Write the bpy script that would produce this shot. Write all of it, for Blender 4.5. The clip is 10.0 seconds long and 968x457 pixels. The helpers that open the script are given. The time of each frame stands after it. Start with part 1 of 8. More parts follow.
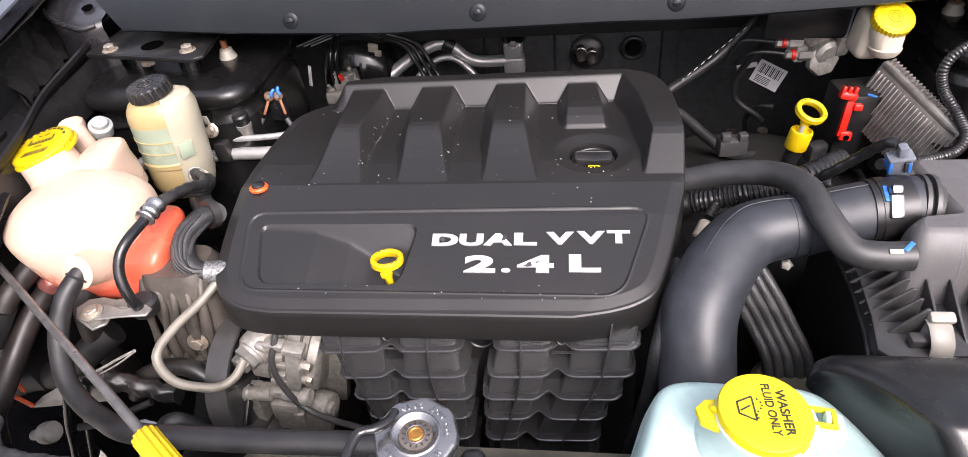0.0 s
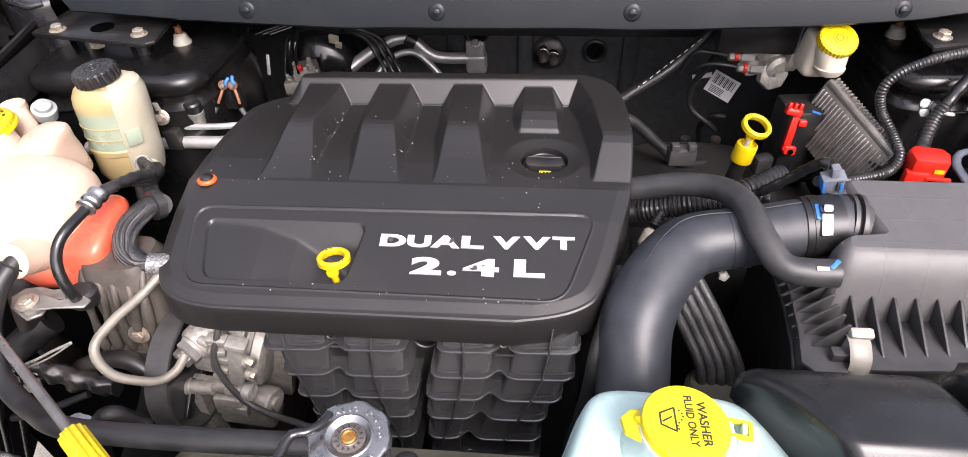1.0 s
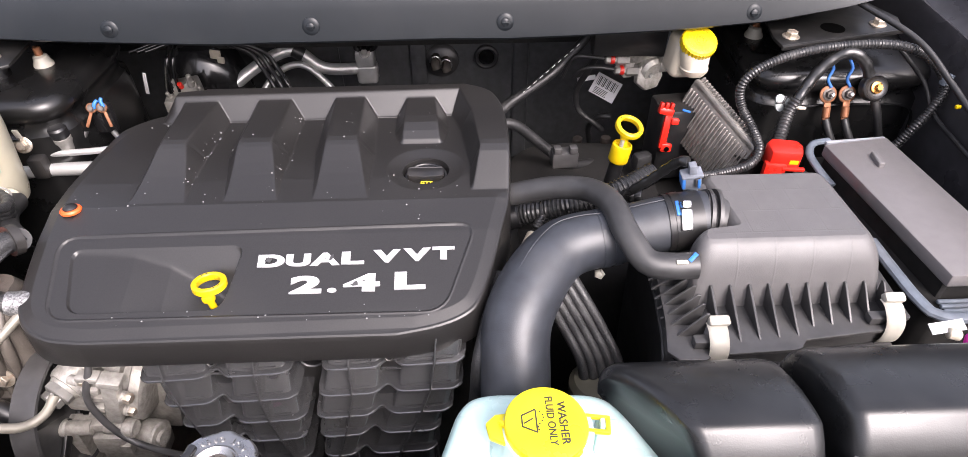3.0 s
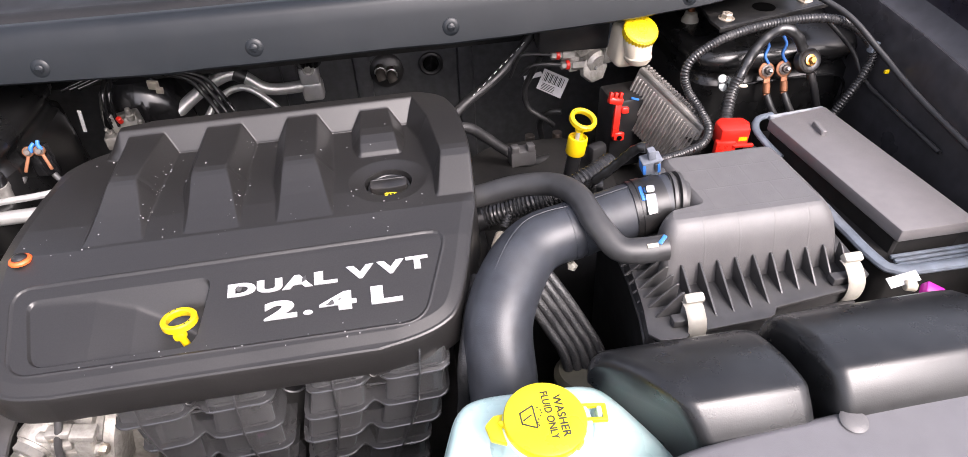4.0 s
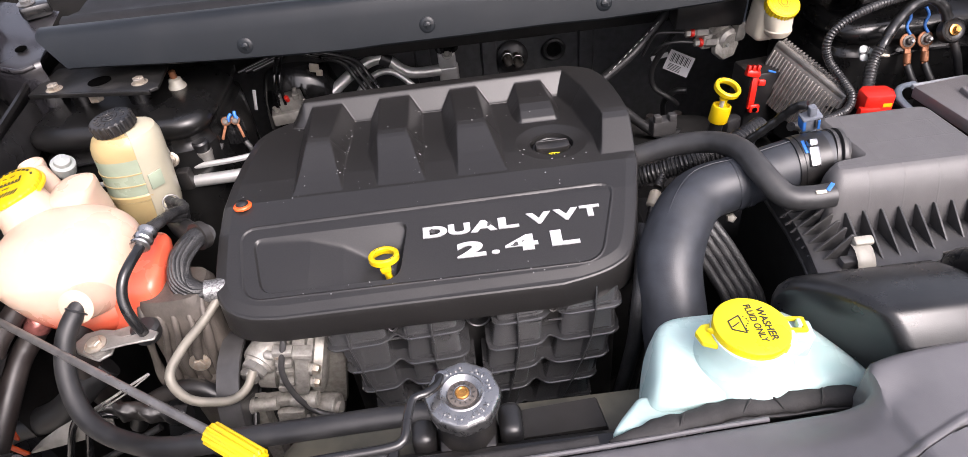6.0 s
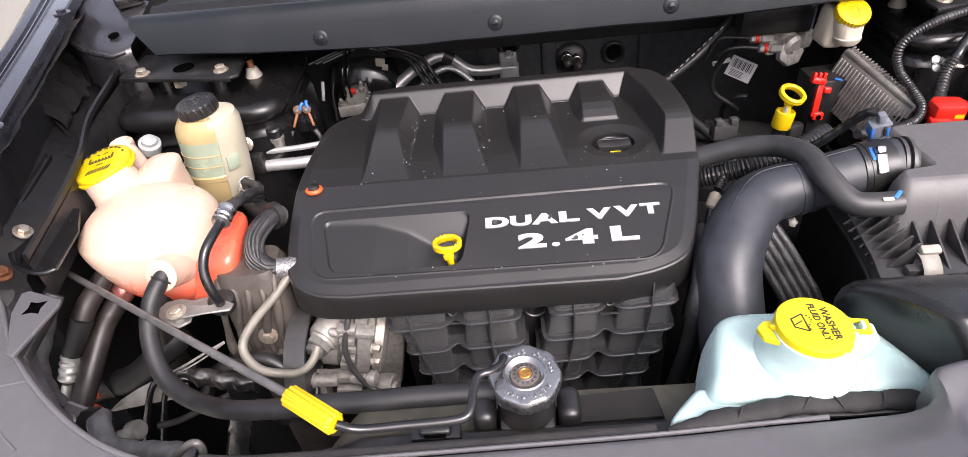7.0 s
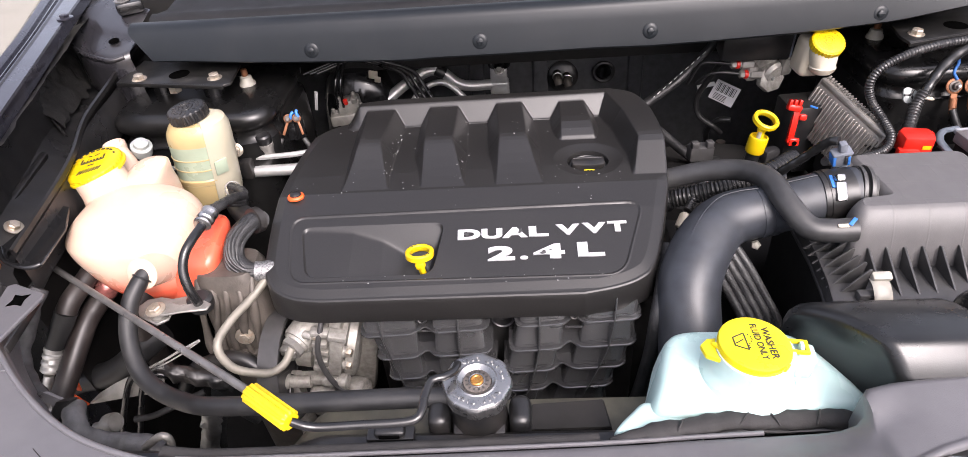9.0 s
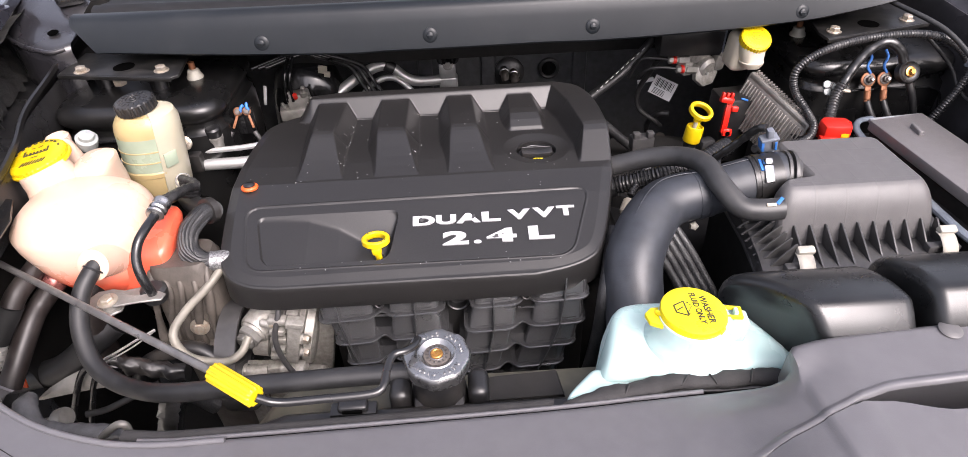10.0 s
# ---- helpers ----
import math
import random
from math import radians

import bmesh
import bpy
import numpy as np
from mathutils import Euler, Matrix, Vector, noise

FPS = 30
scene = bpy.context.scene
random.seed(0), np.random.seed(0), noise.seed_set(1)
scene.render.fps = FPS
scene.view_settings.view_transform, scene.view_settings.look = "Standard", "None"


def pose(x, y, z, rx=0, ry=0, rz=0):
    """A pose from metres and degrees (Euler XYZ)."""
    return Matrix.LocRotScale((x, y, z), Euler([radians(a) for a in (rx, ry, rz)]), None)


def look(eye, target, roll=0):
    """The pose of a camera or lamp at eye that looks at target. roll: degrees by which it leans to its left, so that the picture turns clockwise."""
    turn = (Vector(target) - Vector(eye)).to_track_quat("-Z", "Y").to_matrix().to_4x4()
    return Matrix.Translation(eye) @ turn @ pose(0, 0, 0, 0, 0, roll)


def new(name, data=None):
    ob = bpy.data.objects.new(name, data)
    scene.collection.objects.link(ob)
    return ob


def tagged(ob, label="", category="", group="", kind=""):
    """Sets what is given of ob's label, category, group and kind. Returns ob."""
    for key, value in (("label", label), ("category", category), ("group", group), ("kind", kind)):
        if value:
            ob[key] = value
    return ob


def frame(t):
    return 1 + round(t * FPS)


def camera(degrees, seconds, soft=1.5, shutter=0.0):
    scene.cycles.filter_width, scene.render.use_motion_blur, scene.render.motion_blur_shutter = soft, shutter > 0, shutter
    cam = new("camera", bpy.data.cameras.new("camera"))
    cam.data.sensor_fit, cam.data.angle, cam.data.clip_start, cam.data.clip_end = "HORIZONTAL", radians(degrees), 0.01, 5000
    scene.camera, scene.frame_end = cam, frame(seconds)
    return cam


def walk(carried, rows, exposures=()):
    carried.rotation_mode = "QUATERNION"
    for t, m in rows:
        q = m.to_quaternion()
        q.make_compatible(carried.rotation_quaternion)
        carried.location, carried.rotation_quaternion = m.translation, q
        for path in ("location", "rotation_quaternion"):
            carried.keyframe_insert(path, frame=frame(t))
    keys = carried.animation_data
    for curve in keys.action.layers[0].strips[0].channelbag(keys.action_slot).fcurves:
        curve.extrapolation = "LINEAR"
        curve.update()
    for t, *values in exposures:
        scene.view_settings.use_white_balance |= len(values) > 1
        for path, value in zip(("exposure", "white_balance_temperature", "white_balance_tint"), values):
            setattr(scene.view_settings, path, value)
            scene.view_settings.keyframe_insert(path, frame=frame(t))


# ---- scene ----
cam = camera(74.6, 10.0, soft=0.6)
METRES, EYE, TILT, LEAN, TURN = 0.5, 1.4, -40.0, 5.2, 6.0
EXPOSURE = 1.49
ROWS = [
    (0.0, 0.0, 0.0, 0.0, 0.0, 0.0, -0.0),
    (0.5, 0.0293, -0.0049, 0.0215, -0.98, -0.5, -1.63),
    (1.0, 0.0425, -0.0156, 0.031, -2.95, -0.89, -2.04),
    (1.5, 0.037, -0.0019, 0.0353, -5.13, -1.11, -1.54),
    (2.0, 0.0281, 0.0163, 0.0382, -6.83, -0.92, -1.06),
    (2.5, 0.0878, -0.0018, 0.0526, -7.98, -0.77, -0.2),
    (3.0, 0.1568, -0.0421, 0.0525, -9.22, -0.7, 1.46),
    (4.5, 0.0308, -0.0259, 0.0535, -14.53, -0.44, 8.9),
    (5.0, -0.0942, -0.0398, 0.0099, -13.57, 0.04, 8.71),
    (5.5, -0.1419, -0.0981, -0.0225, -10.56, 0.48, 7.88),
    (6.0, -0.1916, -0.1247, -0.0541, -8.1, 0.83, 6.86),
    (7.5, -0.2592, -0.1795, -0.0758, -3.08, 1.73, 2.82),
    (8.0, -0.2317, -0.1938, -0.0676, -2.14, 2.01, 2.01),
    (8.5, -0.185, -0.2033, -0.0789, -2.33, 2.44, 1.7),
    (9.0, -0.1687, -0.2252, -0.084, -4.05, 2.5, 2.0),
    (9.5, -0.1547, -0.2305, -0.0909, -6.64, 2.45, 2.44),
    (10.0, -0.1938, -0.2789, -0.1305, -8.75, 2.5, 3.22),
]
walk(cam, [(t, pose(0, 0, EYE, TILT, LEAN, TURN) @ pose(METRES * x, METRES * y, METRES * z, 90 + pitch, roll, yaw)) for t, x, y, z, yaw, pitch, roll in ROWS],
     exposures=[(t, EXPOSURE + e, 6480, 20) for t, e in ((0.0, 0.02), (1.0, 0.05), (2.5, 0.20), (3.0, 0.35), (4.5, 0.38), (5.0, 0.22), (5.5, -0.04), (6.0, -0.07), (8.0, 0.0), (9.0, 0.07), (10.0, 0.05))])

# ---- world and light: an overcast day, the open hood shades the bay from above ----
world = bpy.data.worlds.new("sky")
scene.world = world
world.use_nodes = True
wn = world.node_tree
sky = wn.nodes.new("ShaderNodeTexSky")
sky.sky_type, sky.sun_disc = "NISHITA", False
sky.sun_elevation, sky.sun_rotation = radians(46), radians(151)
sky.air_density, sky.dust_density, sky.ozone_density = 1.0, 6.0, 1.0
tone = wn.nodes.new("ShaderNodeHueSaturation")
tone.inputs["Saturation"].default_value = 0.45
wn.links.new(sky.outputs[0], tone.inputs["Color"])
wn.links.new(tone.outputs[0], wn.nodes["Background"].inputs[0])
wn.nodes["Background"].inputs[1].default_value = 0.15

sun = new("sun", bpy.data.lights.new("sun", "SUN"))
sun.data.energy, sun.data.angle, sun.data.color = 0.8, radians(30), (1.0, 0.985, 0.96)
sun.matrix_world = look((1.5, -2.2, 3.6), (0, 0.5, 0.9))


# ---- materials ----
def material(name, colour, rough=0.5, metal=0.0, var=0.25, scale=60.0, bump=0.1, bump_scale=900.0,
             dirt=0.0, dirt_colour=(0.18, 0.15, 0.12), dirt_scale=14.0, coat=0.0, sub=0.0, sub_colour=None,
             rough_var=0.12, spec=0.5, trans=0.0, stretch=None, piece=0.0, level=None):
    """A surface with grain, fine relief and, where wanted, dust in patches."""
    m = bpy.data.materials.new(name)
    m.use_nodes = True
    nt = m.node_tree
    p = nt.nodes["Principled BSDF"]
    coord = nt.nodes.new("ShaderNodeTexCoord").outputs["Object"]
    if stretch:
        mp = nt.nodes.new("ShaderNodeMapping")
        mp.inputs["Scale"].default_value = stretch
        nt.links.new(coord, mp.inputs[0])
        coord = mp.outputs[0]

    def noise_tex(sc, detail=4.0):
        n = nt.nodes.new("ShaderNodeTexNoise")
        n.inputs["Scale"].default_value, n.inputs["Detail"].default_value = sc, detail
        nt.links.new(coord, n.inputs["Vector"])
        return n.outputs["Fac"]

    def ramp(fac, a, b, ca, cb):
        r = nt.nodes.new("ShaderNodeMapRange")
        r.inputs[1].default_value, r.inputs[2].default_value = a, b
        r.inputs[3].default_value, r.inputs[4].default_value = ca, cb
        nt.links.new(fac, r.inputs[0])
        return r.outputs[0]

    def mix(fac, a, b):
        n = nt.nodes.new("ShaderNodeMix")
        n.data_type = "RGBA"
        nt.links.new(fac, n.inputs[0]) if not isinstance(fac, float) else None
        for sock, v in ((n.inputs[6], a), (n.inputs[7], b)):
            if isinstance(v, tuple):
                sock.default_value = (*v, 1)
            else:
                nt.links.new(v, sock)
        return n.outputs[2]

    lo = tuple(c * (1 - var) for c in colour)
    hi = tuple(min(1, c * (1 + var)) for c in colour)
    col = mix(ramp(noise_tex(scale), 0.3, 0.7, 0, 1), lo, hi)
    big = noise_tex(dirt_scale, 6.0)
    if piece:
        info = nt.nodes.new("ShaderNodeObjectInfo")
        col = mix(ramp(info.outputs["Random"], 0, 1, 0, piece), col, tuple(c * 0.5 for c in colour))
    if dirt:
        col = mix(ramp(big, 0.5, 0.75, 0, dirt), col, dirt_colour)
    if level:
        z0, z1, above = level
        split = nt.nodes.new("ShaderNodeSeparateXYZ")
        nt.links.new(coord, split.inputs[0])
        col = mix(ramp(split.outputs[2], z0, z1, 0, 1), col, above)
    nt.links.new(col, p.inputs["Base Color"])
    rr = ramp(big, 0.3, 0.7, max(0.02, rough - rough_var), min(1, rough + rough_var))
    nt.links.new(rr, p.inputs["Roughness"])
    p.inputs["Metallic"].default_value = metal
    p.inputs["Specular IOR Level"].default_value = spec
    p.inputs["Coat Weight"].default_value = coat
    p.inputs["Coat Roughness"].default_value = 0.08
    p.inputs["Transmission Weight"].default_value = trans
    if sub:
        p.inputs["Subsurface Weight"].default_value = sub
        p.inputs["Subsurface Radius"].default_value = sub_colour or (1, 0.7, 0.5)
        p.inputs["Subsurface Scale"].default_value = 0.012
    if bump:
        b = nt.nodes.new("ShaderNodeBump")
        b.inputs["Strength"].default_value, b.inputs["Distance"].default_value = bump, 0.0006
        nt.links.new(noise_tex(bump_scale, 2.0), b.inputs["Height"])
        nt.links.new(b.outputs[0], p.inputs["Normal"])
    return m


COVER = material("cover_plastic", (0.0155, 0.0148, 0.0145), 0.35, var=0.2, scale=600, bump=0.10, bump_scale=1500, dirt=0.10, dirt_colour=(0.05, 0.048, 0.044), dirt_scale=9, rough_var=0.05)
PLASTIC = material("black_plastic", (0.010, 0.010, 0.0105), 0.36, dirt=0.12, bump=0.2, rough_var=0.05)
DUCT = material("duct_plastic", (0.0105, 0.011, 0.0115), 0.29, dirt=0.15, dirt_colour=(0.03, 0.029, 0.028), dirt_scale=35, bump=0.12, rough_var=0.03)
DUSTY = material("dusty_black_plastic", (0.042, 0.041, 0.041), 0.40, rough_var=0.04, dirt=0.3, dirt_colour=(0.07, 0.066, 0.06), dirt_scale=25)
MANIFOLD = material("manifold_plastic", (0.040, 0.040, 0.041), 0.26, var=0.06, bump=0.05, spec=1.0, coat=1.0, rough_var=0.02)
RUBBER = material("rubber", (0.014, 0.014, 0.0145), 0.46, dirt=0.25, dirt_colour=(0.045, 0.043, 0.04), dirt_scale=30)
TUBE = material("intake_rubber", (0.026, 0.029, 0.035), 0.43, rough_var=0.05, bump=0.2, dirt=0.15, dirt_colour=(0.10, 0.10, 0.10), dirt_scale=18)
PAINT = material("bay_paint", (0.008, 0.008, 0.0085), 0.24, dirt=0.30, dirt_colour=(0.028, 0.026, 0.024), dirt_scale=11, bump=0.03, coat=0.3)
# near-black for parts low in the bay, with the shade there in its colour
SHADE = material("underbay_shade", (0.012, 0.0115, 0.011), 0.72, dirt=0.4, dirt_colour=(0.018, 0.016, 0.014), dirt_scale=12, spec=0.25)
FENDER = material("fender_paint", (0.026, 0.025, 0.036), 0.27, metal=0.45, dirt=0.15, dirt_colour=(0.12, 0.11, 0.11), coat=0.6, bump=0.02)
MOUNT = material("dirty_cast_alloy", (0.085, 0.074, 0.064), 0.55, metal=0.3, bump=0.7, bump_scale=380, dirt=0.6, dirt_colour=(0.13, 0.11, 0.09), dirt_scale=22)
DULLPIPE = material("grimy_pipe", (0.21, 0.195, 0.162), 0.5, metal=0.3, var=0.2, dirt=0.4, dirt_colour=(0.16, 0.145, 0.12), dirt_scale=30)
GUTTER = material("gutter_paint", (0.022, 0.0215, 0.022), 0.34, dirt=0.5, dirt_colour=(0.04, 0.035, 0.03), dirt_scale=14, bump=0.1)
HINGE = material("hinge_paint", (0.017, 0.0165, 0.019), 0.27, metal=0.0, dirt=0.3, dirt_colour=(0.07, 0.065, 0.06), coat=0.4, bump=0.03)
APRON = material("apron_paint", (0.009, 0.0085, 0.0082), 0.40, dirt=0.5, dirt_colour=(0.022, 0.019, 0.016), dirt_scale=9, bump=0.1)
FELT = material("felt", (0.012, 0.0115, 0.011), 0.98, var=0.85, scale=420, bump=1.0, bump_scale=300, dirt=0.4, dirt_colour=(0.05, 0.044, 0.038), dirt_scale=60)
GREY = material("grey_plastic", (0.094, 0.092, 0.098), 0.36, var=0.06, bump=0.2, bump_scale=1200, dirt=0.1, dirt_colour=(0.14, 0.136, 0.13), rough_var=0.03)
AIRBOX = material("air_box_plastic", (0.092, 0.089, 0.089), 0.44, var=0.08, bump=0.3, bump_scale=1300, rough_var=0.03, dirt=0.12, dirt_colour=(0.09, 0.086, 0.08), dirt_scale=18)
LID = material("air_box_lid_plastic", (0.086, 0.083, 0.083), 0.44, var=0.08, bump=0.3, bump_scale=1300, rough_var=0.03, dirt=0.12, dirt_colour=(0.09, 0.086, 0.08), dirt_scale=18)
# faint moulded cells in the lid
cells = LID.node_tree.nodes.new("ShaderNodeTexBrick")
cells.inputs["Scale"].default_value, cells.inputs["Mortar Size"].default_value, cells.inputs["Mortar Smooth"].default_value = 1.0, 0.0016, 1.0
cells.inputs["Brick Width"].default_value, cells.inputs["Row Height"].default_value = 0.040, 0.036
relief = LID.node_tree.nodes.new("ShaderNodeBump")
relief.inputs["Strength"].default_value, relief.inputs["Distance"].default_value = 0.28, 0.0006
LID.node_tree.links.new(LID.node_tree.nodes["Texture Coordinate"].outputs["Object"], cells.inputs["Vector"])
LID.node_tree.links.new(cells.outputs["Fac"], relief.inputs["Height"])
LID.node_tree.links.new(LID.node_tree.nodes["Bump"].outputs[0], relief.inputs["Normal"])
LID.node_tree.links.new(relief.outputs[0], LID.node_tree.nodes["Principled BSDF"].inputs["Normal"])
COWL = material("cowl_plastic", (0.0085, 0.0106, 0.0128), 0.37, var=0.06, spec=0.30, bump=0.12, bump_scale=1300, dirt=0.08, dirt_colour=(0.05, 0.05, 0.05), rough_var=0.03)
OLIVE = material("shroud_plastic", (0.058, 0.054, 0.038), 0.5, dirt=0.5, dirt_colour=(0.08, 0.074, 0.05), dirt_scale=10)
ALU = material("cast_aluminium", (0.34, 0.325, 0.295), 0.46, metal=0.45, var=0.22, scale=160, bump=0.8, bump_scale=420, dirt=0.45, dirt_colour=(0.17, 0.155, 0.13), dirt_scale=45)
DULLALU = material("dull_aluminium", (0.22, 0.212, 0.195), 0.44, metal=0.4, bump=0.4, bump_scale=500, dirt=0.5, dirt_colour=(0.2, 0.185, 0.165), dirt_scale=22)
IRON = material("cast_iron", (0.11, 0.095, 0.085), 0.6, metal=0.4, bump=0.8, bump_scale=350, dirt=0.7, dirt_colour=(0.13, 0.075, 0.05), dirt_scale=16)
RUST = material("rusty_copper", (0.22, 0.09, 0.042), 0.55, metal=0.5, bump=0.6, bump_scale=500, dirt=0.6, dirt_colour=(0.10, 0.04, 0.02), dirt_scale=60)
STEEL = material("steel", (0.46, 0.455, 0.445), 0.28, metal=1.0, var=0.08, bump=0.15, dirt=0.2, dirt_colour=(0.3, 0.27, 0.23), dirt_scale=60)
ZINC = material("zinc_plate", (0.50, 0.49, 0.46), 0.38, metal=0.6, dirt=0.3, dirt_colour=(0.3, 0.27, 0.22), dirt_scale=90)
PIPEALU = material("pipe_aluminium", (0.50, 0.50, 0.49), 0.40, metal=0.65, var=0.08, bump=0.1, rough_var=0.04)
CHROME = material("cap_steel", (0.33, 0.33, 0.33), 0.30, metal=0.95, var=0.05, bump=0.08, dirt=0.12, dirt_colour=(0.35, 0.33, 0.3), dirt_scale=90)
BRASS = material("brass", (0.62, 0.30, 0.08), 0.3, metal=0.9, var=0.2, dirt=0.3, dirt_colour=(0.2, 0.08, 0.03), dirt_scale=120)
ROD = material("painted_rod", (0.15, 0.145, 0.14), 0.34, metal=0.5, dirt=0.4, dirt_colour=(0.2, 0.19, 0.18), dirt_scale=45)
BOLT = material("zinc_bolt", (0.46, 0.41, 0.34), 0.42, metal=0.75, dirt=0.5, dirt_colour=(0.30, 0.15, 0.08), dirt_scale=150)
YELLOW = material("yellow_plastic", (0.58, 0.40, 0.003), 0.33, var=0.05, bump=0.1, dirt=0.1, dirt_colour=(0.6, 0.45, 0.05))
LEMON = material("lemon_plastic", (0.66, 0.54, 0.006), 0.33, var=0.04, bump=0.08, dirt=0.08, dirt_colour=(0.7, 0.6, 0.1))
RED = material("red_plastic", (0.50, 0.016, 0.008), 0.32, var=0.06, bump=0.1)
REDBAND = material("red_anodised_collar", (0.34, 0.12, 0.105), 0.3, metal=0.6, var=0.3, scale=200)
ORANGE = material("orange_rubber", (0.75, 0.10, 0.02), 0.45, var=0.1)
CREAM = material("reservoir_plastic", (0.53, 0.39, 0.30), 0.30, var=0.07, scale=20, bump=0.06, sub=0.25, dirt=0.4, dirt_colour=(0.66, 0.45, 0.34), dirt_scale=16, rough_var=0.06)
# red to cream by height: the coolant's glow through the wall, put into colour
GLOWTINT = material("coolant_glow_plastic", (0.68, 0.13, 0.07), 0.29, var=0.08, scale=18, bump=0.05, sub=0.3, sub_colour=(1, 0.45, 0.28), level=(0.902, 0.938, (0.58, 0.41, 0.31)))
COOLANT = material("coolant_filled_plastic", (0.70, 0.115, 0.06), 0.28, var=0.12, scale=14, bump=0.05, sub=0.3, sub_colour=(1, 0.25, 0.12))
IVORY = material("ivory_plastic", (0.38, 0.29, 0.14), 0.35, var=0.08, scale=25, bump=0.08, sub=0.15, dirt=0.25, dirt_colour=(0.50, 0.38, 0.18), dirt_scale=20)
PALE = material("pale_plastic", (0.36, 0.335, 0.255), 0.38, var=0.06, scale=25, bump=0.08, dirt=0.3, dirt_colour=(0.44, 0.37, 0.23), dirt_scale=18)
GREENFLUID = material("green_filled_plastic", (0.27, 0.32, 0.24), 0.35, var=0.1, scale=25, bump=0.06)
AQUA = material("washer_plastic", (0.41, 0.555, 0.535), 0.28, var=0.06, scale=15, bump=0.05, sub=0.3, sub_colour=(0.5, 0.9, 0.9), dirt=0.5, dirt_colour=(0.66, 0.75, 0.73), dirt_scale=12)
WHITE = material("white_plastic", (0.40, 0.36, 0.29), 0.4, var=0.05, bump=0.1, dirt=0.2, dirt_colour=(0.6, 0.56, 0.48))
BEIGE = material("beige_clip", (0.31, 0.295, 0.255), 0.42, var=0.1, bump=0.15, dirt=0.3, dirt_colour=(0.45, 0.40, 0.32), dirt_scale=70)
LETTER = material("silver_letter_paint", (0.46, 0.46, 0.46), 0.38, metal=0.3, var=0.12, scale=300, dirt=0.25, dirt_colour=(0.3, 0.3, 0.3), dirt_scale=110)
INK = material("black_ink", (0.02, 0.02, 0.018), 0.5)
# near-black on solid pieces, standing in for the shade inside holes
HOLE = material("hole_shade", (0.0015, 0.0015, 0.0015), 0.95, spec=0.0, bump=0)
BRACE = material("dusty_brace_steel", (0.009, 0.0088, 0.0086), 0.40, dirt=0.35, dirt_colour=(0.05, 0.046, 0.042), dirt_scale=30, bump=0.1)
PLUGGREY = material("grey_vent_plastic", (0.26, 0.28, 0.27), 0.3, var=0.1)
TOWER = material("tower_paint", (0.006, 0.006, 0.0061), 0.29, dirt=0.35, dirt_colour=(0.022, 0.020, 0.018), dirt_scale=16, bump=0.05, rough_var=0.06)
INNERPANEL = material("inner_panel_paint", (0.034, 0.033, 0.036), 0.34, dirt=0.4, dirt_colour=(0.02, 0.019, 0.018), dirt_scale=8, bump=0.06)
SHINYTAPE = material("shiny_black_tape", (0.012, 0.012, 0.012), 0.30, bump=1.0, bump_scale=140, coat=0.4)
TRAYEDGE = material("pale_tray_edge", (0.25, 0.26, 0.28), 0.4)
REARBLACK = material("cowl_rear_black", (0.008, 0.008, 0.0085), 0.6, spec=0.3, bump=0.2)
FIREWALL = material("firewall_paint", (0.055, 0.057, 0.060), 0.5, dirt=0.3, dirt_colour=(0.04, 0.038, 0.036), dirt_scale=9, bump=0.1)
CONDUIT = material("dusty_conduit", (0.019, 0.019, 0.0195), 0.32, dirt=0.3, dirt_colour=(0.07, 0.067, 0.062), dirt_scale=50)
BROWNHOSE = material("dusty_brown_hose", (0.019, 0.015, 0.014), 0.42, dirt=0.3, dirt_colour=(0.06, 0.05, 0.045), dirt_scale=40)
CAPPRINT = material("dark_yellow_print", (0.30, 0.19, 0.004), 0.4, var=0.05)
BREATHER = material("dusty_hose_rubber", (0.027, 0.027, 0.0275), 0.44, dirt=0.35, dirt_colour=(0.07, 0.068, 0.065), dirt_scale=28, rough_var=0.05)
PAPER = material("label_paper", (0.55, 0.55, 0.55), 0.6, var=0.05)
BLUE = material("blue_tape", (0.02, 0.13, 0.42), 0.45, dirt=0.3, dirt_colour=(0.05, 0.08, 0.14))
PURPLE = material("magenta_plastic", (0.50, 0.02, 0.32), 0.4)
CONNECTOR = material("grey_connector", (0.13, 0.142, 0.165), 0.4, dirt=0.2)
BATTERYGREY = material("battery_cover", (0.13, 0.123, 0.123), 0.38, var=0.06, bump=0.3, bump_scale=1300, dirt=0.0, rough_var=0.03)
TRAY = material("tray_plastic", (0.11, 0.13, 0.155), 0.36, bump=0.1, dirt=0.2)
BRAID = material("braided_sleeve", (0.017, 0.017, 0.0175), 0.42, var=0.75, scale=620, bump=1.0, bump_scale=620, dirt=0.3, dirt_colour=(0.08, 0.078, 0.075), dirt_scale=50)
WRAP = material("cloth_tape", (0.060, 0.060, 0.062), 0.6, var=0.3, scale=90, bump=1.0, bump_scale=180, dirt=0.4, dirt_colour=(0.10, 0.095, 0.09), dirt_scale=40)
SILVERBRAID = material("silver_braid", (0.20, 0.20, 0.20), 0.45, metal=0.6, var=0.7, scale=420, bump=1.0, bump_scale=500)
FOIL = material("heat_foil", (0.5, 0.5, 0.5), 0.38, metal=1.0, bump=1.0, bump_scale=60)
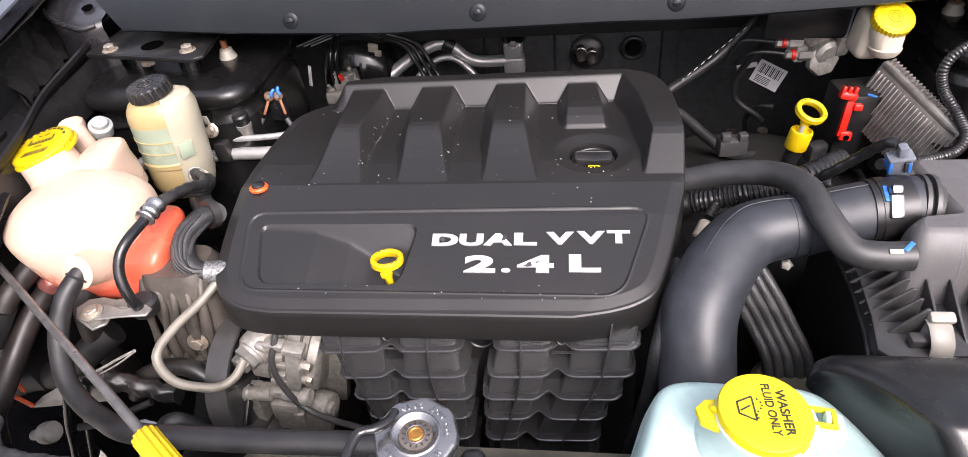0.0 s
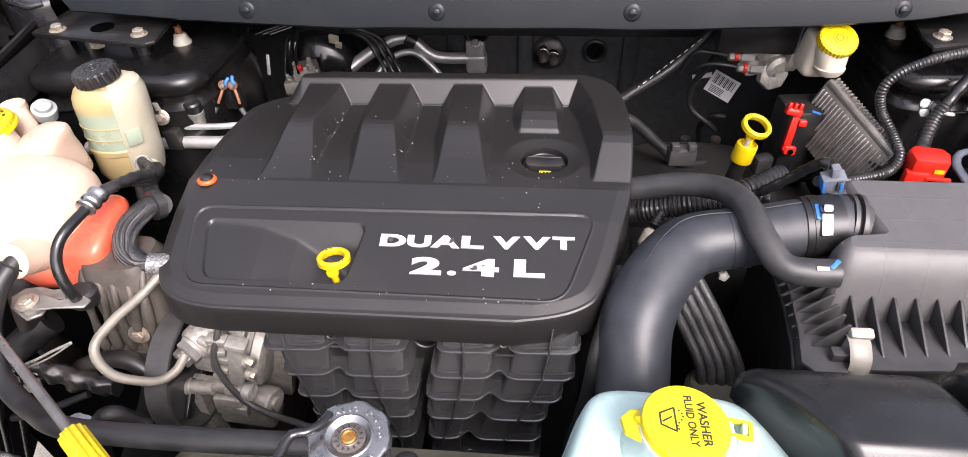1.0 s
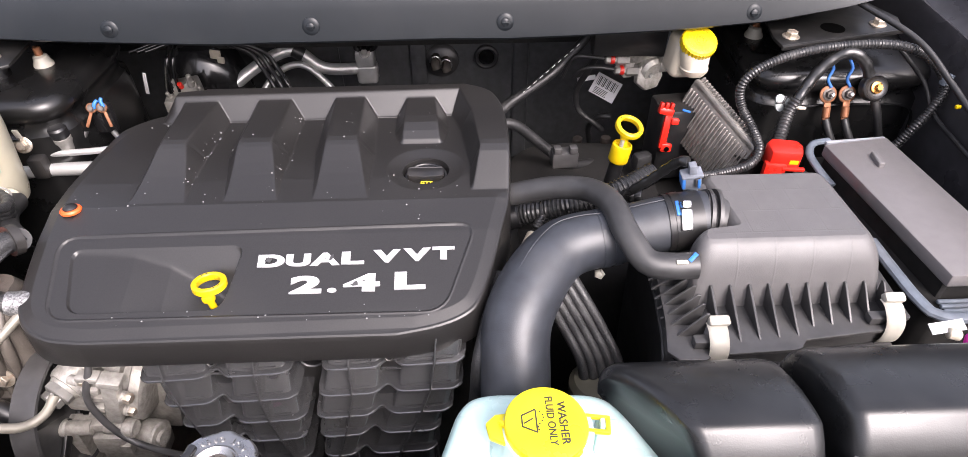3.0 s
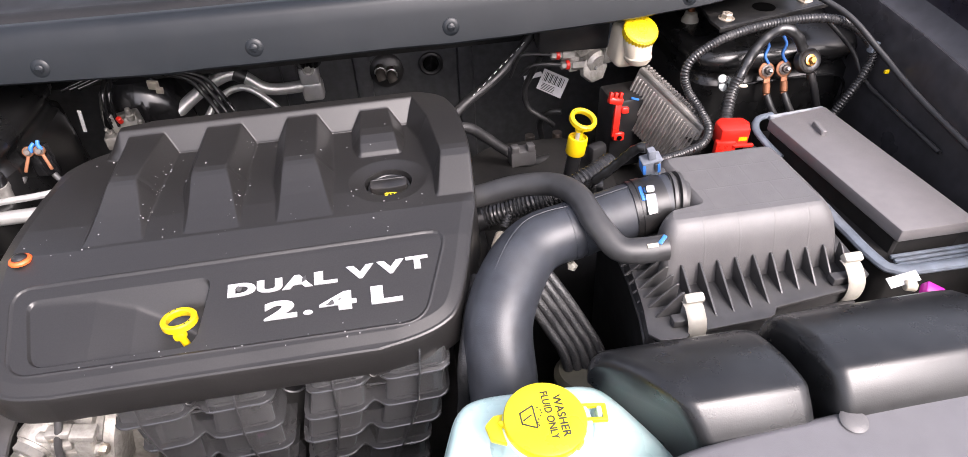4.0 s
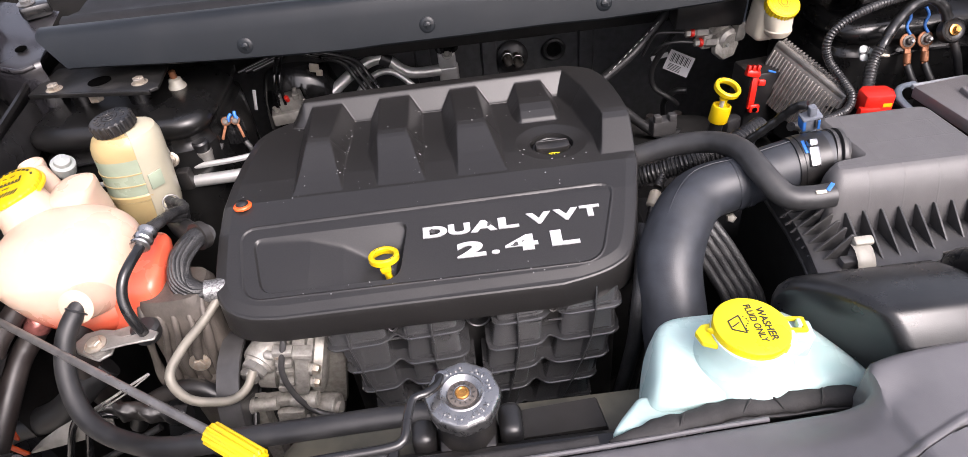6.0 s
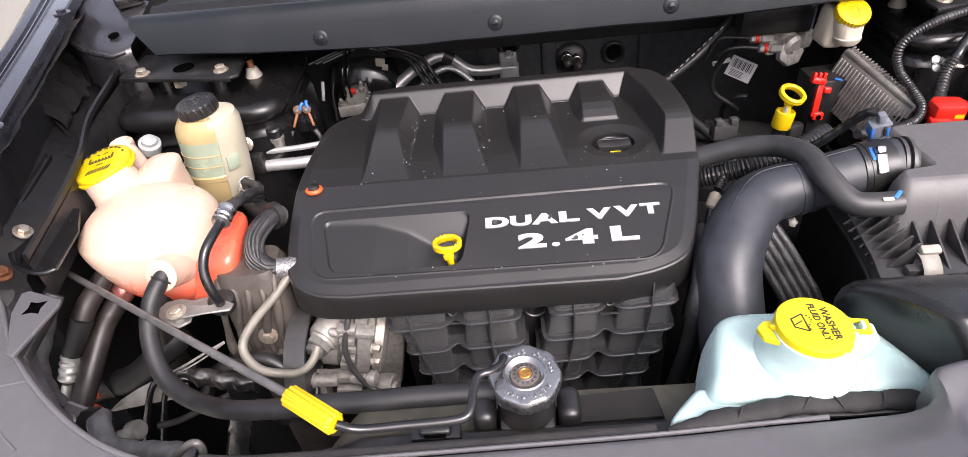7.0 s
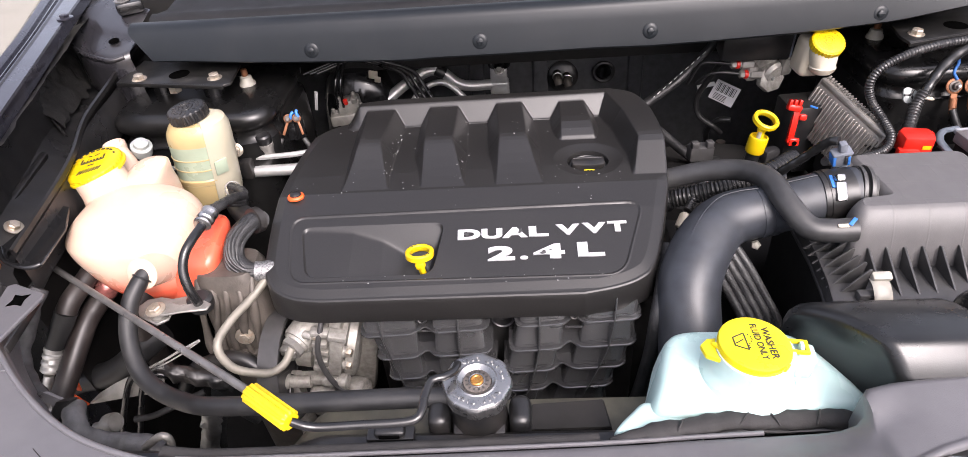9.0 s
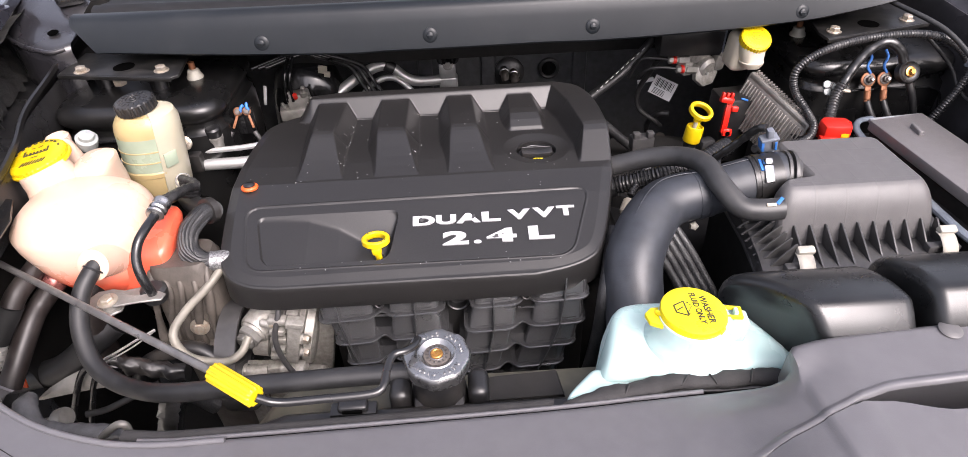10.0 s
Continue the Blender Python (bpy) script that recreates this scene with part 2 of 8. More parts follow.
FOAM = material("foam_seal", (0.020, 0.019, 0.019), 0.85, bump=0.8, bump_scale=260, dirt=0.3, dirt_colour=(0.06, 0.057, 0.053), dirt_scale=40)
ASPHALT = material("pale_concrete", (0.225, 0.212, 0.180), 0.9, var=0.25, scale=160, bump=0.8, bump_scale=200, dirt=0.3, dirt_colour=(0.19, 0.18, 0.16), dirt_scale=3)
FINNED = material("weathered_aluminium", (0.25, 0.235, 0.215), 0.5, metal=0.4, bump=0.4, bump_scale=500, dirt=0.5, dirt_colour=(0.13, 0.12, 0.105), dirt_scale=22)
UNDERHOOD = material("hood_inner_paint", (0.010, 0.010, 0.011), 0.4, dirt=0.1, bump=0.05)


# ---- mesh helpers ----
WORLD_OF = {}


def thing(name, at, label, category, group="", kind=""):
    """An Empty at the base of a thing; its parts are built in world coordinates."""
    e = new(name)
    e.empty_display_size = 0.02
    e.location = at
    WORLD_OF[e] = Matrix.Translation(at)
    return tagged(e, label, category, group, kind)


def finish(bm, name, mat, angle=38):
    bmesh.ops.recalc_face_normals(bm, faces=bm.faces)
    me = bpy.data.meshes.new(name)
    bm.to_mesh(me)
    bm.free()
    me.materials.append(mat)
    me.polygons.foreach_set("use_smooth", [True] * len(me.polygons))
    me.set_sharp_from_angle(angle=radians(angle))
    return me


def part(name, bm, mat, parent=None, label="", angle=38):
    ob = new(name, finish(bm, name, mat, angle) if isinstance(bm, bmesh.types.BMesh) else bm)
    WORLD_OF[ob] = Matrix()
    if parent:
        ob.parent = parent
        ob.matrix_parent_inverse = WORLD_OF[parent].inverted()
    return tagged(ob, label)


def single(name, bm, mat, label, category="", kind="", group="", angle=38):
    return tagged(part(name, bm, mat, angle=angle), label, category, group, kind)


def join(*bms):
    out = bms[0]
    for b in bms[1:]:
        me = bpy.data.meshes.new("tmp")
        b.to_mesh(me)
        b.free()
        out.from_mesh(me)
        bpy.data.meshes.remove(me)
    return out


def rbox(sx, sy, sz, m=Matrix(), bevel=0.003, seg=2):
    bm = bmesh.new()
    bmesh.ops.create_cube(bm, size=1, matrix=Matrix.Diagonal((sx, sy, sz, 1)))
    bv = min(bevel, 0.45 * min(sx, sy, sz))
    if bv > 0:
        bmesh.ops.bevel(bm, geom=bm.edges[:], offset=bv, segments=seg, affect="EDGES", profile=0.5)
    bmesh.ops.transform(bm, matrix=m, verts=bm.verts)
    return bm


def prism(outline, z0, z1, m=Matrix(), bevel=0.0, seg=2):
    """A flat outline (x, y) drawn up from z0 to z1."""
    bm = bmesh.new()
    f = bm.faces.new([bm.verts.new((x, y, z0)) for x, y in outline])
    r = bmesh.ops.extrude_face_region(bm, geom=[f])
    top = [v for v in r["geom"] if isinstance(v, bmesh.types.BMVert)]
    bmesh.ops.translate(bm, vec=(0, 0, z1 - z0), verts=top)
    if bevel:
        bmesh.ops.bevel(bm, geom=bm.edges[:], offset=bevel, segments=seg, affect="EDGES", profile=0.5, clamp_overlap=True)
    bmesh.ops.transform(bm, matrix=m, verts=bm.verts)
    return bm


def loft(rings, cap=True, closed=True):
    bm = bmesh.new()
    vs = [[bm.verts.new(p) for p in ring] for ring in rings]
    n = len(rings[0])
    for a, b in zip(vs, vs[1:]):
        for i in range(n if closed else n - 1):
            j = (i + 1) % n
            bm.faces.new((a[i], a[j], b[j], b[i]))
    if cap:
        bm.faces.new(vs[0][::-1])
        bm.faces.new(vs[-1])
    return bm


def lathe(profile, m=Matrix(), n=40, wobble=None, cap=True):
    """profile: (radius, height) rows; wobble(angle, i) scales the radius."""
    rings = []
    for i, (r, z) in enumerate(profile):
        rings.append([m @ Vector((r * (wobble(2 * math.pi * k / n, i) if wobble else 1) * math.cos(2 * math.pi * k / n),
                                  r * (wobble(2 * math.pi * k / n, i) if wobble else 1) * math.sin(2 * math.pi * k / n), z)) for k in range(n)])
    return loft(rings, cap)


def cyl(r, z0, z1, m=Matrix(), n=28, bevel=0.001):
    b = min(bevel, r * 0.4, abs(z1 - z0) * 0.4)
    return lathe([(r - b, z0), (r, z0 + b), (r, z1 - b), (r - b, z1)], m, n)


def spline(points, step=0.006):
    """A smooth line through the points, in even steps."""
    P = [Vector(p) for p in points]
    P = [P[0] * 2 - P[1]] + P + [P[-1] * 2 - P[-2]]
    out = []
    for a, b, c, d in zip(P, P[1:], P[2:], P[3:]):
        k = max(2, int((c - b).length / step))
        for i in range(k):
            t = i / k
            out.append(0.5 * ((2 * b) + (c - a) * t + (2 * a - 5 * b + 4 * c - d) * t * t + (3 * b - a - 3 * c + d) * t ** 3))
    out.append(P[-2])
    return out


def tube(points, r, n=14, step=0.006, flat=1.0, cap=True, smooth=True, end=None):
    """A pipe along the points; r is a number or a function of the share of its length (0 to 1)."""
    L = spline(points, step) if smooth else [Vector(p) for p in points]
    lens = [0.0]
    for a, b in zip(L, L[1:]):
        lens.append(lens[-1] + (b - a).length)
    up = None
    rings = []
    for i, p in enumerate(L):
        d = (L[min(i + 1, len(L) - 1)] - L[max(i - 1, 0)]).normalized()
        if up is None:
            up = d.orthogonal().normalized() if abs(d.z) > 0.9 else Vector((0, 0, 1))
        up = (up - d * up.dot(d)).normalized()
        side = d.cross(up)
        s = lens[i] / lens[-1]
        rr = r(s) if callable(r) else r
        rings.append([p + rr * (math.cos(2 * math.pi * k / n) * side + flat * math.sin(2 * math.pi * k / n) * up) for k in range(n)])
    return loft(rings, cap)


def corrugated(points, r, pitch=0.006, amp=0.14, n=14):
    """A ribbed conduit."""
    L = spline(points, pitch / 4)
    total = sum((b - a).length for a, b in zip(L, L[1:]))
    waves = max(4, int(total / pitch))
    return tube(points, lambda s: r * (1 - amp * (0.5 - 0.5 * math.tanh(3 * math.sin(2 * math.pi * waves * s)))), n, pitch / 4)


def ring(R, r, m=Matrix(), n=32, k=10, sx=1.0):
    bm = bmesh.new()
    vs = [[bm.verts.new(m @ Vector((sx * (R + r * math.cos(2 * math.pi * j / k)) * math.cos(2 * math.pi * i / n),
                                    (R + r * math.cos(2 * math.pi * j / k)) * math.sin(2 * math.pi * i / n),
                                    r * math.sin(2 * math.pi * j / k)))) for j in range(k)] for i in range(n)]
    for i in range(n):
        for j in range(k):
            bm.faces.new((vs[i][j], vs[(i + 1) % n][j], vs[(i + 1) % n][(j + 1) % k], vs[i][(j + 1) % k]))
    return bm


def oval(cx, cy, a, b, z, p=2.6, n=40, tilt=(0, 0)):
    """A rounded-square ring at the height z."""
    out = []
    for k in range(n):
        c, s = math.cos(2 * math.pi * k / n), math.sin(2 * math.pi * k / n)
        x, y = math.copysign(abs(c) ** (2 / p), c) * a, math.copysign(abs(s) ** (2 / p), s) * b
        out.append(Vector((cx + x, cy + y, z + tilt[0] * x + tilt[1] * y)))
    return out


def hexbolt(m, r=0.007, h=0.005, washer=0.011):
    return join(lathe([(washer, 0), (washer, 0.0015), (r * 1.15, 0.0022)], m, 24),
                lathe([(r, 0.0015), (r, h), (r * 0.85, h + 0.001)], m, 6),
                lathe([(r * 0.45, h), (r * 0.4, h + 0.0015)], m, 12))


def words(name, body, size, depth, m, mat, parent, bold=0.0, wide=1.0):
    c = bpy.data.curves.new("tmp", "FONT")
    c.body, c.size, c.extrude, c.offset, c.align_x, c.align_y = body, size, depth, bold, "CENTER", "CENTER"
    o = bpy.data.objects.new("tmp", c)
    scene.collection.objects.link(o)
    bpy.context.view_layer.update()
    me = bpy.data.meshes.new_from_object(o.evaluated_get(bpy.context.evaluated_depsgraph_get()))
    bpy.data.objects.remove(o)
    bpy.data.curves.remove(c)
    me.transform(m @ Matrix.Diagonal((wide, 1, 1, 1)))
    me.materials.clear()
    me.materials.append(mat)
    me.name = name
    return part(name, me, mat, parent)


def glyphs(name, body, w, h, depth, m, mat, parent, bold=0.0):
    """Lettering scaled to a given width and height, centred on m."""
    ob = words(name, body, 1.0, depth / h, Matrix(), mat, parent, bold=bold)
    co = np.array([v.co for v in ob.data.vertices])
    lo, hi = co.min(0), co.max(0)
    sx, sy = w / (hi[0] - lo[0]), h / (hi[1] - lo[1])
    ob.data.transform(m @ Matrix.Diagonal((sx, sy, h, 1)) @ Matrix.Translation((-(lo[0] + hi[0]) / 2, -(lo[1] + hi[1]) / 2, 0)))
    return ob


def axes(origin, z_dir, x_hint=(1, 0, 0)):
    """A pose at origin whose z axis points along z_dir."""
    z = Vector(z_dir).normalized()
    x = Vector(x_hint)
    x = (x - z * x.dot(z)).normalized()
    y = z.cross(x)
    return Matrix.Translation(origin) @ Matrix((x, y, z)).transposed().to_4x4()


def smooth01(t):
    t = np.clip(t, 0, 1)
    return t * t * (3 - 2 * t)


def inside_by(X, Y, poly):
    """How far each point lies inside an outline (minus: outside)."""
    d = np.full(X.shape, 1e9)
    inside = np.zeros(X.shape, bool)
    for (ax, ay), (bx, by) in zip(poly, poly[1:] + poly[:1]):
        ex, ey = bx - ax, by - ay
        t = np.clip(((X - ax) * ex + (Y - ay) * ey) / (ex * ex + ey * ey), 0, 1)
        d = np.minimum(d, np.hypot(X - ax - t * ex, Y - ay - t * ey))
        cross = (ay > Y) != (by > Y)
        with np.errstate(divide="ignore", invalid="ignore"):
            xi = ax + (Y - ay) * ex / (ey if ey else 1e-12)
        inside ^= cross & (X < xi)
    return np.where(inside, d, -d)


# ---- the setting: ground, hood overhead, body panels round the bay ----
def sheet(xs, ys, zf, thick=0.0):
    bm = bmesh.new()
    vs = [[bm.verts.new((x, y, zf(x, y))) for x in xs] for y in ys]
    for a, b in zip(vs, vs[1:]):
        for i in range(len(xs) - 1):
            bm.faces.new((a[i], a[i + 1], b[i + 1], b[i]))
    if thick:
        r = bmesh.ops.extrude_face_region(bm, geom=bm.faces[:])
        bmesh.ops.translate(bm, vec=(0, 0, -thick), verts=[v for v in r["geom"] if isinstance(v, bmesh.types.BMVert)])
    return bm


def strip(lines, closed=False, cap=False):
    """A skin drawn between several lines of equal count."""
    return loft([list(l) for l in lines], cap=cap, closed=closed)


far = [-400, -60, -12, -4, -2, -1, 0, 1, 2, 4, 12, 60, 400]
single("ground", sheet(far, far, lambda x, y: 0), ASPHALT, "pale grey rough concrete ground around the car", "ground", "structure")

# added ring, never in view; it only dims the horizon in reflections
ringpts = [(math.cos(2 * math.pi * k / 48), math.sin(2 * math.pi * k / 48)) for k in range(48)]
single("backdrop", loft([[(r * c, r * s_, z + (1.2 * math.sin(5 * k) + 0.8 * math.sin(11 * k) if z > 5 else 0)) for k, (c, s_) in enumerate(ringpts)] for r, z in ((45, -0.1), (45, 5.5), (46, 5.5), (46, -0.1))], cap=False),
       material("horizon_ring", (0.05, 0.055, 0.04), 0.9, var=0.5, scale=0.8, bump=0), "unseen dull ring that dims the horizon in reflections", "backdrop", "structure")

single("floor", rbox(1.62, 1.25, 0.02, pose(0, 0.78, 0.40), 0.004), SHADE, "dark dirty splash shield under the engine bay", "floor", "structure")
single("wall_firewall", rbox(1.62, 0.03, 0.74, pose(0, 1.30, 0.76), 0.004), FIREWALL, "dark grey painted firewall behind the engine", "wall", "structure")
single("wall_plenum", rbox(1.86, 0.30, 0.22, pose(0, 1.27, 1.02), 0.01), SHADE, "dark plenum wall below the windscreen", "wall", "structure")
single("wall_radiator", rbox(1.16, 0.030, 0.50, pose(-0.09, 0.235, 0.635), 0.006), SHADE, "dark radiator core support at the front of the bay", "wall", "structure")


# left: apron with its seam flange, gutter, fender
def along(pts, n=40):
    P = spline(pts, 0.004)
    return [P[int(round(i * (len(P) - 1) / (n - 1)))] for i in range(n)]


seam = along([(-0.665, 0.430, 1.015), (-0.676, 0.515, 1.020), (-0.685, 0.575, 1.024), (-0.702, 0.638, 1.026), (-0.735, 0.732, 1.03), (-0.752, 0.838, 1.035), (-0.77, 0.98, 1.045), (-0.79, 1.25, 1.06)])
apron = [[p + Vector(o) for p in seam] for o in ((-0.012, 0, -0.012), (-0.006, 0, -0.001), (-0.002, 0, 0.003), (0.002, 0, 0.002), (0.003, 0, -0.004), (-0.018, 0, -0.035), (-0.024, 0, -0.10), (-0.014, 0, -0.3), (-0.006, 0, -0.6))]
single("wall_apron_left", strip(apron), APRON, "glossy black painted inner apron with a raised seam", "wall", "structure")

inner = along([(-0.668, 0.390, 1.108), (-0.680, 0.425, 1.110), (-0.694, 0.473, 1.112), (-0.697, 0.506, 1.113), (-0.719, 0.568, 1.116), (-0.764, 0.718, 1.120), (-0.833, 0.953, 1.128), (-0.90, 1.22, 1.14)])
gut = [[Vector((q.x + (p.x - q.x) * s + dx, p.y, z + 0.008 * math.sin(math.pi * s) * noise.noise((p.x * 14, p.y * 14, s * 3)))) for p, q in zip(seam, inner)]
       for s, dx, z in ((0.0, -0.004, 1.098), (0.0, -0.045, 1.085), (0.02, -0.075, 1.05), (0.06, -0.070, 0.99), (0.22, -0.03, 0.955), (0.5, -0.004, 0.940), (0.84, 0.0, 0.950), (0.96, 0.0, 0.985), (1.0, -0.003, 1.016))]
single("wall_gutter_left", strip(gut), GUTTER, "dark dusty gutter between fender and apron", "gutter", "structure")

fender = thing("fender", (-0.82, 0.8, 0.2), "dark slate metallic front fender with a rolled inner flange", "fender")
outer = along([(-0.722, 0.390, 1.110), (-0.744, 0.470, 1.113), (-0.778, 0.568, 1.116), (-0.831, 0.728, 1.117), (-0.877, 0.866, 1.118), (-0.946, 1.044, 1.119), (-1.01, 1.22, 1.12)])
def between(a, b, s, dz):
    return [p.lerp(q, s) + Vector((0, 0, dz)) for p, q in zip(a, b)]
skin = [between(inner, outer, s, dz) for s, dz in ((0.02, -0.022), (0.0, -0.012), (-0.008, -0.003), (0.012, 0.0), (0.38, 0.003), (0.40, 0.0055), (0.425, 0.006), (0.44, 0.004), (0.46, -0.004), (0.56, -0.006), (0.60, -0.002), (0.615, 0.001), (0.64, 0.001), (0.66, -0.002), (0.74, -0.003), (0.765, 0.002), (0.78, 0.003), (0.80, 0.001), (0.86, 0.0), (0.90, 0.003), (0.95, 0.005), (1.0, 0.001))]
skin += [[p + Vector(o) for p in outer] for o in ((-0.012, 0, -0.004), (-0.035, 0, -0.05), (-0.06, 0, -0.16), (-0.07, 0, -0.4), (-0.05, 0, -0.65))]
part("panel", strip(skin), FENDER, fender, angle=20)
for x, y, z in ((-0.710, 0.540, 1.119), (-0.821, 0.911, 1.1265)):
    part("flange_bolt", hexbolt(axes((x, y, z), (0.05, 0, 1)), 0.008, 0.006, 0.013), FENDER, fender, "painted flange bolt")

# felt and small brackets in the gutter
rings = [[Vector((-0.905 + 0.060 * s - 0.25 * (y - 0.88) + 0.012 * noise.noise((y * 40, s * 5, 0)), y, 1.088 - 0.10 * s + 0.008 * noise.noise((y * 50, s * 6, 4)))) for y in np.linspace(0.79, 0.99, 44)] for s in np.linspace(0, 1, 16)]
single("felt_pad", strip(rings), FELT, "ragged grey felt pad tucked under the fender", "felt pad")
rings = [[Vector((-0.778 + 0.045 * s - 0.30 * (y - 0.45) + 0.01 * noise.noise((y * 40, s * 5, 7)), y, 1.06 - 0.09 * s + 0.008 * noise.noise((y * 50, s * 6, 9)))) for y in np.linspace(0.44, 0.54, 24)] for s in np.linspace(0, 1, 12)]
single("felt_pad", strip(rings), FELT, "dusty felt pad at the front of the gutter", "felt pad")
single("gutter_gusset", rbox(0.085, 0.004, 0.034, pose(-0.852, 0.812, 0.984, 12, 12, -42), 0.0015), GUTTER, "small folded gusset plate in the gutter", "gusset")
single("gutter_gusset", rbox(0.010, 0.13, 0.05, pose(-0.800, 0.640, 0.968, 0, 24, 12), 0.003), GUTTER, "upright stiffener in the gutter", "gusset")
single("gutter_plate", join(prism([(-0.716, 0.462), (-0.690, 0.436), (-0.655, 0.424), (-0.640, 0.430), (-0.650, 0.50), (-0.672, 0.548), (-0.700, 0.555)], 0.990, 0.994, Matrix(), 0.001, 1), tube([(-0.712, 0.462, 0.995), (-0.690, 0.438, 0.994), (-0.655, 0.426, 0.993), (-0.642, 0.431, 0.993)], 0.0035, 10)), PAINT, "black plate over the fender gutter", "plate")
for x, y, z, mat, lab in ((-0.745, 0.527, 0.979, BOLT, "pale zinc bolt with rust in the gutter"), (-0.725, 0.447, 0.979, RUST, "rusty orange headed bolt in the gutter")):
    g = thing("gutter_bolt", (x, y, z), lab, "bolt", "gutter bolts")
    part("head", hexbolt(axes((x, y, z), (0.62, 0.0, 0.78)), 0.0075, 0.007, 0.0115), mat, g)

# hinge bracket at the rear corner
h = thing("hood_hinge_bracket", (-0.79, 0.95, 0.98), "dark painted hood hinge bracket with folded edges", "hinge bracket")
front = along([(-0.868, 0.985, 1.079), (-0.848, 0.935, 1.074), (-0.815, 0.905, 1.068), (-0.780, 0.889, 1.063), (-0.752, 0.883, 1.060), (-0.728, 0.895, 1.064)], 28)
rear = along([(-0.905, 1.10, 1.10), (-0.88, 1.09, 1.10), (-0.85, 1.08, 1.098), (-0.81, 1.06, 1.096), (-0.77, 1.04, 1.092), (-0.735, 1.02, 1.09)], 28)
rows = [[p + Vector((0, 0.002, -0.080)) for p in front], [p + Vector((0, 0, -0.020)) for p in front], [p + Vector((0, -0.002, -0.008)) for p in front], [p + Vector((0, 0.001, 0.001)) for p in front]]
rows += [[p.lerp(q, s) + Vector((0, 0, 0.003 + 0.012 * math.exp(-((k - 6) / 4) ** 2) * s * (1 - s) * 3 + 0.006 * float(smooth01((s - 0.35) / 0.1)))) for k, (p, q) in enumerate(zip(front, rear))] for s in (0.04, 0.1, 0.18, 0.26, 0.33, 0.38, 0.42, 0.48, 0.6, 0.75, 1.0)]
part("plate", strip(rows), HINGE, h)
part("lip", tube([p + Vector((0, -0.001, 0.0)) for p in front[2:-1:3]], 0.0038, 10, 0.006), HINGE, h)
part("hole", lathe([(0.009, 0.0), (0.009, 0.0008), (0.004, 0.001)], axes((-0.768, 0.930, 1.0765), (0, -0.2, 1)), 20), HOLE, h, "dark drain hole")
part("hinge_foot", rbox(0.045, 0.045, 0.022, pose(-0.770, 1.020, 1.108, 0, 0, 30), 0.006), PAINT, h)
part("hinge_bolt", hexbolt(axes((-0.775, 1.012, 1.120), (0, -0.1, 1)), 0.009, 0.006, 0.014), ROD, h)

# right: apron and fender edge
seam_r = along([(0.735, 0.30, 0.99), (0.745, 0.45, 1.01), (0.755, 0.60, 1.03), (0.77, 0.75, 1.04), (0.785, 1.00, 1.05), (0.80, 1.27, 1.06)])
apron = [[p + Vector(o) for p in seam_r] for o in ((0.06, 0, 0.05), (0.03, 0, 0.012), (0.006, 0, -0.001), (-0.002, 0, 0.002), (-0.006, 0, -0.006), (-0.010, 0, -0.06), (-0.014, 0, -0.14), (-0.016, 0, -0.3), (-0.016, 0, -0.6))]
single("wall_apron_right", strip(apron), INNERPANEL, "glossy black painted inner apron with a raised seam", "wall", "structure")
fr = thing("fender", (0.86, 0.8, 0.2), "dark slate metallic front fender edge beside the battery", "fender")
skin = [[Vector((p.x + a, p.y, 1.10 + b)) for p in seam_r] for a, b in ((0.035, -0.06), (0.036, -0.004), (0.040, 0.0), (0.07, 0.004), (0.075, 0.012), (0.12, 0.016), (0.15, 0.008), (0.18, -0.05), (0.20, -0.3), (0.18, -0.7))]
part("panel", strip(skin), FENDER, fr)

# strut towers and the steel braces bolted on them
for tag, cx, cy, w in (("left", -0.618, 0.915, 1), ("right", 0.640, 0.955, -1)):
    levels = ((0.45, 0.140, 0.130), (0.80, 0.138, 0.127), (0.925, 0.137, 0.126), (0.938, 0.136, 0.125), (0.943, 0.130, 0.119), (0.950, 0.128, 0.117), (0.957, 0.129, 0.118), (0.963, 0.134, 0.124),
              (0.970, 0.138, 0.128), (0.978, 0.139, 0.129), (0.984, 0.137, 0.127), (0.989, 0.133, 0.123), (0.992, 0.126, 0.116), (0.9935, 0.116, 0.106), (0.9938, 0.05, 0.045))
    tower = single("wall_strut_tower_" + tag, loft([oval(cx, cy, a, b, z, 6, 72) for z, a, b in levels]), TOWER, "glossy black painted strut tower with dust", "strut tower", "structure")
    part("ridge", tube([(cx - w * 0.120, cy - 0.126, 0.83), (cx - w * 0.117, cy - 0.128, 0.905), (cx - w * 0.105, cy - 0.129, 0.932), (cx - w * 0.080, cy - 0.129, 0.940), (cx, cy - 0.129, 0.942), (cx + w * 0.07, cy - 0.129, 0.940)], 0.0022, 8), PAINT, tower)
    part("drain_hole", lathe([(0.011, 0.0), (0.010, 0.0012), (0.005, 0.0014)], axes((cx - w * 0.129, cy - 0.095, 0.955), (-0.75 * w, -0.65, 0)), 20), HOLE, tower, "dark drain hole")


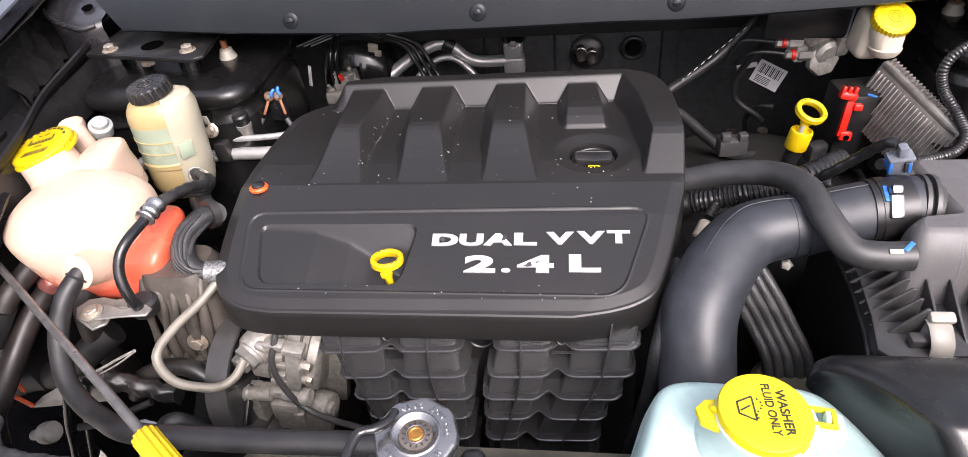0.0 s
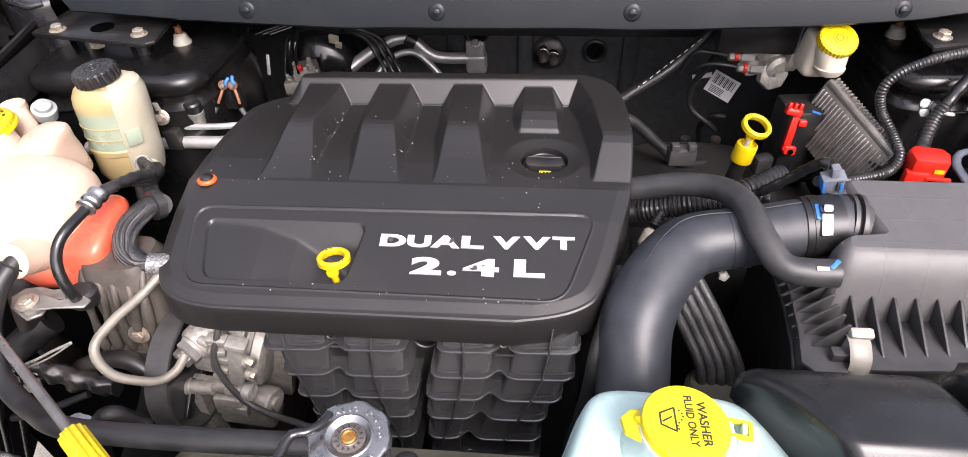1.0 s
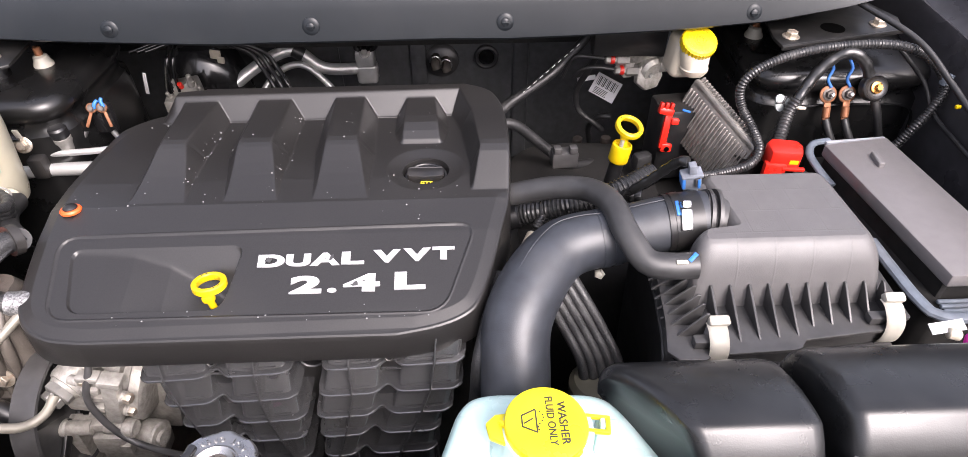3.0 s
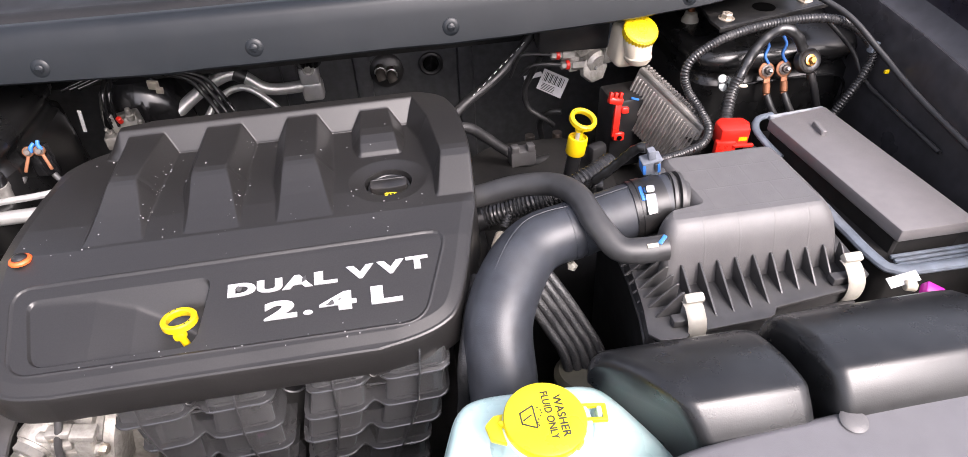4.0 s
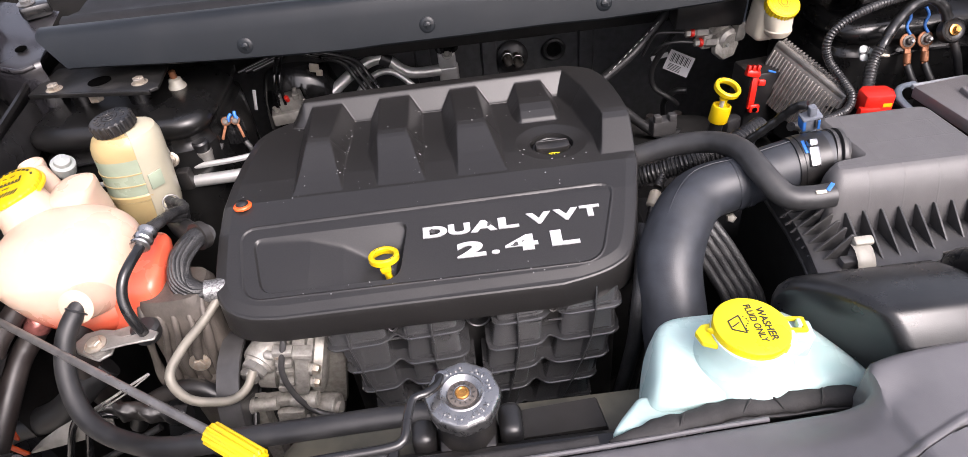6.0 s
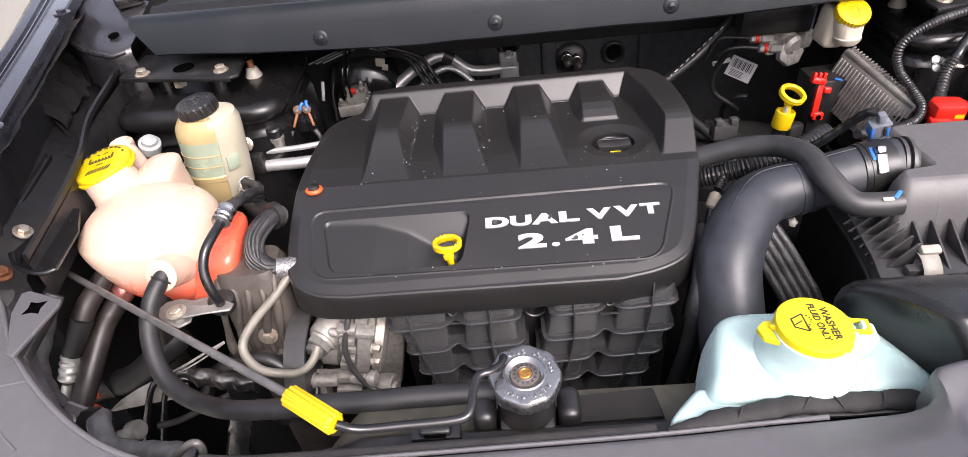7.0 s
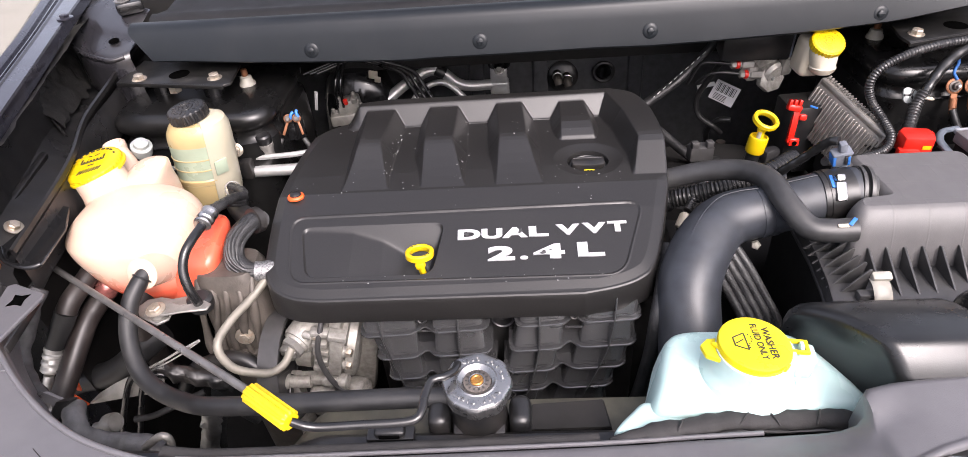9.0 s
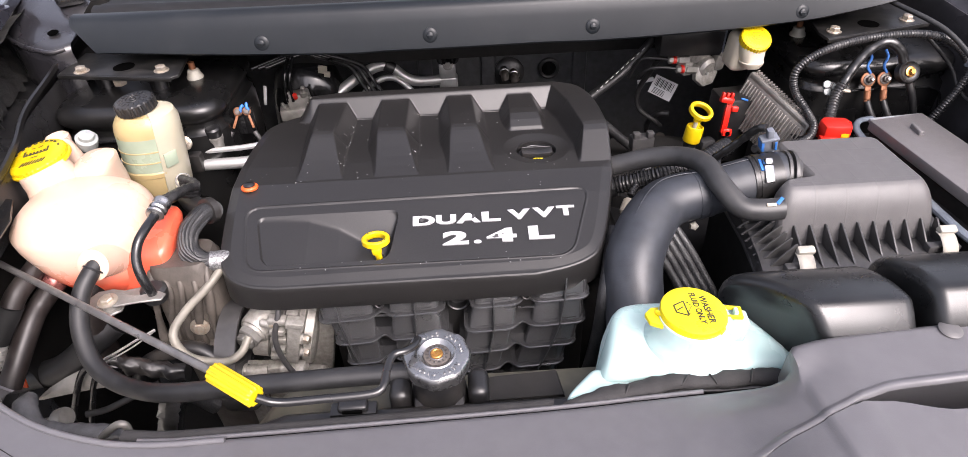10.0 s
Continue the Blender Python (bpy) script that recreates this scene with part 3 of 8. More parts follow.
def strut_brace(corners, bolts, hole):
    """A pressed steel plate with turned-down edge, three bolts and an oval hole."""
    cx, cy = sum(c[0] for c in corners) / len(corners), sum(c[1] for c in corners) / len(corners)
    t = thing("strut_brace", (cx, cy, 1.0), "black steel strut brace plate with zinc bolts", "strut brace", "strut braces")
    part("plate", prism(corners, 1.030, 1.035, Matrix(), 0.0012, 2), BRACE, t)
    (ax, ay), (bx, by) = corners[0], corners[1]
    ang = math.degrees(math.atan2(by - ay, bx - ax))
    part("edge", rbox(math.hypot(bx - ax, by - ay), 0.004, 0.007, pose((ax + bx) / 2, (ay + by) / 2 - 0.001, 1.0310, 0, 0, ang), 0.0015), BRACE, t)
    for x, y in bolts:
        part("bolt", hexbolt(axes((x, y, 1.0345), (0.03, -0.06, 1)), 0.0085, 0.008, 0.012), BOLT, t, "zinc hex bolt with rust")
    part("hole", lathe([(0.017, 0.0), (0.017, 0.0006), (0.012, 0.0008)], pose(hole[0], hole[1], 1.0352), 28), HOLE, t, "dark oval hole")
    for s in (0.25, 0.75):
        part("post", cyl(0.016, -0.045, 0.0, pose(ax + (bx - ax) * s, ay + (by - ay) * s + 0.05, 1.030)), PAINT, t)
    nx, ny = ax + (bx - ax) * 0.48, ay + (by - ay) * 0.48
    part("nut", cyl(0.011, -0.014, 0.002, pose(nx, ny + 0.018, 1.025), 6, 0.002), BOLT, t, "pale zinc nut under the plate")
    return t


strut_brace([(-0.742, 0.852), (-0.546, 0.816), (-0.536, 0.824), (-0.545, 0.90), (-0.735, 0.94)], [(-0.705, 0.858), (-0.570, 0.845)], (-0.640, 0.868))
strut_brace([(0.524, 0.832), (0.722, 0.880), (0.735, 0.92), (0.715, 0.985), (0.536, 0.935), (0.522, 0.86)], [(0.547, 0.860), (0.691, 0.895)], (0.619, 0.885))
for x, y in ((-0.547, 0.907), (0.538, 0.955)):
    s = thing("strut_stud", (x, y, 0.990), "rusty strut stud with a pale skirted nut", "stud", "strut studs")
    part("nut", lathe([(0.0145, -0.004), (0.0140, 0.003), (0.0115, 0.007), (0.0100, 0.014), (0.006, 0.016)], pose(x, y, 0.994), 18), BEIGE, s)
    part("thread", cyl(0.0055, 0.014, 0.028, pose(x, y, 0.994), 14), RUST, s)

sn = thing("tower_bolt", (-0.548, 0.797, 0.92), "pale flanged bolt with a clip on the tower front", "bolt")
part("washer", lathe([(0.012, 0.0), (0.012, 0.002), (0.0105, 0.003), (0.006, 0.003)], axes((-0.548, 0.7885, 0.930), (0.2, -0.9, 0.35)), 22), BOLT, sn)
part("head", hexbolt(axes((-0.548, 0.786, 0.931), (0.2, -0.9, 0.35)), 0.0065, 0.007, 0.008), BOLT, sn)
part("tab", rbox(0.008, 0.003, 0.016, pose(-0.549, 0.789, 0.947, 10, 0, 0), 0.001), BEIGE, sn)

# the open hood leaning back over the bay, seen only in reflections
hood_rows = [(1.14, 1.22), (1.23, 1.38), (1.32, 1.54), (1.41, 1.70), (1.49, 1.85)]
rings = [[(x, y + 0.05 * (x / 0.8) ** 2, z) for x in np.linspace(-0.80, 0.80, 9)] + [(x, y + 0.04 + 0.05 * (x / 0.8) ** 2, z + 0.03) for x in np.linspace(0.80, -0.80, 9)] for y, z in hood_rows]
single("hood", loft(rings), UNDERHOOD, "dark underside of the raised hood behind the bay", "hood", "structure")

# cowl cover along the rear edge
cowl = thing("windscreen_cowl", (0, 0.9, 1.04), "dark grey plastic cowl cover strip with push pins", "cowl panel")
profile = [(0.905, 1.028), (0.872, 1.030), (0.852, 1.034), (0.849, 1.038), (0.850, 1.044), (0.859, 1.085), (0.864, 1.104), (0.869, 1.111), (0.878, 1.1145), (0.889, 1.115),
           (0.897, 1.112), (0.902, 1.104), (0.910, 1.102), (0.918, 1.105), (0.923, 1.103), (0.926, 1.095), (0.92, 1.085), (0.905, 1.060)]
rings = []
for x in np.linspace(-0.705, 0.72, 72):
    row = []
    for y, z in profile:
        low = float(np.clip((1.105 - z) / 0.07, 0, 1))
        xx = -0.45 + (x + 0.45) * (1 - 0.14 * low) if x < -0.45 else x
        row.append((xx, y + 0.035 * (xx + 0.1) ** 2, z + 0.0012 * math.sin(xx * 9) * low + low * float(np.interp(xx, [-0.65, -0.53, -0.45, -0.25, -0.20, 0.05, 0.138, 0.22, 0.37, 0.51, 0.617, 0.72], [0.026, 0.018, 0.014, 0.009, 0.011, 0.010, 0.007, 0.008, 0.013, 0.022, 0.038, 0.062]))))
    rings.append(row)
part("panel", loft(rings), COWL, cowl)
# rear strip of the cowl, darker and duller than its front
rings = [[(x, y + 0.035 * (x + 0.1) ** 2, z) for y, z in ((0.918, 1.085), (0.926, 1.098), (0.935, 1.106), (0.948, 1.109), (0.962, 1.104), (1.00, 1.098), (1.10, 1.110), (1.10, 1.08), (0.95, 1.07))] for x in np.linspace(-0.70, 0.72, 40)]
part("rear_seal", loft(rings), REARBLACK, cowl, "dull black rear strip along the cowl")
for px_, py_, pz_ in ((-0.402, 0.8580, 1.067), (-0.129, 0.8550, 1.067), (0.137, 0.8570, 1.067), (0.486, 0.8672, 1.0685)):
    m = axes((px_, py_ - 0.0005, pz_), (0, -0.976, 0.215))
    part("push_pin", join(lathe([(0.0120, 0), (0.0120, 0.0015), (0.0100, 0.0030), (0.0062, 0.0034)], m, 24),
                          lathe([(0.0055, 0.0035), (0.0055, 0.0055), (0.004, 0.0065)], m, 16),
                          rbox(0.010, 0.0022, 0.002, m @ pose(0, 0, 0.0065), 0.0005)), COWL, cowl, "black plastic push pin")

# ---- front: grille top panel, seal, radiator shroud ----
EDGE = along([(-0.78, 0.50, 0.975), (-0.735, 0.445, 0.972), (-0.702, 0.408, 0.968), (-0.650, 0.340, 0.962), (-0.578, 0.274, 0.957), (-0.510, 0.230, 0.952), (-0.446, 0.207, 0.949), (-0.39, 0.199, 0.946),
              (-0.310, 0.200, 0.945), (-0.16, 0.204, 0.945), (-0.009, 0.208, 0.946), (0.08, 0.211, 0.949), (0.146, 0.210, 0.955), (0.184, 0.2055, 0.966), (0.199, 0.204, 0.977), (0.2055, 0.208, 0.984), (0.2075, 0.218, 0.990), (0.210, 0.227, 0.992), (0.228, 0.232, 0.993), (0.245, 0.235, 0.993), (0.30, 0.240, 0.993), (0.34, 0.2415, 0.994), (0.40, 0.244, 0.996), (0.44, 0.247, 0.997), (0.56, 0.262, 1.0), (0.74, 0.29, 1.0)], 170)


RIDGE = ([0.12, 0.166, 0.194, 0.239, 0.278, 0.312, 0.349, 0.6], [0.118, 0.137, 0.147, 0.166, 0.179, 0.183, 0.185, 0.192])
rows = []
for d, dz in ((-0.002, -0.05), (-0.001, -0.012), (0.0, -0.004), (0.002, -0.001)):
    rows.append([Vector((p.x - d * 0.75 * float(smooth01((-0.40 - p.x) / 0.2)), p.y - d, p.z + dz)) for p in EDGE])
# from the rear edge to the arched moulding, over it and the slot, and on to the front
PROFILE = [(0.004, 0.0), (0.0028, 0.0010), (0.001, 0.0018), (-0.001, 0.0018), (-0.003, 0.0008), (-0.004, -0.003), (0.030, -0.012), (0.030, -0.11), (-1.02, -0.11), (-1.04, -0.004)]
for k in range(58):
    row = []
    for p in EDGE:
        out = float(smooth01((-0.40 - p.x) / 0.2))
        on = float(smooth01((p.x - 0.140) / 0.03))
        wide = 0.005 + 0.022 * float(smooth01((p.x - 0.235) / 0.10))
        arch = p.y - float(np.interp(p.x, *RIDGE))
        if k < 30:
            d, lift = 0.006 + (arch - 0.004 - 0.006) * k / 30, 0.0
        elif k < 40:
            o, lift = PROFILE[k - 30]
            f = float(smooth01((wide - 0.005) / 0.004))
            if k >= 36:
                lift *= f
                o = o * wide if o < -0.9 else -0.0042 + (o + 0.0042) * f
            d = arch - o
        else:
            d, lift = arch + 1.04 * wide + (0.165 - arch - 1.04 * wide) * (k - 39) / 18, -0.004 * float(smooth01((wide - 0.005) / 0.004))
        fall = 0.117 + 0.16 * float(smooth01((p.x - 0.13) / 0.05)) - 0.30 * float(smooth01((p.x - 0.17) / 0.09)) - 0.085 * float(smooth01((p.x - 0.25) / 0.08))
        base = p.z + (float(np.interp(p.x, [0.08, 0.12, 0.18, 0.209, 0.245], [0.9495, 0.955, 0.970, 0.982, 0.992])) - p.z) * float(smooth01((d - 0.006) / 0.03)) if 0.08 < p.x < 0.245 else p.z
        row.append(Vector((p.x - d * 0.75 * out, p.y - d * (1 - 0.35 * out), base + 0.0005 + fall * (d - 0.006) + on * lift)))
    rows.append(row)
gp = thing("grille_panel", (0, 0.12, 0.92), "satin charcoal plastic grille top panel with a moulded arch", "grille panel")
part("panel", strip(rows), GREY, gp, angle=50)


def on_panel(i, d):
    p = EDGE[i]
    out = float(smooth01((-0.40 - p.x) / 0.2))
    return Vector((p.x - d * 0.75 * out, p.y - d * (1 - 0.35 * out), p.z + 0.0005 + 0.117 * (d - 0.006)))


part("bead", tube([on_panel(i, 0.004) + Vector((0, 0, 0.001)) for i in range(8, 62, 2)], 0.0030, 10, 0.006), GREY, gp)
for line in ([on_panel(38 + k, 0.034 + 0.0015 * k) for k in range(0, 14, 2)],):
    part("seam", tube(line, 0.00045, 6, 0.006), SHADE, gp, "dark panel seam")
m = axes((0.362, 0.232, 0.9950), (0.0, -0.10, 1))
part("push_pin", lathe([(0.0095, 0), (0.0105, 0.0010), (0.0090, 0.0022), (0.004, 0.0030)], m, 28), AIRBOX, gp, "domed grey push pin")
single("weather_seal", tube([p + Vector((0, 0.012, -0.012)) for p in EDGE if -0.42 < p.x < 0.0][::3], 0.0075, 10, 0.01, 0.8), FOAM, "black rubber seal along the grille panel", "seal")
single("seal_trim", tube([p + Vector((0, 0.0035, -0.0035)) for p in EDGE if -0.40 < p.x < 0.15][::3], 0.0022, 8, 0.01), GREY, "thin pale edge of the seal carrier", "trim")
beam = [[(x, y, z - 0.022 * float(smooth01((-0.27 - x) / 0.06))) for x in np.linspace(-0.56, 0.26, 30)] for y, z in ((0.200, 0.90), (0.206, 0.918), (0.215, 0.922), (0.238, 0.920), (0.246, 0.912), (0.248, 0.86))]
single("radiator_crossmember", strip(beam), PLASTIC, "black plastic radiator crossmember", "crossmember")
sh = thing("radiator_shroud", (-0.15, 0.275, 0.80), "dusty olive-grey radiator shroud behind the crossmember", "radiator shroud")
lines = []
for y, z in ((0.247, 0.880), (0.250, 0.888), (0.285, 0.892), (0.302, 0.888), (0.309, 0.876), (0.310, 0.70)):
    lines.append([(-0.335 + 0.6 * max(0, y - 0.247) + 0.37 * s, y, z - 0.03 * float(smooth01((0.05 - s) / 0.05))) for s in np.linspace(0, 1, 30)])
part("panel", strip(lines), OLIVE, sh)
part("step", loft([[(-0.076 - g, 0.250, z), (0.006 + g, 0.252, z), (0.002 + g, 0.284, z), (-0.068 - g, 0.280, z)] for z, g in ((0.880, 0.004), (0.906, 0.002), (0.909, 0.0))]), SHADE, sh)
part("clip", rbox(0.030, 0.010, 0.008, pose(-0.205, 0.254, 0.894), 0.002), PLASTIC, sh)
foam = [(0.00, 0.216, 0.938), (0.04, 0.222, 0.941), (0.078, 0.227, 0.942), (0.115, 0.232, 0.944), (0.152, 0.232, 0.942), (0.19, 0.232, 0.943), (0.215, 0.229, 0.944), (0.226, 0.220, 0.944)]
fs = thing("foam_seal", (0.11, 0.228, 0.93), "crumpled black foam seal beside the washer bottle", "foam seal")
part("seal", tube(foam, lambda s: 0.0095 * (1 + 0.08 * math.sin(37 * s) + 0.06 * math.sin(83 * s)) * (0.35 + 0.65 * min(1, 6 * s, 8 * (1 - s) + 0.3)), 16, 0.004, 0.75), FOAM, fs)
for x, lean in ((0.062, 0.004), (0.121, 0.006), (0.146, -0.004), (0.185, 0.003)):
    y, z = float(np.interp(x, [p[0] for p in foam], [p[1] for p in foam])), float(np.interp(x, [p[0] for p in foam], [p[2] for p in foam]))
    part("fold", tube([(x - lean, y - 0.0075, z + 0.0035), (x, y - 0.002, z + 0.0082), (x + lean, y + 0.005, z + 0.0070)], 0.0009, 8, 0.002), FOAM, fs)
part("lower_strip", tube([(x, y - 0.0085, z - 0.0035) for x, y, z in foam[1:]], 0.0030, 10, 0.006, 0.6), PLASTIC, fs, "smooth black carrier strip")

rim = [Vector(p) for p in ((-0.790, 0.322, 0.980), (-0.696, 0.321, 0.9690), (-0.677, 0.329, 0.9665), (-0.703, 0.389, 0.9695), (-0.735, 0.3885, 0.9735), (-0.795, 0.388, 0.981))]
op = thing("headlamp_frame", (-0.72, 0.355, 0.95), "black headlamp frame showing through the panel corner", "headlamp frame")
# no cut-out: a black plate on the panel gives the opening's shade
part("opening", loft([[p + Vector((0, 0, -0.004)) for p in rim], [p + Vector((0, 0, 0.0008)) for p in rim]]), HOLE, op, "black plate standing in for the shaded opening")
for a, b in (((-0.757, 0.386, 0.978), (-0.700, 0.326, 0.9715)), ((-0.720, 0.386, 0.9735), (-0.752, 0.325, 0.977))):
    part("rib", tube([a, b], 0.0020, 8), PLASTIC, op)
part("rim", tube(rim[:4], 0.0026, 8, 0.004, smooth=False), GREY, op, "grey raised rim")
for line in ([(-0.680, 0.255, 0.9680), (-0.661, 0.268, 0.9665), (-0.651, 0.287, 0.9645), (-0.625, 0.297, 0.9612), (-0.612, 0.298, 0.9600)], [(-0.651, 0.287, 0.9645), (-0.640, 0.272, 0.9640), (-0.629, 0.260, 0.9632), (-0.604, 0.236, 0.9615), (-0.581, 0.219, 0.9603)]):
    part("moulded_line", tube(line, 0.0011, 8, 0.004), GREY, gp)

# headlamp corner on the left: bumper pad, star-holed bracket
hp = thing("hood_bumper", (-0.725, 0.418, 0.96), "grey hood bumper with a rubber tip on its bracket", "hood bumper")
part("stem", lathe([(0.014, -0.03), (0.016, -0.02), (0.013, -0.016), (0.016, -0.010), (0.013, -0.006), (0.016, 0.0)], pose(-0.728, 0.410, 1.000), 28), RUBBER, hp)
part("pad", lathe([(0.026, 0), (0.028, 0.003), (0.028, 0.010), (0.022, 0.014), (0.012, 0.015)], pose(-0.728, 0.410, 1.000), 6), GREY, hp, "grey hexagonal pad")
part("tip", lathe([(0.012, 0.013), (0.012, 0.019), (0.006, 0.022)], pose(-0.728, 0.410, 1.000), 24), RUBBER, hp)
part("base", lathe([(0.034, -0.06), (0.030, -0.034), (0.018, -0.028)], pose(-0.728, 0.410, 1.000), 24), DUSTY, hp)
sb = thing("lamp_bracket", (-0.645, 0.38, 0.95), "pale grey stamped bracket with a star-shaped hole", "bracket")
part("plate", prism([(-0.676, 0.408), (-0.668, 0.412), (-0.622, 0.394), (-0.620, 0.386), (-0.630, 0.314), (-0.640, 0.318), (-0.670, 0.378)], 0.976, 0.981, Matrix(), 0.0012, 1), GREY, sb)
star = [((0.013 if k % 2 else 0.007) * math.cos(math.pi * k / 4), (0.013 if k % 2 else 0.007) * math.sin(math.pi * k / 4)) for k in range(8)]
part("hole", prism(star, 0, 0.0006, pose(-0.645, 0.382, 0.9813)), HOLE, sb, "dark star-shaped hole")
part("leg", rbox(0.003, 0.074, 0.010, pose(-0.6255, 0.352, 0.972, 0, 0, 8), 0.001), PLASTIC, sb)


# ---- the engine cover ----
COVER_LEFT = [(0.448, -0.330), (0.452, -0.362), (0.462, -0.385), (0.478, -0.400), (0.51, -0.409), (0.60, -0.414), (0.72, -0.416), (0.785, -0.411), (0.815, -0.398), (0.838, -0.374), (0.853, -0.342), (0.862, -0.30)]
COVER_RIGHT = [(0.448, 0.000), (0.455, 0.040), (0.465, 0.068), (0.48, 0.085), (0.515, 0.099), (0.58, 0.116), (0.62, 0.125), (0.70, 0.129), (0.78, 0.127), (0.825, 0.118), (0.848, 0.104), (0.868, 0.070)]
RIBS = [((-0.326, -0.279), (-0.316, -0.283), (-0.326, -0.262)), ((-0.220, -0.173), (-0.216, -0.173), (-0.213, -0.152)),
        ((-0.109, -0.067), (-0.103, -0.062), (-0.107, -0.043)), ((-0.006, 0.035), (-0.008, 0.045), (-0.010, 0.050))]



def rounded(poly, r):
    """The outline with its corners rounded off."""
    out = []
    for i, c in enumerate(poly):
        a, b, c = Vector(poly[i - 1]), Vector(poly[(i + 1) % len(poly)]), Vector(c)
        ra = min(r, 0.48 * (a - c).length)
        rb = min(r, 0.48 * (b - c).length)
        p, q = c + (a - c).normalized() * ra, c + (b - c).normalized() * rb
        for k in range(6):
            s = k / 5
            out.append(tuple(p * (1 - s) ** 2 + c * 2 * s * (1 - s) + q * s * s))
    return out


PANEL = rounded([(-0.388, 0.568), (0.087, 0.573), (0.050, 0.468), (-0.372, 0.470)], 0.022)
SCOOP = rounded([(-0.372, 0.554), (-0.176, 0.554), (-0.190, 0.477), (-0.354, 0.477)], 0.016)


def ramp01(t):
    """A straight ramp with lightly rounded ends."""
    return np.clip((np.logaddexp(0, t / 0.045) - np.logaddexp(0, (t - 1) / 0.045)) * 0.045, 0, 1)


def cover_height(X, Y):
    deck = np.interp(Y, [0.40, 0.478, 0.565, 0.612, 0.66, 0.85, 0.90], [0.893, 0.917, 0.943, 0.9525, 0.9515, 0.937, 0.934])
    z = deck.copy()
    # ribs: flat backs, a bend, then a front slope that runs out on the deck
    for i, ((b0, b1), (m0, m1), (t0, t1)) in enumerate(RIBS):
        ys = [0.60, 0.617, 0.715, 0.838, 0.88]
        lo = np.interp(Y, ys, [t0, t0, m0, b0, b0])
        hi = np.interp(Y, ys, [t1, t1, m1, b1, b1])
        if i == 3:
            top = np.interp(Y, [0.735, 0.742, 0.748, 0.760, 0.775, 0.79, 0.88], [0.930, 0.944, 0.950, 0.9562, 0.9604, 0.9618, 0.9595])
        else:
            top = np.interp(Y, [0.60, 0.612, 0.64, 0.66, 0.68, 0.695, 0.704, 0.712, 0.722, 0.88], [0.944, 0.9515, 0.9560, 0.9600, 0.9652, 0.9700, 0.9727, 0.9742, 0.9746, 0.9595])
        flank = np.minimum(X - lo, hi - X)
        rise = np.maximum(top - deck, 0.0) * (Y > 0.606)
        wide = 0.003 + rise * 0.55
        z = np.maximum(z, deck + rise * ramp01(flank / wide + 1))
    # rear rim and the rim along the right-hand side, which ends in a steep front facet
    low = z.copy()
    rear = ramp01((Y - 0.822 - 0.02 * (X + 0.13)) / 0.025) * ramp01((X + 0.362) / 0.022)
    wide = np.interp(Y, [0.60, 0.63, 0.68, 0.78, 0.86], [0.004, 0.004, 0.012, 0.016, 0.020])
    xr = np.interp(Y, [0.60, 0.63, 0.68, 0.78, 0.86], [0.086, 0.086, 0.096, 0.087, 0.069]) - wide / 2
    right = ramp01((X - xr) / wide + 0.5) * ramp01((Y - 0.624) / 0.004)
    rim = np.interp(Y, [0.60, 0.627, 0.672, 0.682, 0.692, 0.80, 0.90], [0.9515, 0.9515, 0.9800, 0.9835, 0.9840, 0.9745, 0.9665])
    band = deck + (rim - deck) * np.maximum(rear, right)
    z = np.maximum(z, band)
    # a fine bead where the rims rise from ribs and deck
    z = z + 0.0007 * np.exp(-((band - low) / 0.0012) ** 2) * ((rear > 0.02) & (rear < 0.98) & (X < 0.10))
    # filler well: a shallow dish round a plain hole
    d = np.hypot(X - 0.026, Y - 0.680)
    z = z - 0.0045 * ramp01((0.050 - d) / 0.018)
    z = np.where(d < 0.0300, z - (z - 0.912) * ramp01((0.0300 - d) / 0.003), z)
    # name panel, set in behind a fine raised line
    p = inside_by(X, Y, PANEL)
    z = z - 0.0013 * smooth01((p + 0.0008) / 0.0018) + 0.0006 * np.exp(-((p + 0.0020) / 0.0010) ** 2)
    # dipstick scoop: the back slopes down to a floor that falls to the right
    s = inside_by(X, Y, SCOOP)
    floor = np.interp(X, [-0.365, -0.33, -0.30, -0.26, -0.235, -0.215, -0.20, -0.18], [0.0035, 0.0042, 0.0060, 0.0139, 0.0228, 0.0300, 0.0370, 0.0400])
    back = np.clip((0.554 - Y) * 0.95, 0, 1)
    depth = -0.0014 * np.log(np.exp(-floor / 0.0014) + np.exp(-back / 0.0014) + np.exp(-np.clip((-0.176 - X), 0, 1) * 1.6 / 0.0014 - 0.2))
    return z - np.clip(depth, 0.0, 1) * smooth01((s + 0.0008) / 0.003)


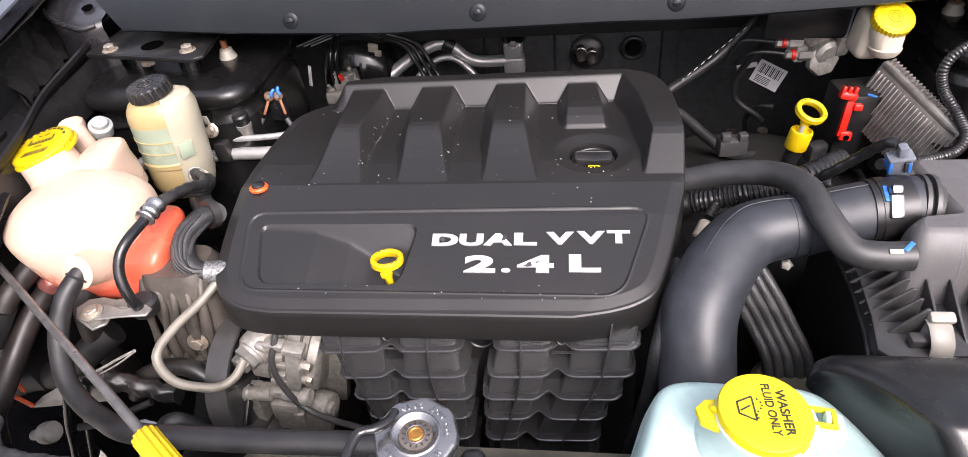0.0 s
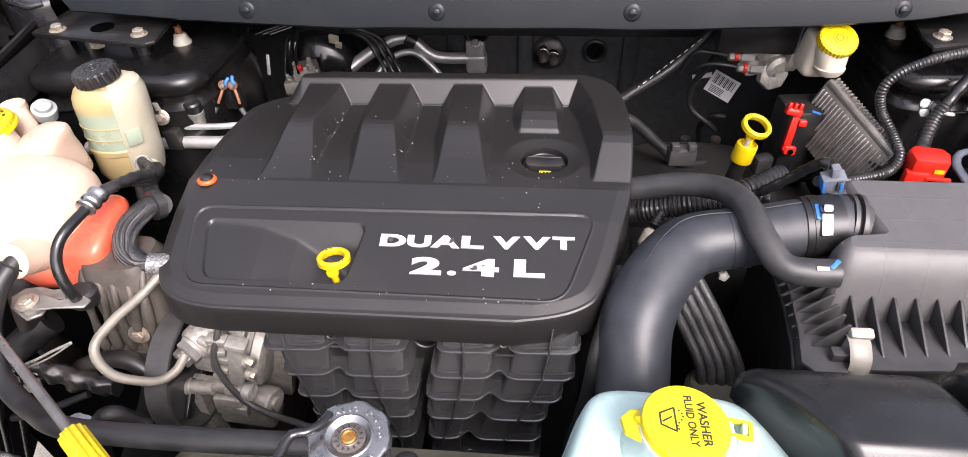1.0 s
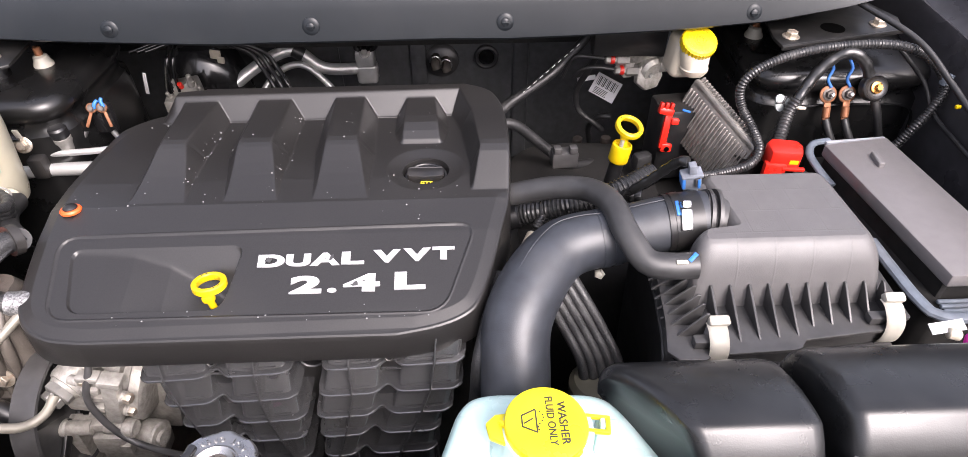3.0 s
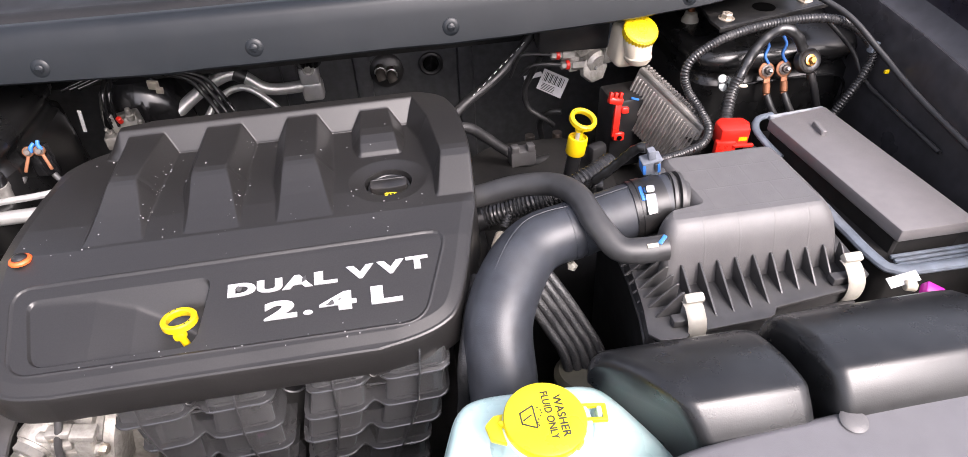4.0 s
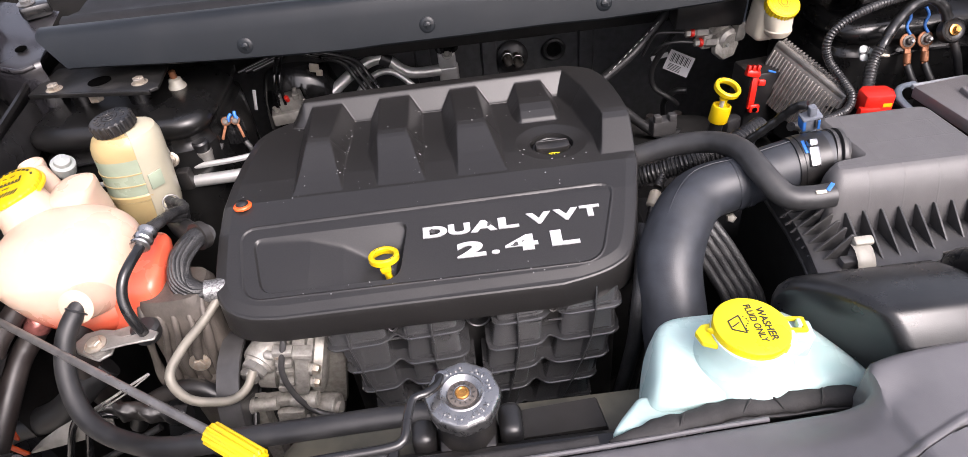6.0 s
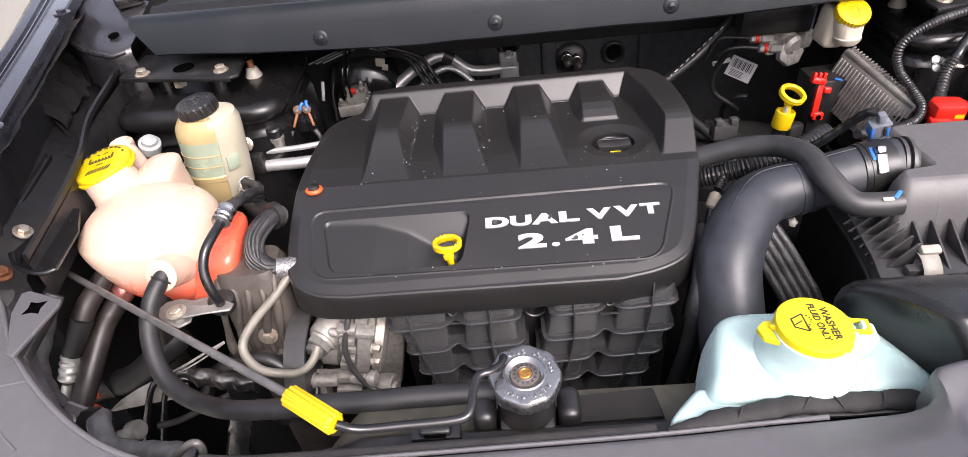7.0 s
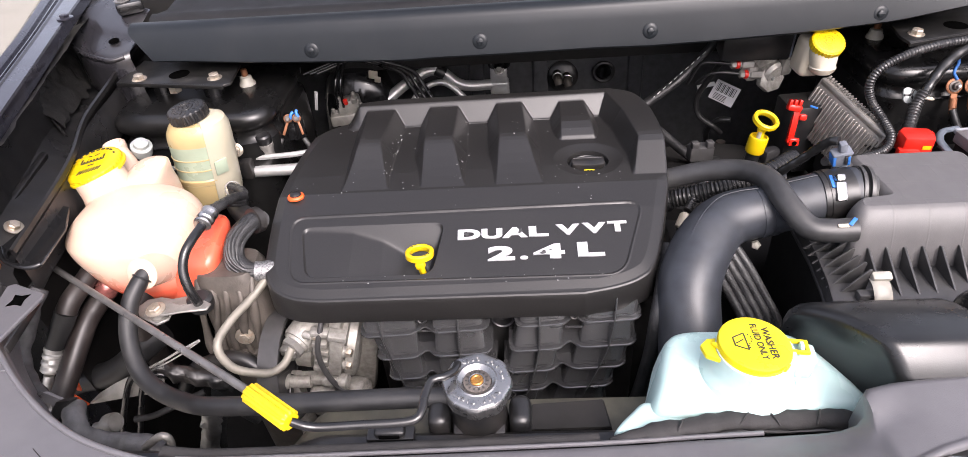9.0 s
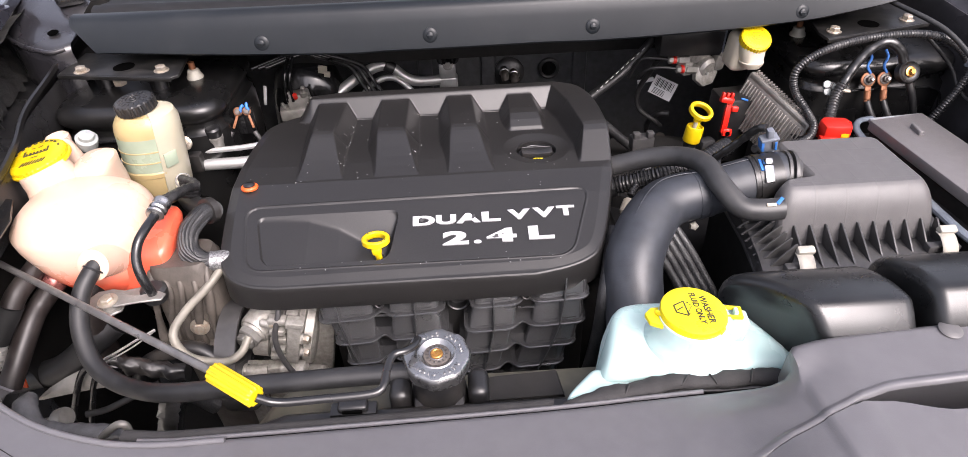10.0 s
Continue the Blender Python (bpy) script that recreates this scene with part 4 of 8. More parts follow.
def engine_cover():
    t = thing("engine_cover", (-0.145, 0.66, 0.86), "black textured plastic engine cover with four ribs and silver lettering", "engine cover")
    nx, ny = 640, 520
    v = np.linspace(0, 1, ny)
    ys = 0.448 + 0.416 * (0.5 - 0.5 * np.cos(np.pi * v)) * 0.45 + 0.416 * v * 0.55
    def edge(rows):
        q = spline([(a, b, 0) for a, b in rows], 0.001)
        return np.interp(ys, [p.x for p in q], [p.y for p in q])
    xl, xr = edge(COVER_LEFT), edge(COVER_RIGHT)
    u = np.linspace(0, 1, nx)
    X = xl[:, None] + (xr - xl)[:, None] * u[None, :]
    Y = np.repeat(ys[:, None], nx, 1)
    Z = cover_height(X, Y)
    # the deck turns down to its front and side edges in a narrow bevel
    rim = [(float(xl[j]), float(ys[j])) for j in range(0, ny, 8)] + [(float(xr[j]), float(ys[j])) for j in range(ny - 1, -1, -8)]
    inset = inside_by(X, Y, rim)
    Z = Z - 0.0030 * np.clip((0.0105 - inset) / 0.0105, 0, 1) * np.clip((0.80 - Y) / 0.03, 0, 1) * np.where(X > 0.0, np.clip((0.622 - Y) / 0.015, 0, 1), 1.0)
    verts = np.stack([X, Y, Z], -1).reshape(-1, 3).tolist()
    faces = [(j * nx + i, j * nx + i + 1, (j + 1) * nx + i + 1, (j + 1) * nx + i) for j in range(ny - 1) for i in range(nx - 1)]
    loop = [i for i in range(nx)] + [j * nx + nx - 1 for j in range(1, ny)] + [(ny - 1) * nx + i for i in range(nx - 2, -1, -1)] + [j * nx for j in range(ny - 2, 0, -1)]
    P = np.array([verts[i][:2] for i in loop])
    tan = np.roll(P, -3, 0) - np.roll(P, 3, 0)
    nrm = np.stack([tan[:, 1], -tan[:, 0]], 1)
    nrm /= np.linalg.norm(nrm, axis=1)[:, None]
    zt = np.array([verts[i][2] for i in loop])
    prev = loop
    for out, fall in ((0.0022, 0.0004), (0.0040, 0.0018), (0.0050, 0.0042), (0.0054, 0.008), (0.0062, 0.02), (0.0075, None), (0.0070, None), (0.003, None)):
        base = len(verts)
        extra = {0.0075: 0.003, 0.0070: 0.0, 0.003: 0.0005}.get(out, 0)
        for k in range(len(loop)):
            bottom = 0.869 + 0.013 * float(smooth01((P[k, 1] - 0.6) / 0.2))
            z = zt[k] - fall if fall is not None else min(bottom + extra, zt[k] - 0.02)
            verts.append((P[k, 0] + nrm[k, 0] * out, P[k, 1] + nrm[k, 1] * out, z))
        cur = list(range(base, base + len(loop)))
        for k in range(len(loop)):
            q = (k + 1) % len(loop)
            faces.append((prev[k], cur[k], cur[q], prev[q]))
        prev = cur
    me = bpy.data.meshes.new("shell")
    me.from_pydata(verts, [], faces)
    me.materials.append(COVER)
    me.polygons.foreach_set("use_smooth", [True] * len(me.polygons))
    me.set_sharp_from_angle(angle=radians(24))
    part("shell", me, COVER, t)
    # raised silver lettering
    slope = math.degrees(math.atan(0.030 / 0.1))
    for body, x, y, w, h in (("D", -0.143, 0.532, 0.030, 0.0160), ("U", -0.113, 0.532, 0.0275, 0.0158), ("A", -0.083, 0.5325, 0.033, 0.0160), ("L", -0.052, 0.533, 0.0255, 0.0162),
                             ("V", -0.014, 0.534, 0.031, 0.0165), ("V", 0.020, 0.535, 0.031, 0.0165), ("T", 0.050, 0.536, 0.0250, 0.0165),
                             ("2", -0.101, 0.502, 0.035, 0.0219), (".", -0.072, 0.4945, 0.0100, 0.0055), ("4", -0.040, 0.5025, 0.040, 0.0219), ("L", 0.013, 0.5035, 0.034, 0.0219)):
        z = float(cover_height(np.array([[x]]), np.array([[y]]))[0, 0])
        glyphs("lettering", body, w, h, 0.0010, pose(x, y, z + 0.0006, slope, 0, 0.5), LETTER, t, bold=0.050)
    # worn patches on three letters
    for x, y, w, h, a in ((-0.146, 0.5325, 0.007, 0.006, 20), (-0.076, 0.534, 0.006, 0.007, -30), (-0.046, 0.5015, 0.013, 0.0045, 28)):
        z = float(cover_height(np.array([[x]]), np.array([[y]]))[0, 0])
        part("worn_patch", prism([(w * 0.5 * math.cos(q) * (1 + 0.35 * math.sin(5 * q)), h * 0.5 * math.sin(q) * (1 + 0.3 * math.cos(4 * q))) for q in np.linspace(0, 2 * math.pi, 16, endpoint=False)], 0, 0.0003, pose(x, y, z + 0.0016, slope, 0, a)), DUSTY, t)
    # mounting stud with an orange grommet
    m = axes((-0.391, 0.608, 0.9508), (0, 0.12, 1)) @ Matrix.Diagonal((0.86, 0.86, 0.8, 1))
    g = part("grommet", join(lathe([(0.0135, 0), (0.0140, 0.003), (0.0125, 0.0055), (0.009, 0.006)], m, 28)), ORANGE, t, "orange rubber grommet")
    part("stud", lathe([(0.0095, 0.005), (0.0095, 0.0075), (0.007, 0.0105), (0.003, 0.0118)], m, 24), PLASTIC, g, "glossy black domed stud")
    return t


engine_cover()


def water_drops():
    rnd = random.Random(4)
    bm = None
    for x0, x1, y0, y1, n in ((-0.272, -0.262, 0.64, 0.80, 26), (-0.165, -0.150, 0.63, 0.82, 22), (-0.40, 0.08, 0.575, 0.64, 24), (-0.35, 0.06, 0.46, 0.478, 22), (-0.38, 0.06, 0.60, 0.82, 40)):
        for _ in range(n):
            x, y = rnd.uniform(x0, x1), rnd.uniform(y0, y1)
            r = rnd.uniform(0.0004, 0.0012)
            z = float(cover_height(np.array([[x]]), np.array([[y]]))[0, 0])
            d = lathe([(r, -0.0002), (r * 0.9, r * 0.35), (r * 0.4, r * 0.6)], pose(x, y, z), 8)
            bm = d if bm is None else join(bm, d)
    single("water_drops", bm, material("water_bead", (0.45, 0.45, 0.45), 0.10, bump=0, trans=0.5), "tiny water beads on the engine cover", "water drops", "stuff")


water_drops()


def oil_cap():
    t = thing("oil_filler_cap", (0.026, 0.682, 0.920), "black plastic oil filler cap with a grip bar", "oil cap")
    m = axes((0.026, 0.678, 0.9275), (0, -0.06, 1))
    part("body", lathe([(0.0275, 0), (0.0275, 0.0105), (0.0265, 0.012), (0.0245, 0.0122), (0.0235, 0.0112), (0.008, 0.0112)], m, 56), PLASTIC, t)
    grip = [(-0.0235, -0.010), (-0.020, -0.0125), (0.0, -0.0145), (0.020, -0.0125), (0.0235, -0.010), (0.0235, 0.004), (-0.0235, 0.004)]
    part("grip", prism(grip, 0.009, 0.0225, m, 0.0016, 2), PLASTIC, t)
    # a thin paler line along the grip's top edge
    part("grip_edge", tube([m @ Vector((x, 0.0035 + 0.0, 0.0226)) for x in (-0.021, -0.01, 0.0, 0.01, 0.021)], 0.0006, 6), DUSTY, t, "thin pale edge of the grip")
    face = m @ pose(0, -0.0175, 0.0130, 24, 0, 0)
    for x, y, w, h in ((0, 0.0030, 0.0125, 0.0009), (0, -0.0030, 0.0125, 0.0009), (-0.0058, 0, 0.0009, 0.0060), (0.0058, 0, 0.0009, 0.0060), (0.0015, 0, 0.0009, 0.0050), (-0.003, 0, 0.0022, 0.0026), (0.0075, 0.0025, 0.0024, 0.0009)):
        part("mark", rbox(w, h, 0.0008, face @ pose(x, y, 0), 0), LEMON, t, "yellow oil symbol")
    for k in range(8):
        part("print", rbox(0.0016, 0.0013, 0.0006, face @ pose(-0.0125 + 0.0036 * k, -0.0060 + 0.00012 * (k - 3.5) ** 2, 0), 0), LEMON, t, "small yellow printed bar")
    part("flange", lathe([(0.0300, -0.004), (0.0300, 0.002), (0.0270, 0.003)], m, 48), PLASTIC, t)
    return t


oil_cap()


def dipstick(at, lean, R, name, label, sleeve, face=(0.0, -0.30, 0.95), middle=None):
    """A broad pull ring on a flattened neck."""
    t = thing(name, at, label, "dipstick")
    L = Vector(lean).normalized()
    n = Vector(face).normalized()
    centre = Vector(at) + L * 0.018 + (Vector((0, 1, 0)) - n * n.y).normalized() * R * 0.95
    m = axes(Vector(middle) if middle else centre, n)
    prof = [(R + a, b) for a, b in ((-0.002, -0.0045), (0.0015, -0.0046), (0.0032, -0.003), (0.0032, 0.003), (0.0015, 0.0045), (-0.0015, 0.0045), (-0.0030, 0.003), (-0.0030, -0.003), (-0.002, -0.0045))]
    part("ring", lathe(prof, m, 40, cap=False), YELLOW, t)
    part("neck", join(tube([Vector(at) - L * 0.02, Vector(at), Vector(at) + L * 0.012], 0.0058, 12, 0.004, 0.7), rbox(0.013, 0.010, 0.010, axes(Vector(at) + L * 0.014, L), 0.003)), YELLOW, t)
    for a in (-0.9, -0.55, 2.0, 2.35):
        part("print", rbox(0.0016, 0.0022, 0.0003, m @ pose(R * math.cos(a), R * math.sin(a), 0.00445, 0, 0, math.degrees(a)), 0), INK, t, "black printed mark")
    if sleeve:
        ax = axes(Vector(at) - L * 0.008, L)
        part("sleeve", lathe([(0.0135, -0.018), (0.0145, -0.016), (0.0145, 0.006), (0.0138, 0.009), (0.0120, 0.010), (0.0110, 0.006), (0.004, 0.005)], ax, 28), YELLOW, t)
        part("shank", tube([Vector(at) - L * 0.004, Vector(at) + L * 0.010], 0.0048, 12, 0.004), BEIGE, t, "dull metal shank")
        part("tube", tube([Vector(at) - L * d for d in (0.015, 0.08, 0.24)], 0.0105, 16), PLASTIC, t, "black dipstick tube")
    else:
        part("stick", tube([Vector(at) - L * d for d in (0.018, 0.05, 0.09)], 0.003, 8), STEEL, t)
    return t


dipstick((-0.203, 0.490, 0.905), (-0.15, 0.05, 1), 0.0155, "engine_dipstick", "yellow plastic engine oil dipstick ring in the cover scoop", False, (0.0, 0.15, 1.0), (-0.207, 0.506, 0.925))


# ---- intake manifold under the cover ----
def manifold():
    t = thing("intake_manifold", (-0.105, 0.48, 0.41), "glossy black plastic intake manifold with four ribbed runners", "intake manifold")
    # near-black block: the shade behind the runners is put into its colour
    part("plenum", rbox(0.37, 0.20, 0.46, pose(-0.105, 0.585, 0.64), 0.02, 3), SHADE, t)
    ZS = [0.64, 0.703, 0.7455, 0.780, 0.815, 0.8525, 0.88, 0.91]
    edge = lambda z: float(np.interp(z, ZS, [0.424, 0.422, 0.423, 0.426, 0.431, 0.438, 0.450, 0.470]))
    FLANGES = [0.8525, 0.815, 0.780, 0.7455, 0.703, 0.655]

    def face(z):
        if z > FLANGES[0]:
            return edge(FLANGES[0]) + 0.006 + 0.55 * (z - FLANGES[0])
        for up, down in zip(FLANGES, FLANGES[1:]):
            if z > down:
                return edge(down) + 0.006 + (edge(up) + 0.021 - edge(down) - 0.006) * (z - down) / (up - down)
        return edge(z) + 0.008

    at = lambda z, xs: float(np.interp(z, [0.703, 0.742, 0.774, 0.810, 0.850, 0.90], xs))
    climb = lambda x: 0.054 * (x + 0.1)
    LEFT1, RIGHT2 = [-0.232, -0.248, -0.260, -0.271, -0.290, -0.300], [-0.120, -0.119, -0.113, -0.117, -0.119, -0.118]
    LEFT3, RIGHT4 = [-0.108, -0.106, -0.106, -0.098, -0.088, -0.086], [0.034, 0.039, 0.054, 0.068, 0.072, 0.076]
    DIP12, DIP34 = [-0.192, -0.196, -0.201, -0.205, -0.205, -0.204], [-0.056, -0.041, -0.029, -0.018, -0.012, -0.008]
    BEADS = ([-0.224, -0.232, -0.241, -0.250, -0.259, -0.268], [-0.142, -0.149, -0.155, -0.161, -0.160, -0.160], [-0.087, -0.075, -0.066, -0.058, -0.056, -0.056], [-0.012, 0.003, 0.016, 0.030, 0.037, 0.043])
    spans = ((LEFT1, DIP12, 0.005, 0.011), (DIP12, RIGHT2, 0.010, 0.009), (LEFT3, DIP34, 0.006, 0.010), (DIP34, RIGHT4, 0.012, 0.004))
    for (a, b, ga, gb), bead in zip(spans, BEADS):
        rings = []
        for z in sorted([0.886, 0.880, 0.874, 0.866, 0.60, 0.63] + [f + d for f in FLANGES for d in (-0.0004, -0.003, -0.012, -0.022, 0.0004, 0.004)], reverse=True):
            x0, x1 = at(z, a) + ga, at(z, b) - gb
            y = face(z)
            c, w = (x0 + x1) / 2, (x1 - x0) / 2
            row = []
            for i in range(25):
                q = math.pi * i / 24
                row.append((c - w * math.copysign(abs(math.cos(q)) ** 0.30, math.cos(q)), y + 0.020 * (1 - math.sin(q) ** 0.30), z + climb(c)))
            rings.append(row + [(c + w, 0.56, z + climb(c)), (c - w, 0.56, z + climb(c))])
        r = part("runner", loft(rings), MANIFOLD, t)
        line = [(at(z, bead), edge(z) - 0.0012, z + climb(at(z, bead))) for z in (0.884, 0.87, 0.8525, 0.83, 0.815, 0.795, 0.78, 0.76, 0.7455, 0.725, 0.703, 0.67)]
        part("bead", tube(line, 0.0013, 8, 0.004), MANIFOLD, r)
        part("web", strip([[(x, y + 0.001, z) for x, y, z in line], [(x, y + 0.018, z) for x, y, z in line]]), MANIFOLD, r)
        # a fine moulded line at the foot of each storey
        for z in FLANGES[:5]:
            x0, x1 = at(z, a) + ga + 0.010, at(z, b) - gb - 0.010
            part("foot_line", tube([(x, face(z + 0.003) - 0.0002, z + 0.0035 + climb(x)) for x in np.linspace(x0, x1, 5)], 0.0008, 6), MANIFOLD, r)
    for a, d, b in ((LEFT1, DIP12, RIGHT2), (LEFT3, DIP34, RIGHT4)):
        for z in FLANGES:
            x0, x1, xd, y0 = at(z, a), at(z, b), at(z, d), edge(z)
            front = []
            for x in np.linspace(x0, x1, 81):
                e = min(x - x0, x1 - x)
                corner = 0.016 - math.sqrt(max(0.0, 0.016 ** 2 - (0.016 - min(e, 0.016)) ** 2))
                front.append((x, y0 + 0.012 * math.exp(-((x - xd) / 0.010) ** 2) + corner))
            part("lip", tube([(x, y + 0.0004, z + climb(x)) for x, y in front[1:-1]], 0.0016, 8, 0.003), MANIFOLD, t)
            rings = [[(x, y, z + climb(x) + h) for x, y in front] for h in (-0.0013, 0.0013)]
            back = [[(x, 0.52, z + climb(x) + h) for x, y in front] for h in (0.0013, -0.0013)]
            part("flange", strip(rings + back, closed=False), MANIFOLD, t)
    # black fillers added between the runners to stand in for the gaps' shade
    for xa, xb in ((-0.222, -0.188), (-0.034, 0.000)):
        part("saddle", loft([[(xa, face(z) + 0.016, z), (xb, face(z) + 0.016, z), (xb, 0.55, z), (xa, 0.55, z)] for z in (0.884, 0.87, 0.83, 0.79, 0.74, 0.68, 0.60)]), PLASTIC, t)
    # round port in the gap between the pairs, and small clips below the cover
    part("port", lathe([(0.010, -0.02), (0.0165, -0.018), (0.0165, 0.0), (0.0150, 0.002), (0.0135, 0.001), (0.0125, -0.012)], axes((-0.103, 0.466, 0.846), (0, -1, 0.25)), 28), PLASTIC, t)
    for x in (-0.206, -0.012):
        part("clip", tube([(x - 0.006, 0.452, 0.872), (x - 0.005, 0.447, 0.862), (x, 0.445, 0.859), (x + 0.005, 0.447, 0.862), (x + 0.006, 0.452, 0.872)], 0.0014, 8, 0.003), PLASTIC, t)
        part("stay", rbox(0.022, 0.003, 0.0025, pose(x, 0.448, 0.842), 0.0008), MANIFOLD, t)
    return t


manifold()


# ---- fluid bottles ----
def knurled_cap(r, h, m, n=96, teeth=24, depth=0.05, dome=0.003):
    w = lambda a, i: 1 + (depth * (0.5 + 0.5 * math.tanh(4 * math.sin(teeth * a))) if i in (1, 2) else 0)
    return lathe([(r, 0), (r, 0.001), (r, h - 0.002), (r * 0.97, h), (r * 0.90, h + dome * 0.6), (r * 0.5, h + dome)], m, n, w)


def bars(parent, m, rows, mat, z, h=0.0008):
    """Small printed bars: x, y, length, width, turn."""
    for x, y, l, w, a in rows:
        part("print", rbox(l, w, h, m @ pose(x, y, z, 0, 0, a), 0.0), mat, parent, "black printed mark")


def coolant_bottle():
    t = thing("coolant_reservoir", (-0.565, 0.53, 0.86), "cream translucent coolant reservoir part full of red coolant", "coolant reservoir")
    def section(z):
        s = (z - 0.866) / 0.134
        a = 0.0900 * max(0.04, 1 - abs(1.9 * s - 0.93) ** 2.8) ** 0.5
        low = max(0.0, 1 - s / 0.72)
        a *= 1 - 0.36 * low
        return oval(-0.594 + 0.030 * low, 0.534 + 0.030 * (s - 0.3) - 0.006 * low, a, a * 0.84, z, 2.5, 56)
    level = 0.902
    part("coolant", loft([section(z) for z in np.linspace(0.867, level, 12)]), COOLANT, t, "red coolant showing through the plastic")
    # the glow above the coolant level is painted on this band
    part("stained_band", loft([section(z) for z in np.linspace(level, 0.938, 8)]), GLOWTINT, t, "cream plastic tinted with the coolant's glow")
    part("body", loft([section(z) for z in np.linspace(0.938, 0.9995, 28)]), CREAM, t)
    rings = [oval(-0.527 + 0.30 * (z - 0.866), 0.530, 0.036 * g, 0.050 * g, z, 4.2, 40, (0.0, 0.22)) for z, g in ((0.862, 0.55), (0.866, 0.75), (0.874, 0.88), (0.885, 0.94), (0.922, 0.97), (0.936, 0.94), (0.944, 0.86), (0.949, 0.72), (0.951, 0.5))]
    part("side_lobe", loft(rings), COOLANT, t, "red filled side lobe")
    rings = [oval(-0.616 + 0.004 * k, 0.630, 0.030 * g, 0.036 * g, z, 2.5, 36, (0.0, 0.06)) for k, (z, g) in enumerate(((0.93, 1.35), (0.960, 1.22), (0.978, 1.06), (0.990, 0.98), (0.9975, 0.88), (1.0015, 0.70), (1.0025, 0.4)))]
    part("shoulder", loft(rings), CREAM, t)
    ax = axes((-0.648, 0.602, 0.972), (-0.32, 0.16, 0.9))
    part("neck", lathe([(0.056, -0.05), (0.048, -0.026), (0.040, -0.004), (0.0345, 0.014), (0.0330, 0.034)], ax, 40), CREAM, t)
    m = axes((-0.667, 0.620, 1.008), (-0.14, -0.10, 0.97), (1, 0.25, 0)) @ Matrix.Diagonal((1.08, 1.08, 0.86, 1))
    c = part("cap", knurled_cap(0.0355, 0.010, m, 144, 40, 0.03, 0.002), YELLOW, t, "yellow screw cap with black pressure marks")
    part("cap_skirt", lathe([(0.0370, -0.0035), (0.0385, -0.003), (0.0385, 0.0005), (0.0365, 0.002)], m, 56), YELLOW, c)
    bars(c, m, [(0.0, 0.002, 0.030, 0.0024, 0), (-0.0145, 0.0075, 0.0024, 0.011, 0), (0.0145, 0.0075, 0.0024, 0.011, 0), (0.0, -0.0055, 0.009, 0.0022, 0), (0.004, 0.0165, 0.006, 0.0020, 20), (-0.005, 0.0165, 0.005, 0.0020, -15)]
         + [(-0.0110 + 0.0044 * k, 0.0050, 0.0030, 0.0042, 0) for k in range(6)] + [(-0.013 + 0.0038 * k, -0.0175, 0.0022, 0.0085, -25) for k in range(8)]
         + [(0.0290 * math.cos(a), 0.0290 * math.sin(a), 0.0045, 0.0026, math.degrees(a) + 90) for a in (0.35, 0.75, 1.0, 1.25, 1.5, 1.75, 2.0, 2.3, 2.7, 3.0)], INK, 0.0117)
    part("vent", join(tube([(-0.640, 0.655, 0.965), (-0.660, 0.672, 0.985), (-0.673, 0.683, 0.997), (-0.680, 0.690, 1.004)], 0.0155, 24), lathe([(0.0160, -0.004), (0.0170, 0.0), (0.0170, 0.006), (0.0140, 0.009), (0.006, 0.0095)], axes((-0.676, 0.687, 1.001), (-0.1, 0.0, 1)), 24)), CREAM, t)
    part("vent_cap", lathe([(0.012, -0.020), (0.018, -0.018), (0.0195, -0.004), (0.0195, 0.002), (0.014, 0.004), (0.013, 0.011), (0.009, 0.013)], axes((-0.640, 0.694, 0.998), (0.35, -0.25, 0.85)) @ Matrix.Diagonal((0.78, 0.78, 0.8, 1)), 24), PLUGGREY, t, "grey plastic vent plug")
    part("spigot", lathe([(0.024, -0.03), (0.021, 0.0), (0.0195, 0.012), (0.020, 0.017), (0.015, 0.019)], axes((-0.545, 0.470, 0.944), (-0.05, -0.85, 0.4)), 28), CREAM, t)
    b = part("bracket", prism([(-0.570, 0.448), (-0.562, 0.462), (-0.545, 0.466), (-0.528, 0.462), (-0.505, 0.468), (-0.490, 0.466), (-0.488, 0.452), (-0.503, 0.450), (-0.520, 0.448), (-0.518, 0.425), (-0.530, 0.416), (-0.560, 0.432)], 0.898, 0.9015, Matrix(), 0.001, 1), DULLALU, t, "bare metal mounting tab")
    part("arm", prism([(-0.546, 0.423), (-0.547, 0.441), (-0.522, 0.446), (-0.502, 0.439), (-0.477, 0.447), (-0.466, 0.441), (-0.468, 0.430), (-0.500, 0.427), (-0.520, 0.423)], 0.908, 0.911, Matrix(), 0.001, 1), DULLALU, b)
    part("spacer", cyl(0.009, -0.011, 0.0, axes((-0.534, 0.432, 0.909), (0, 0, 1)), 20, 0.001), DULLALU, b)
    part("bolt", hexbolt(axes((-0.534, 0.432, 0.911), (0, -0.1, 1)), 0.0080, 0.006, 0.012), BOLT, b, "zinc hex bolt")
    return t


coolant_bottle()


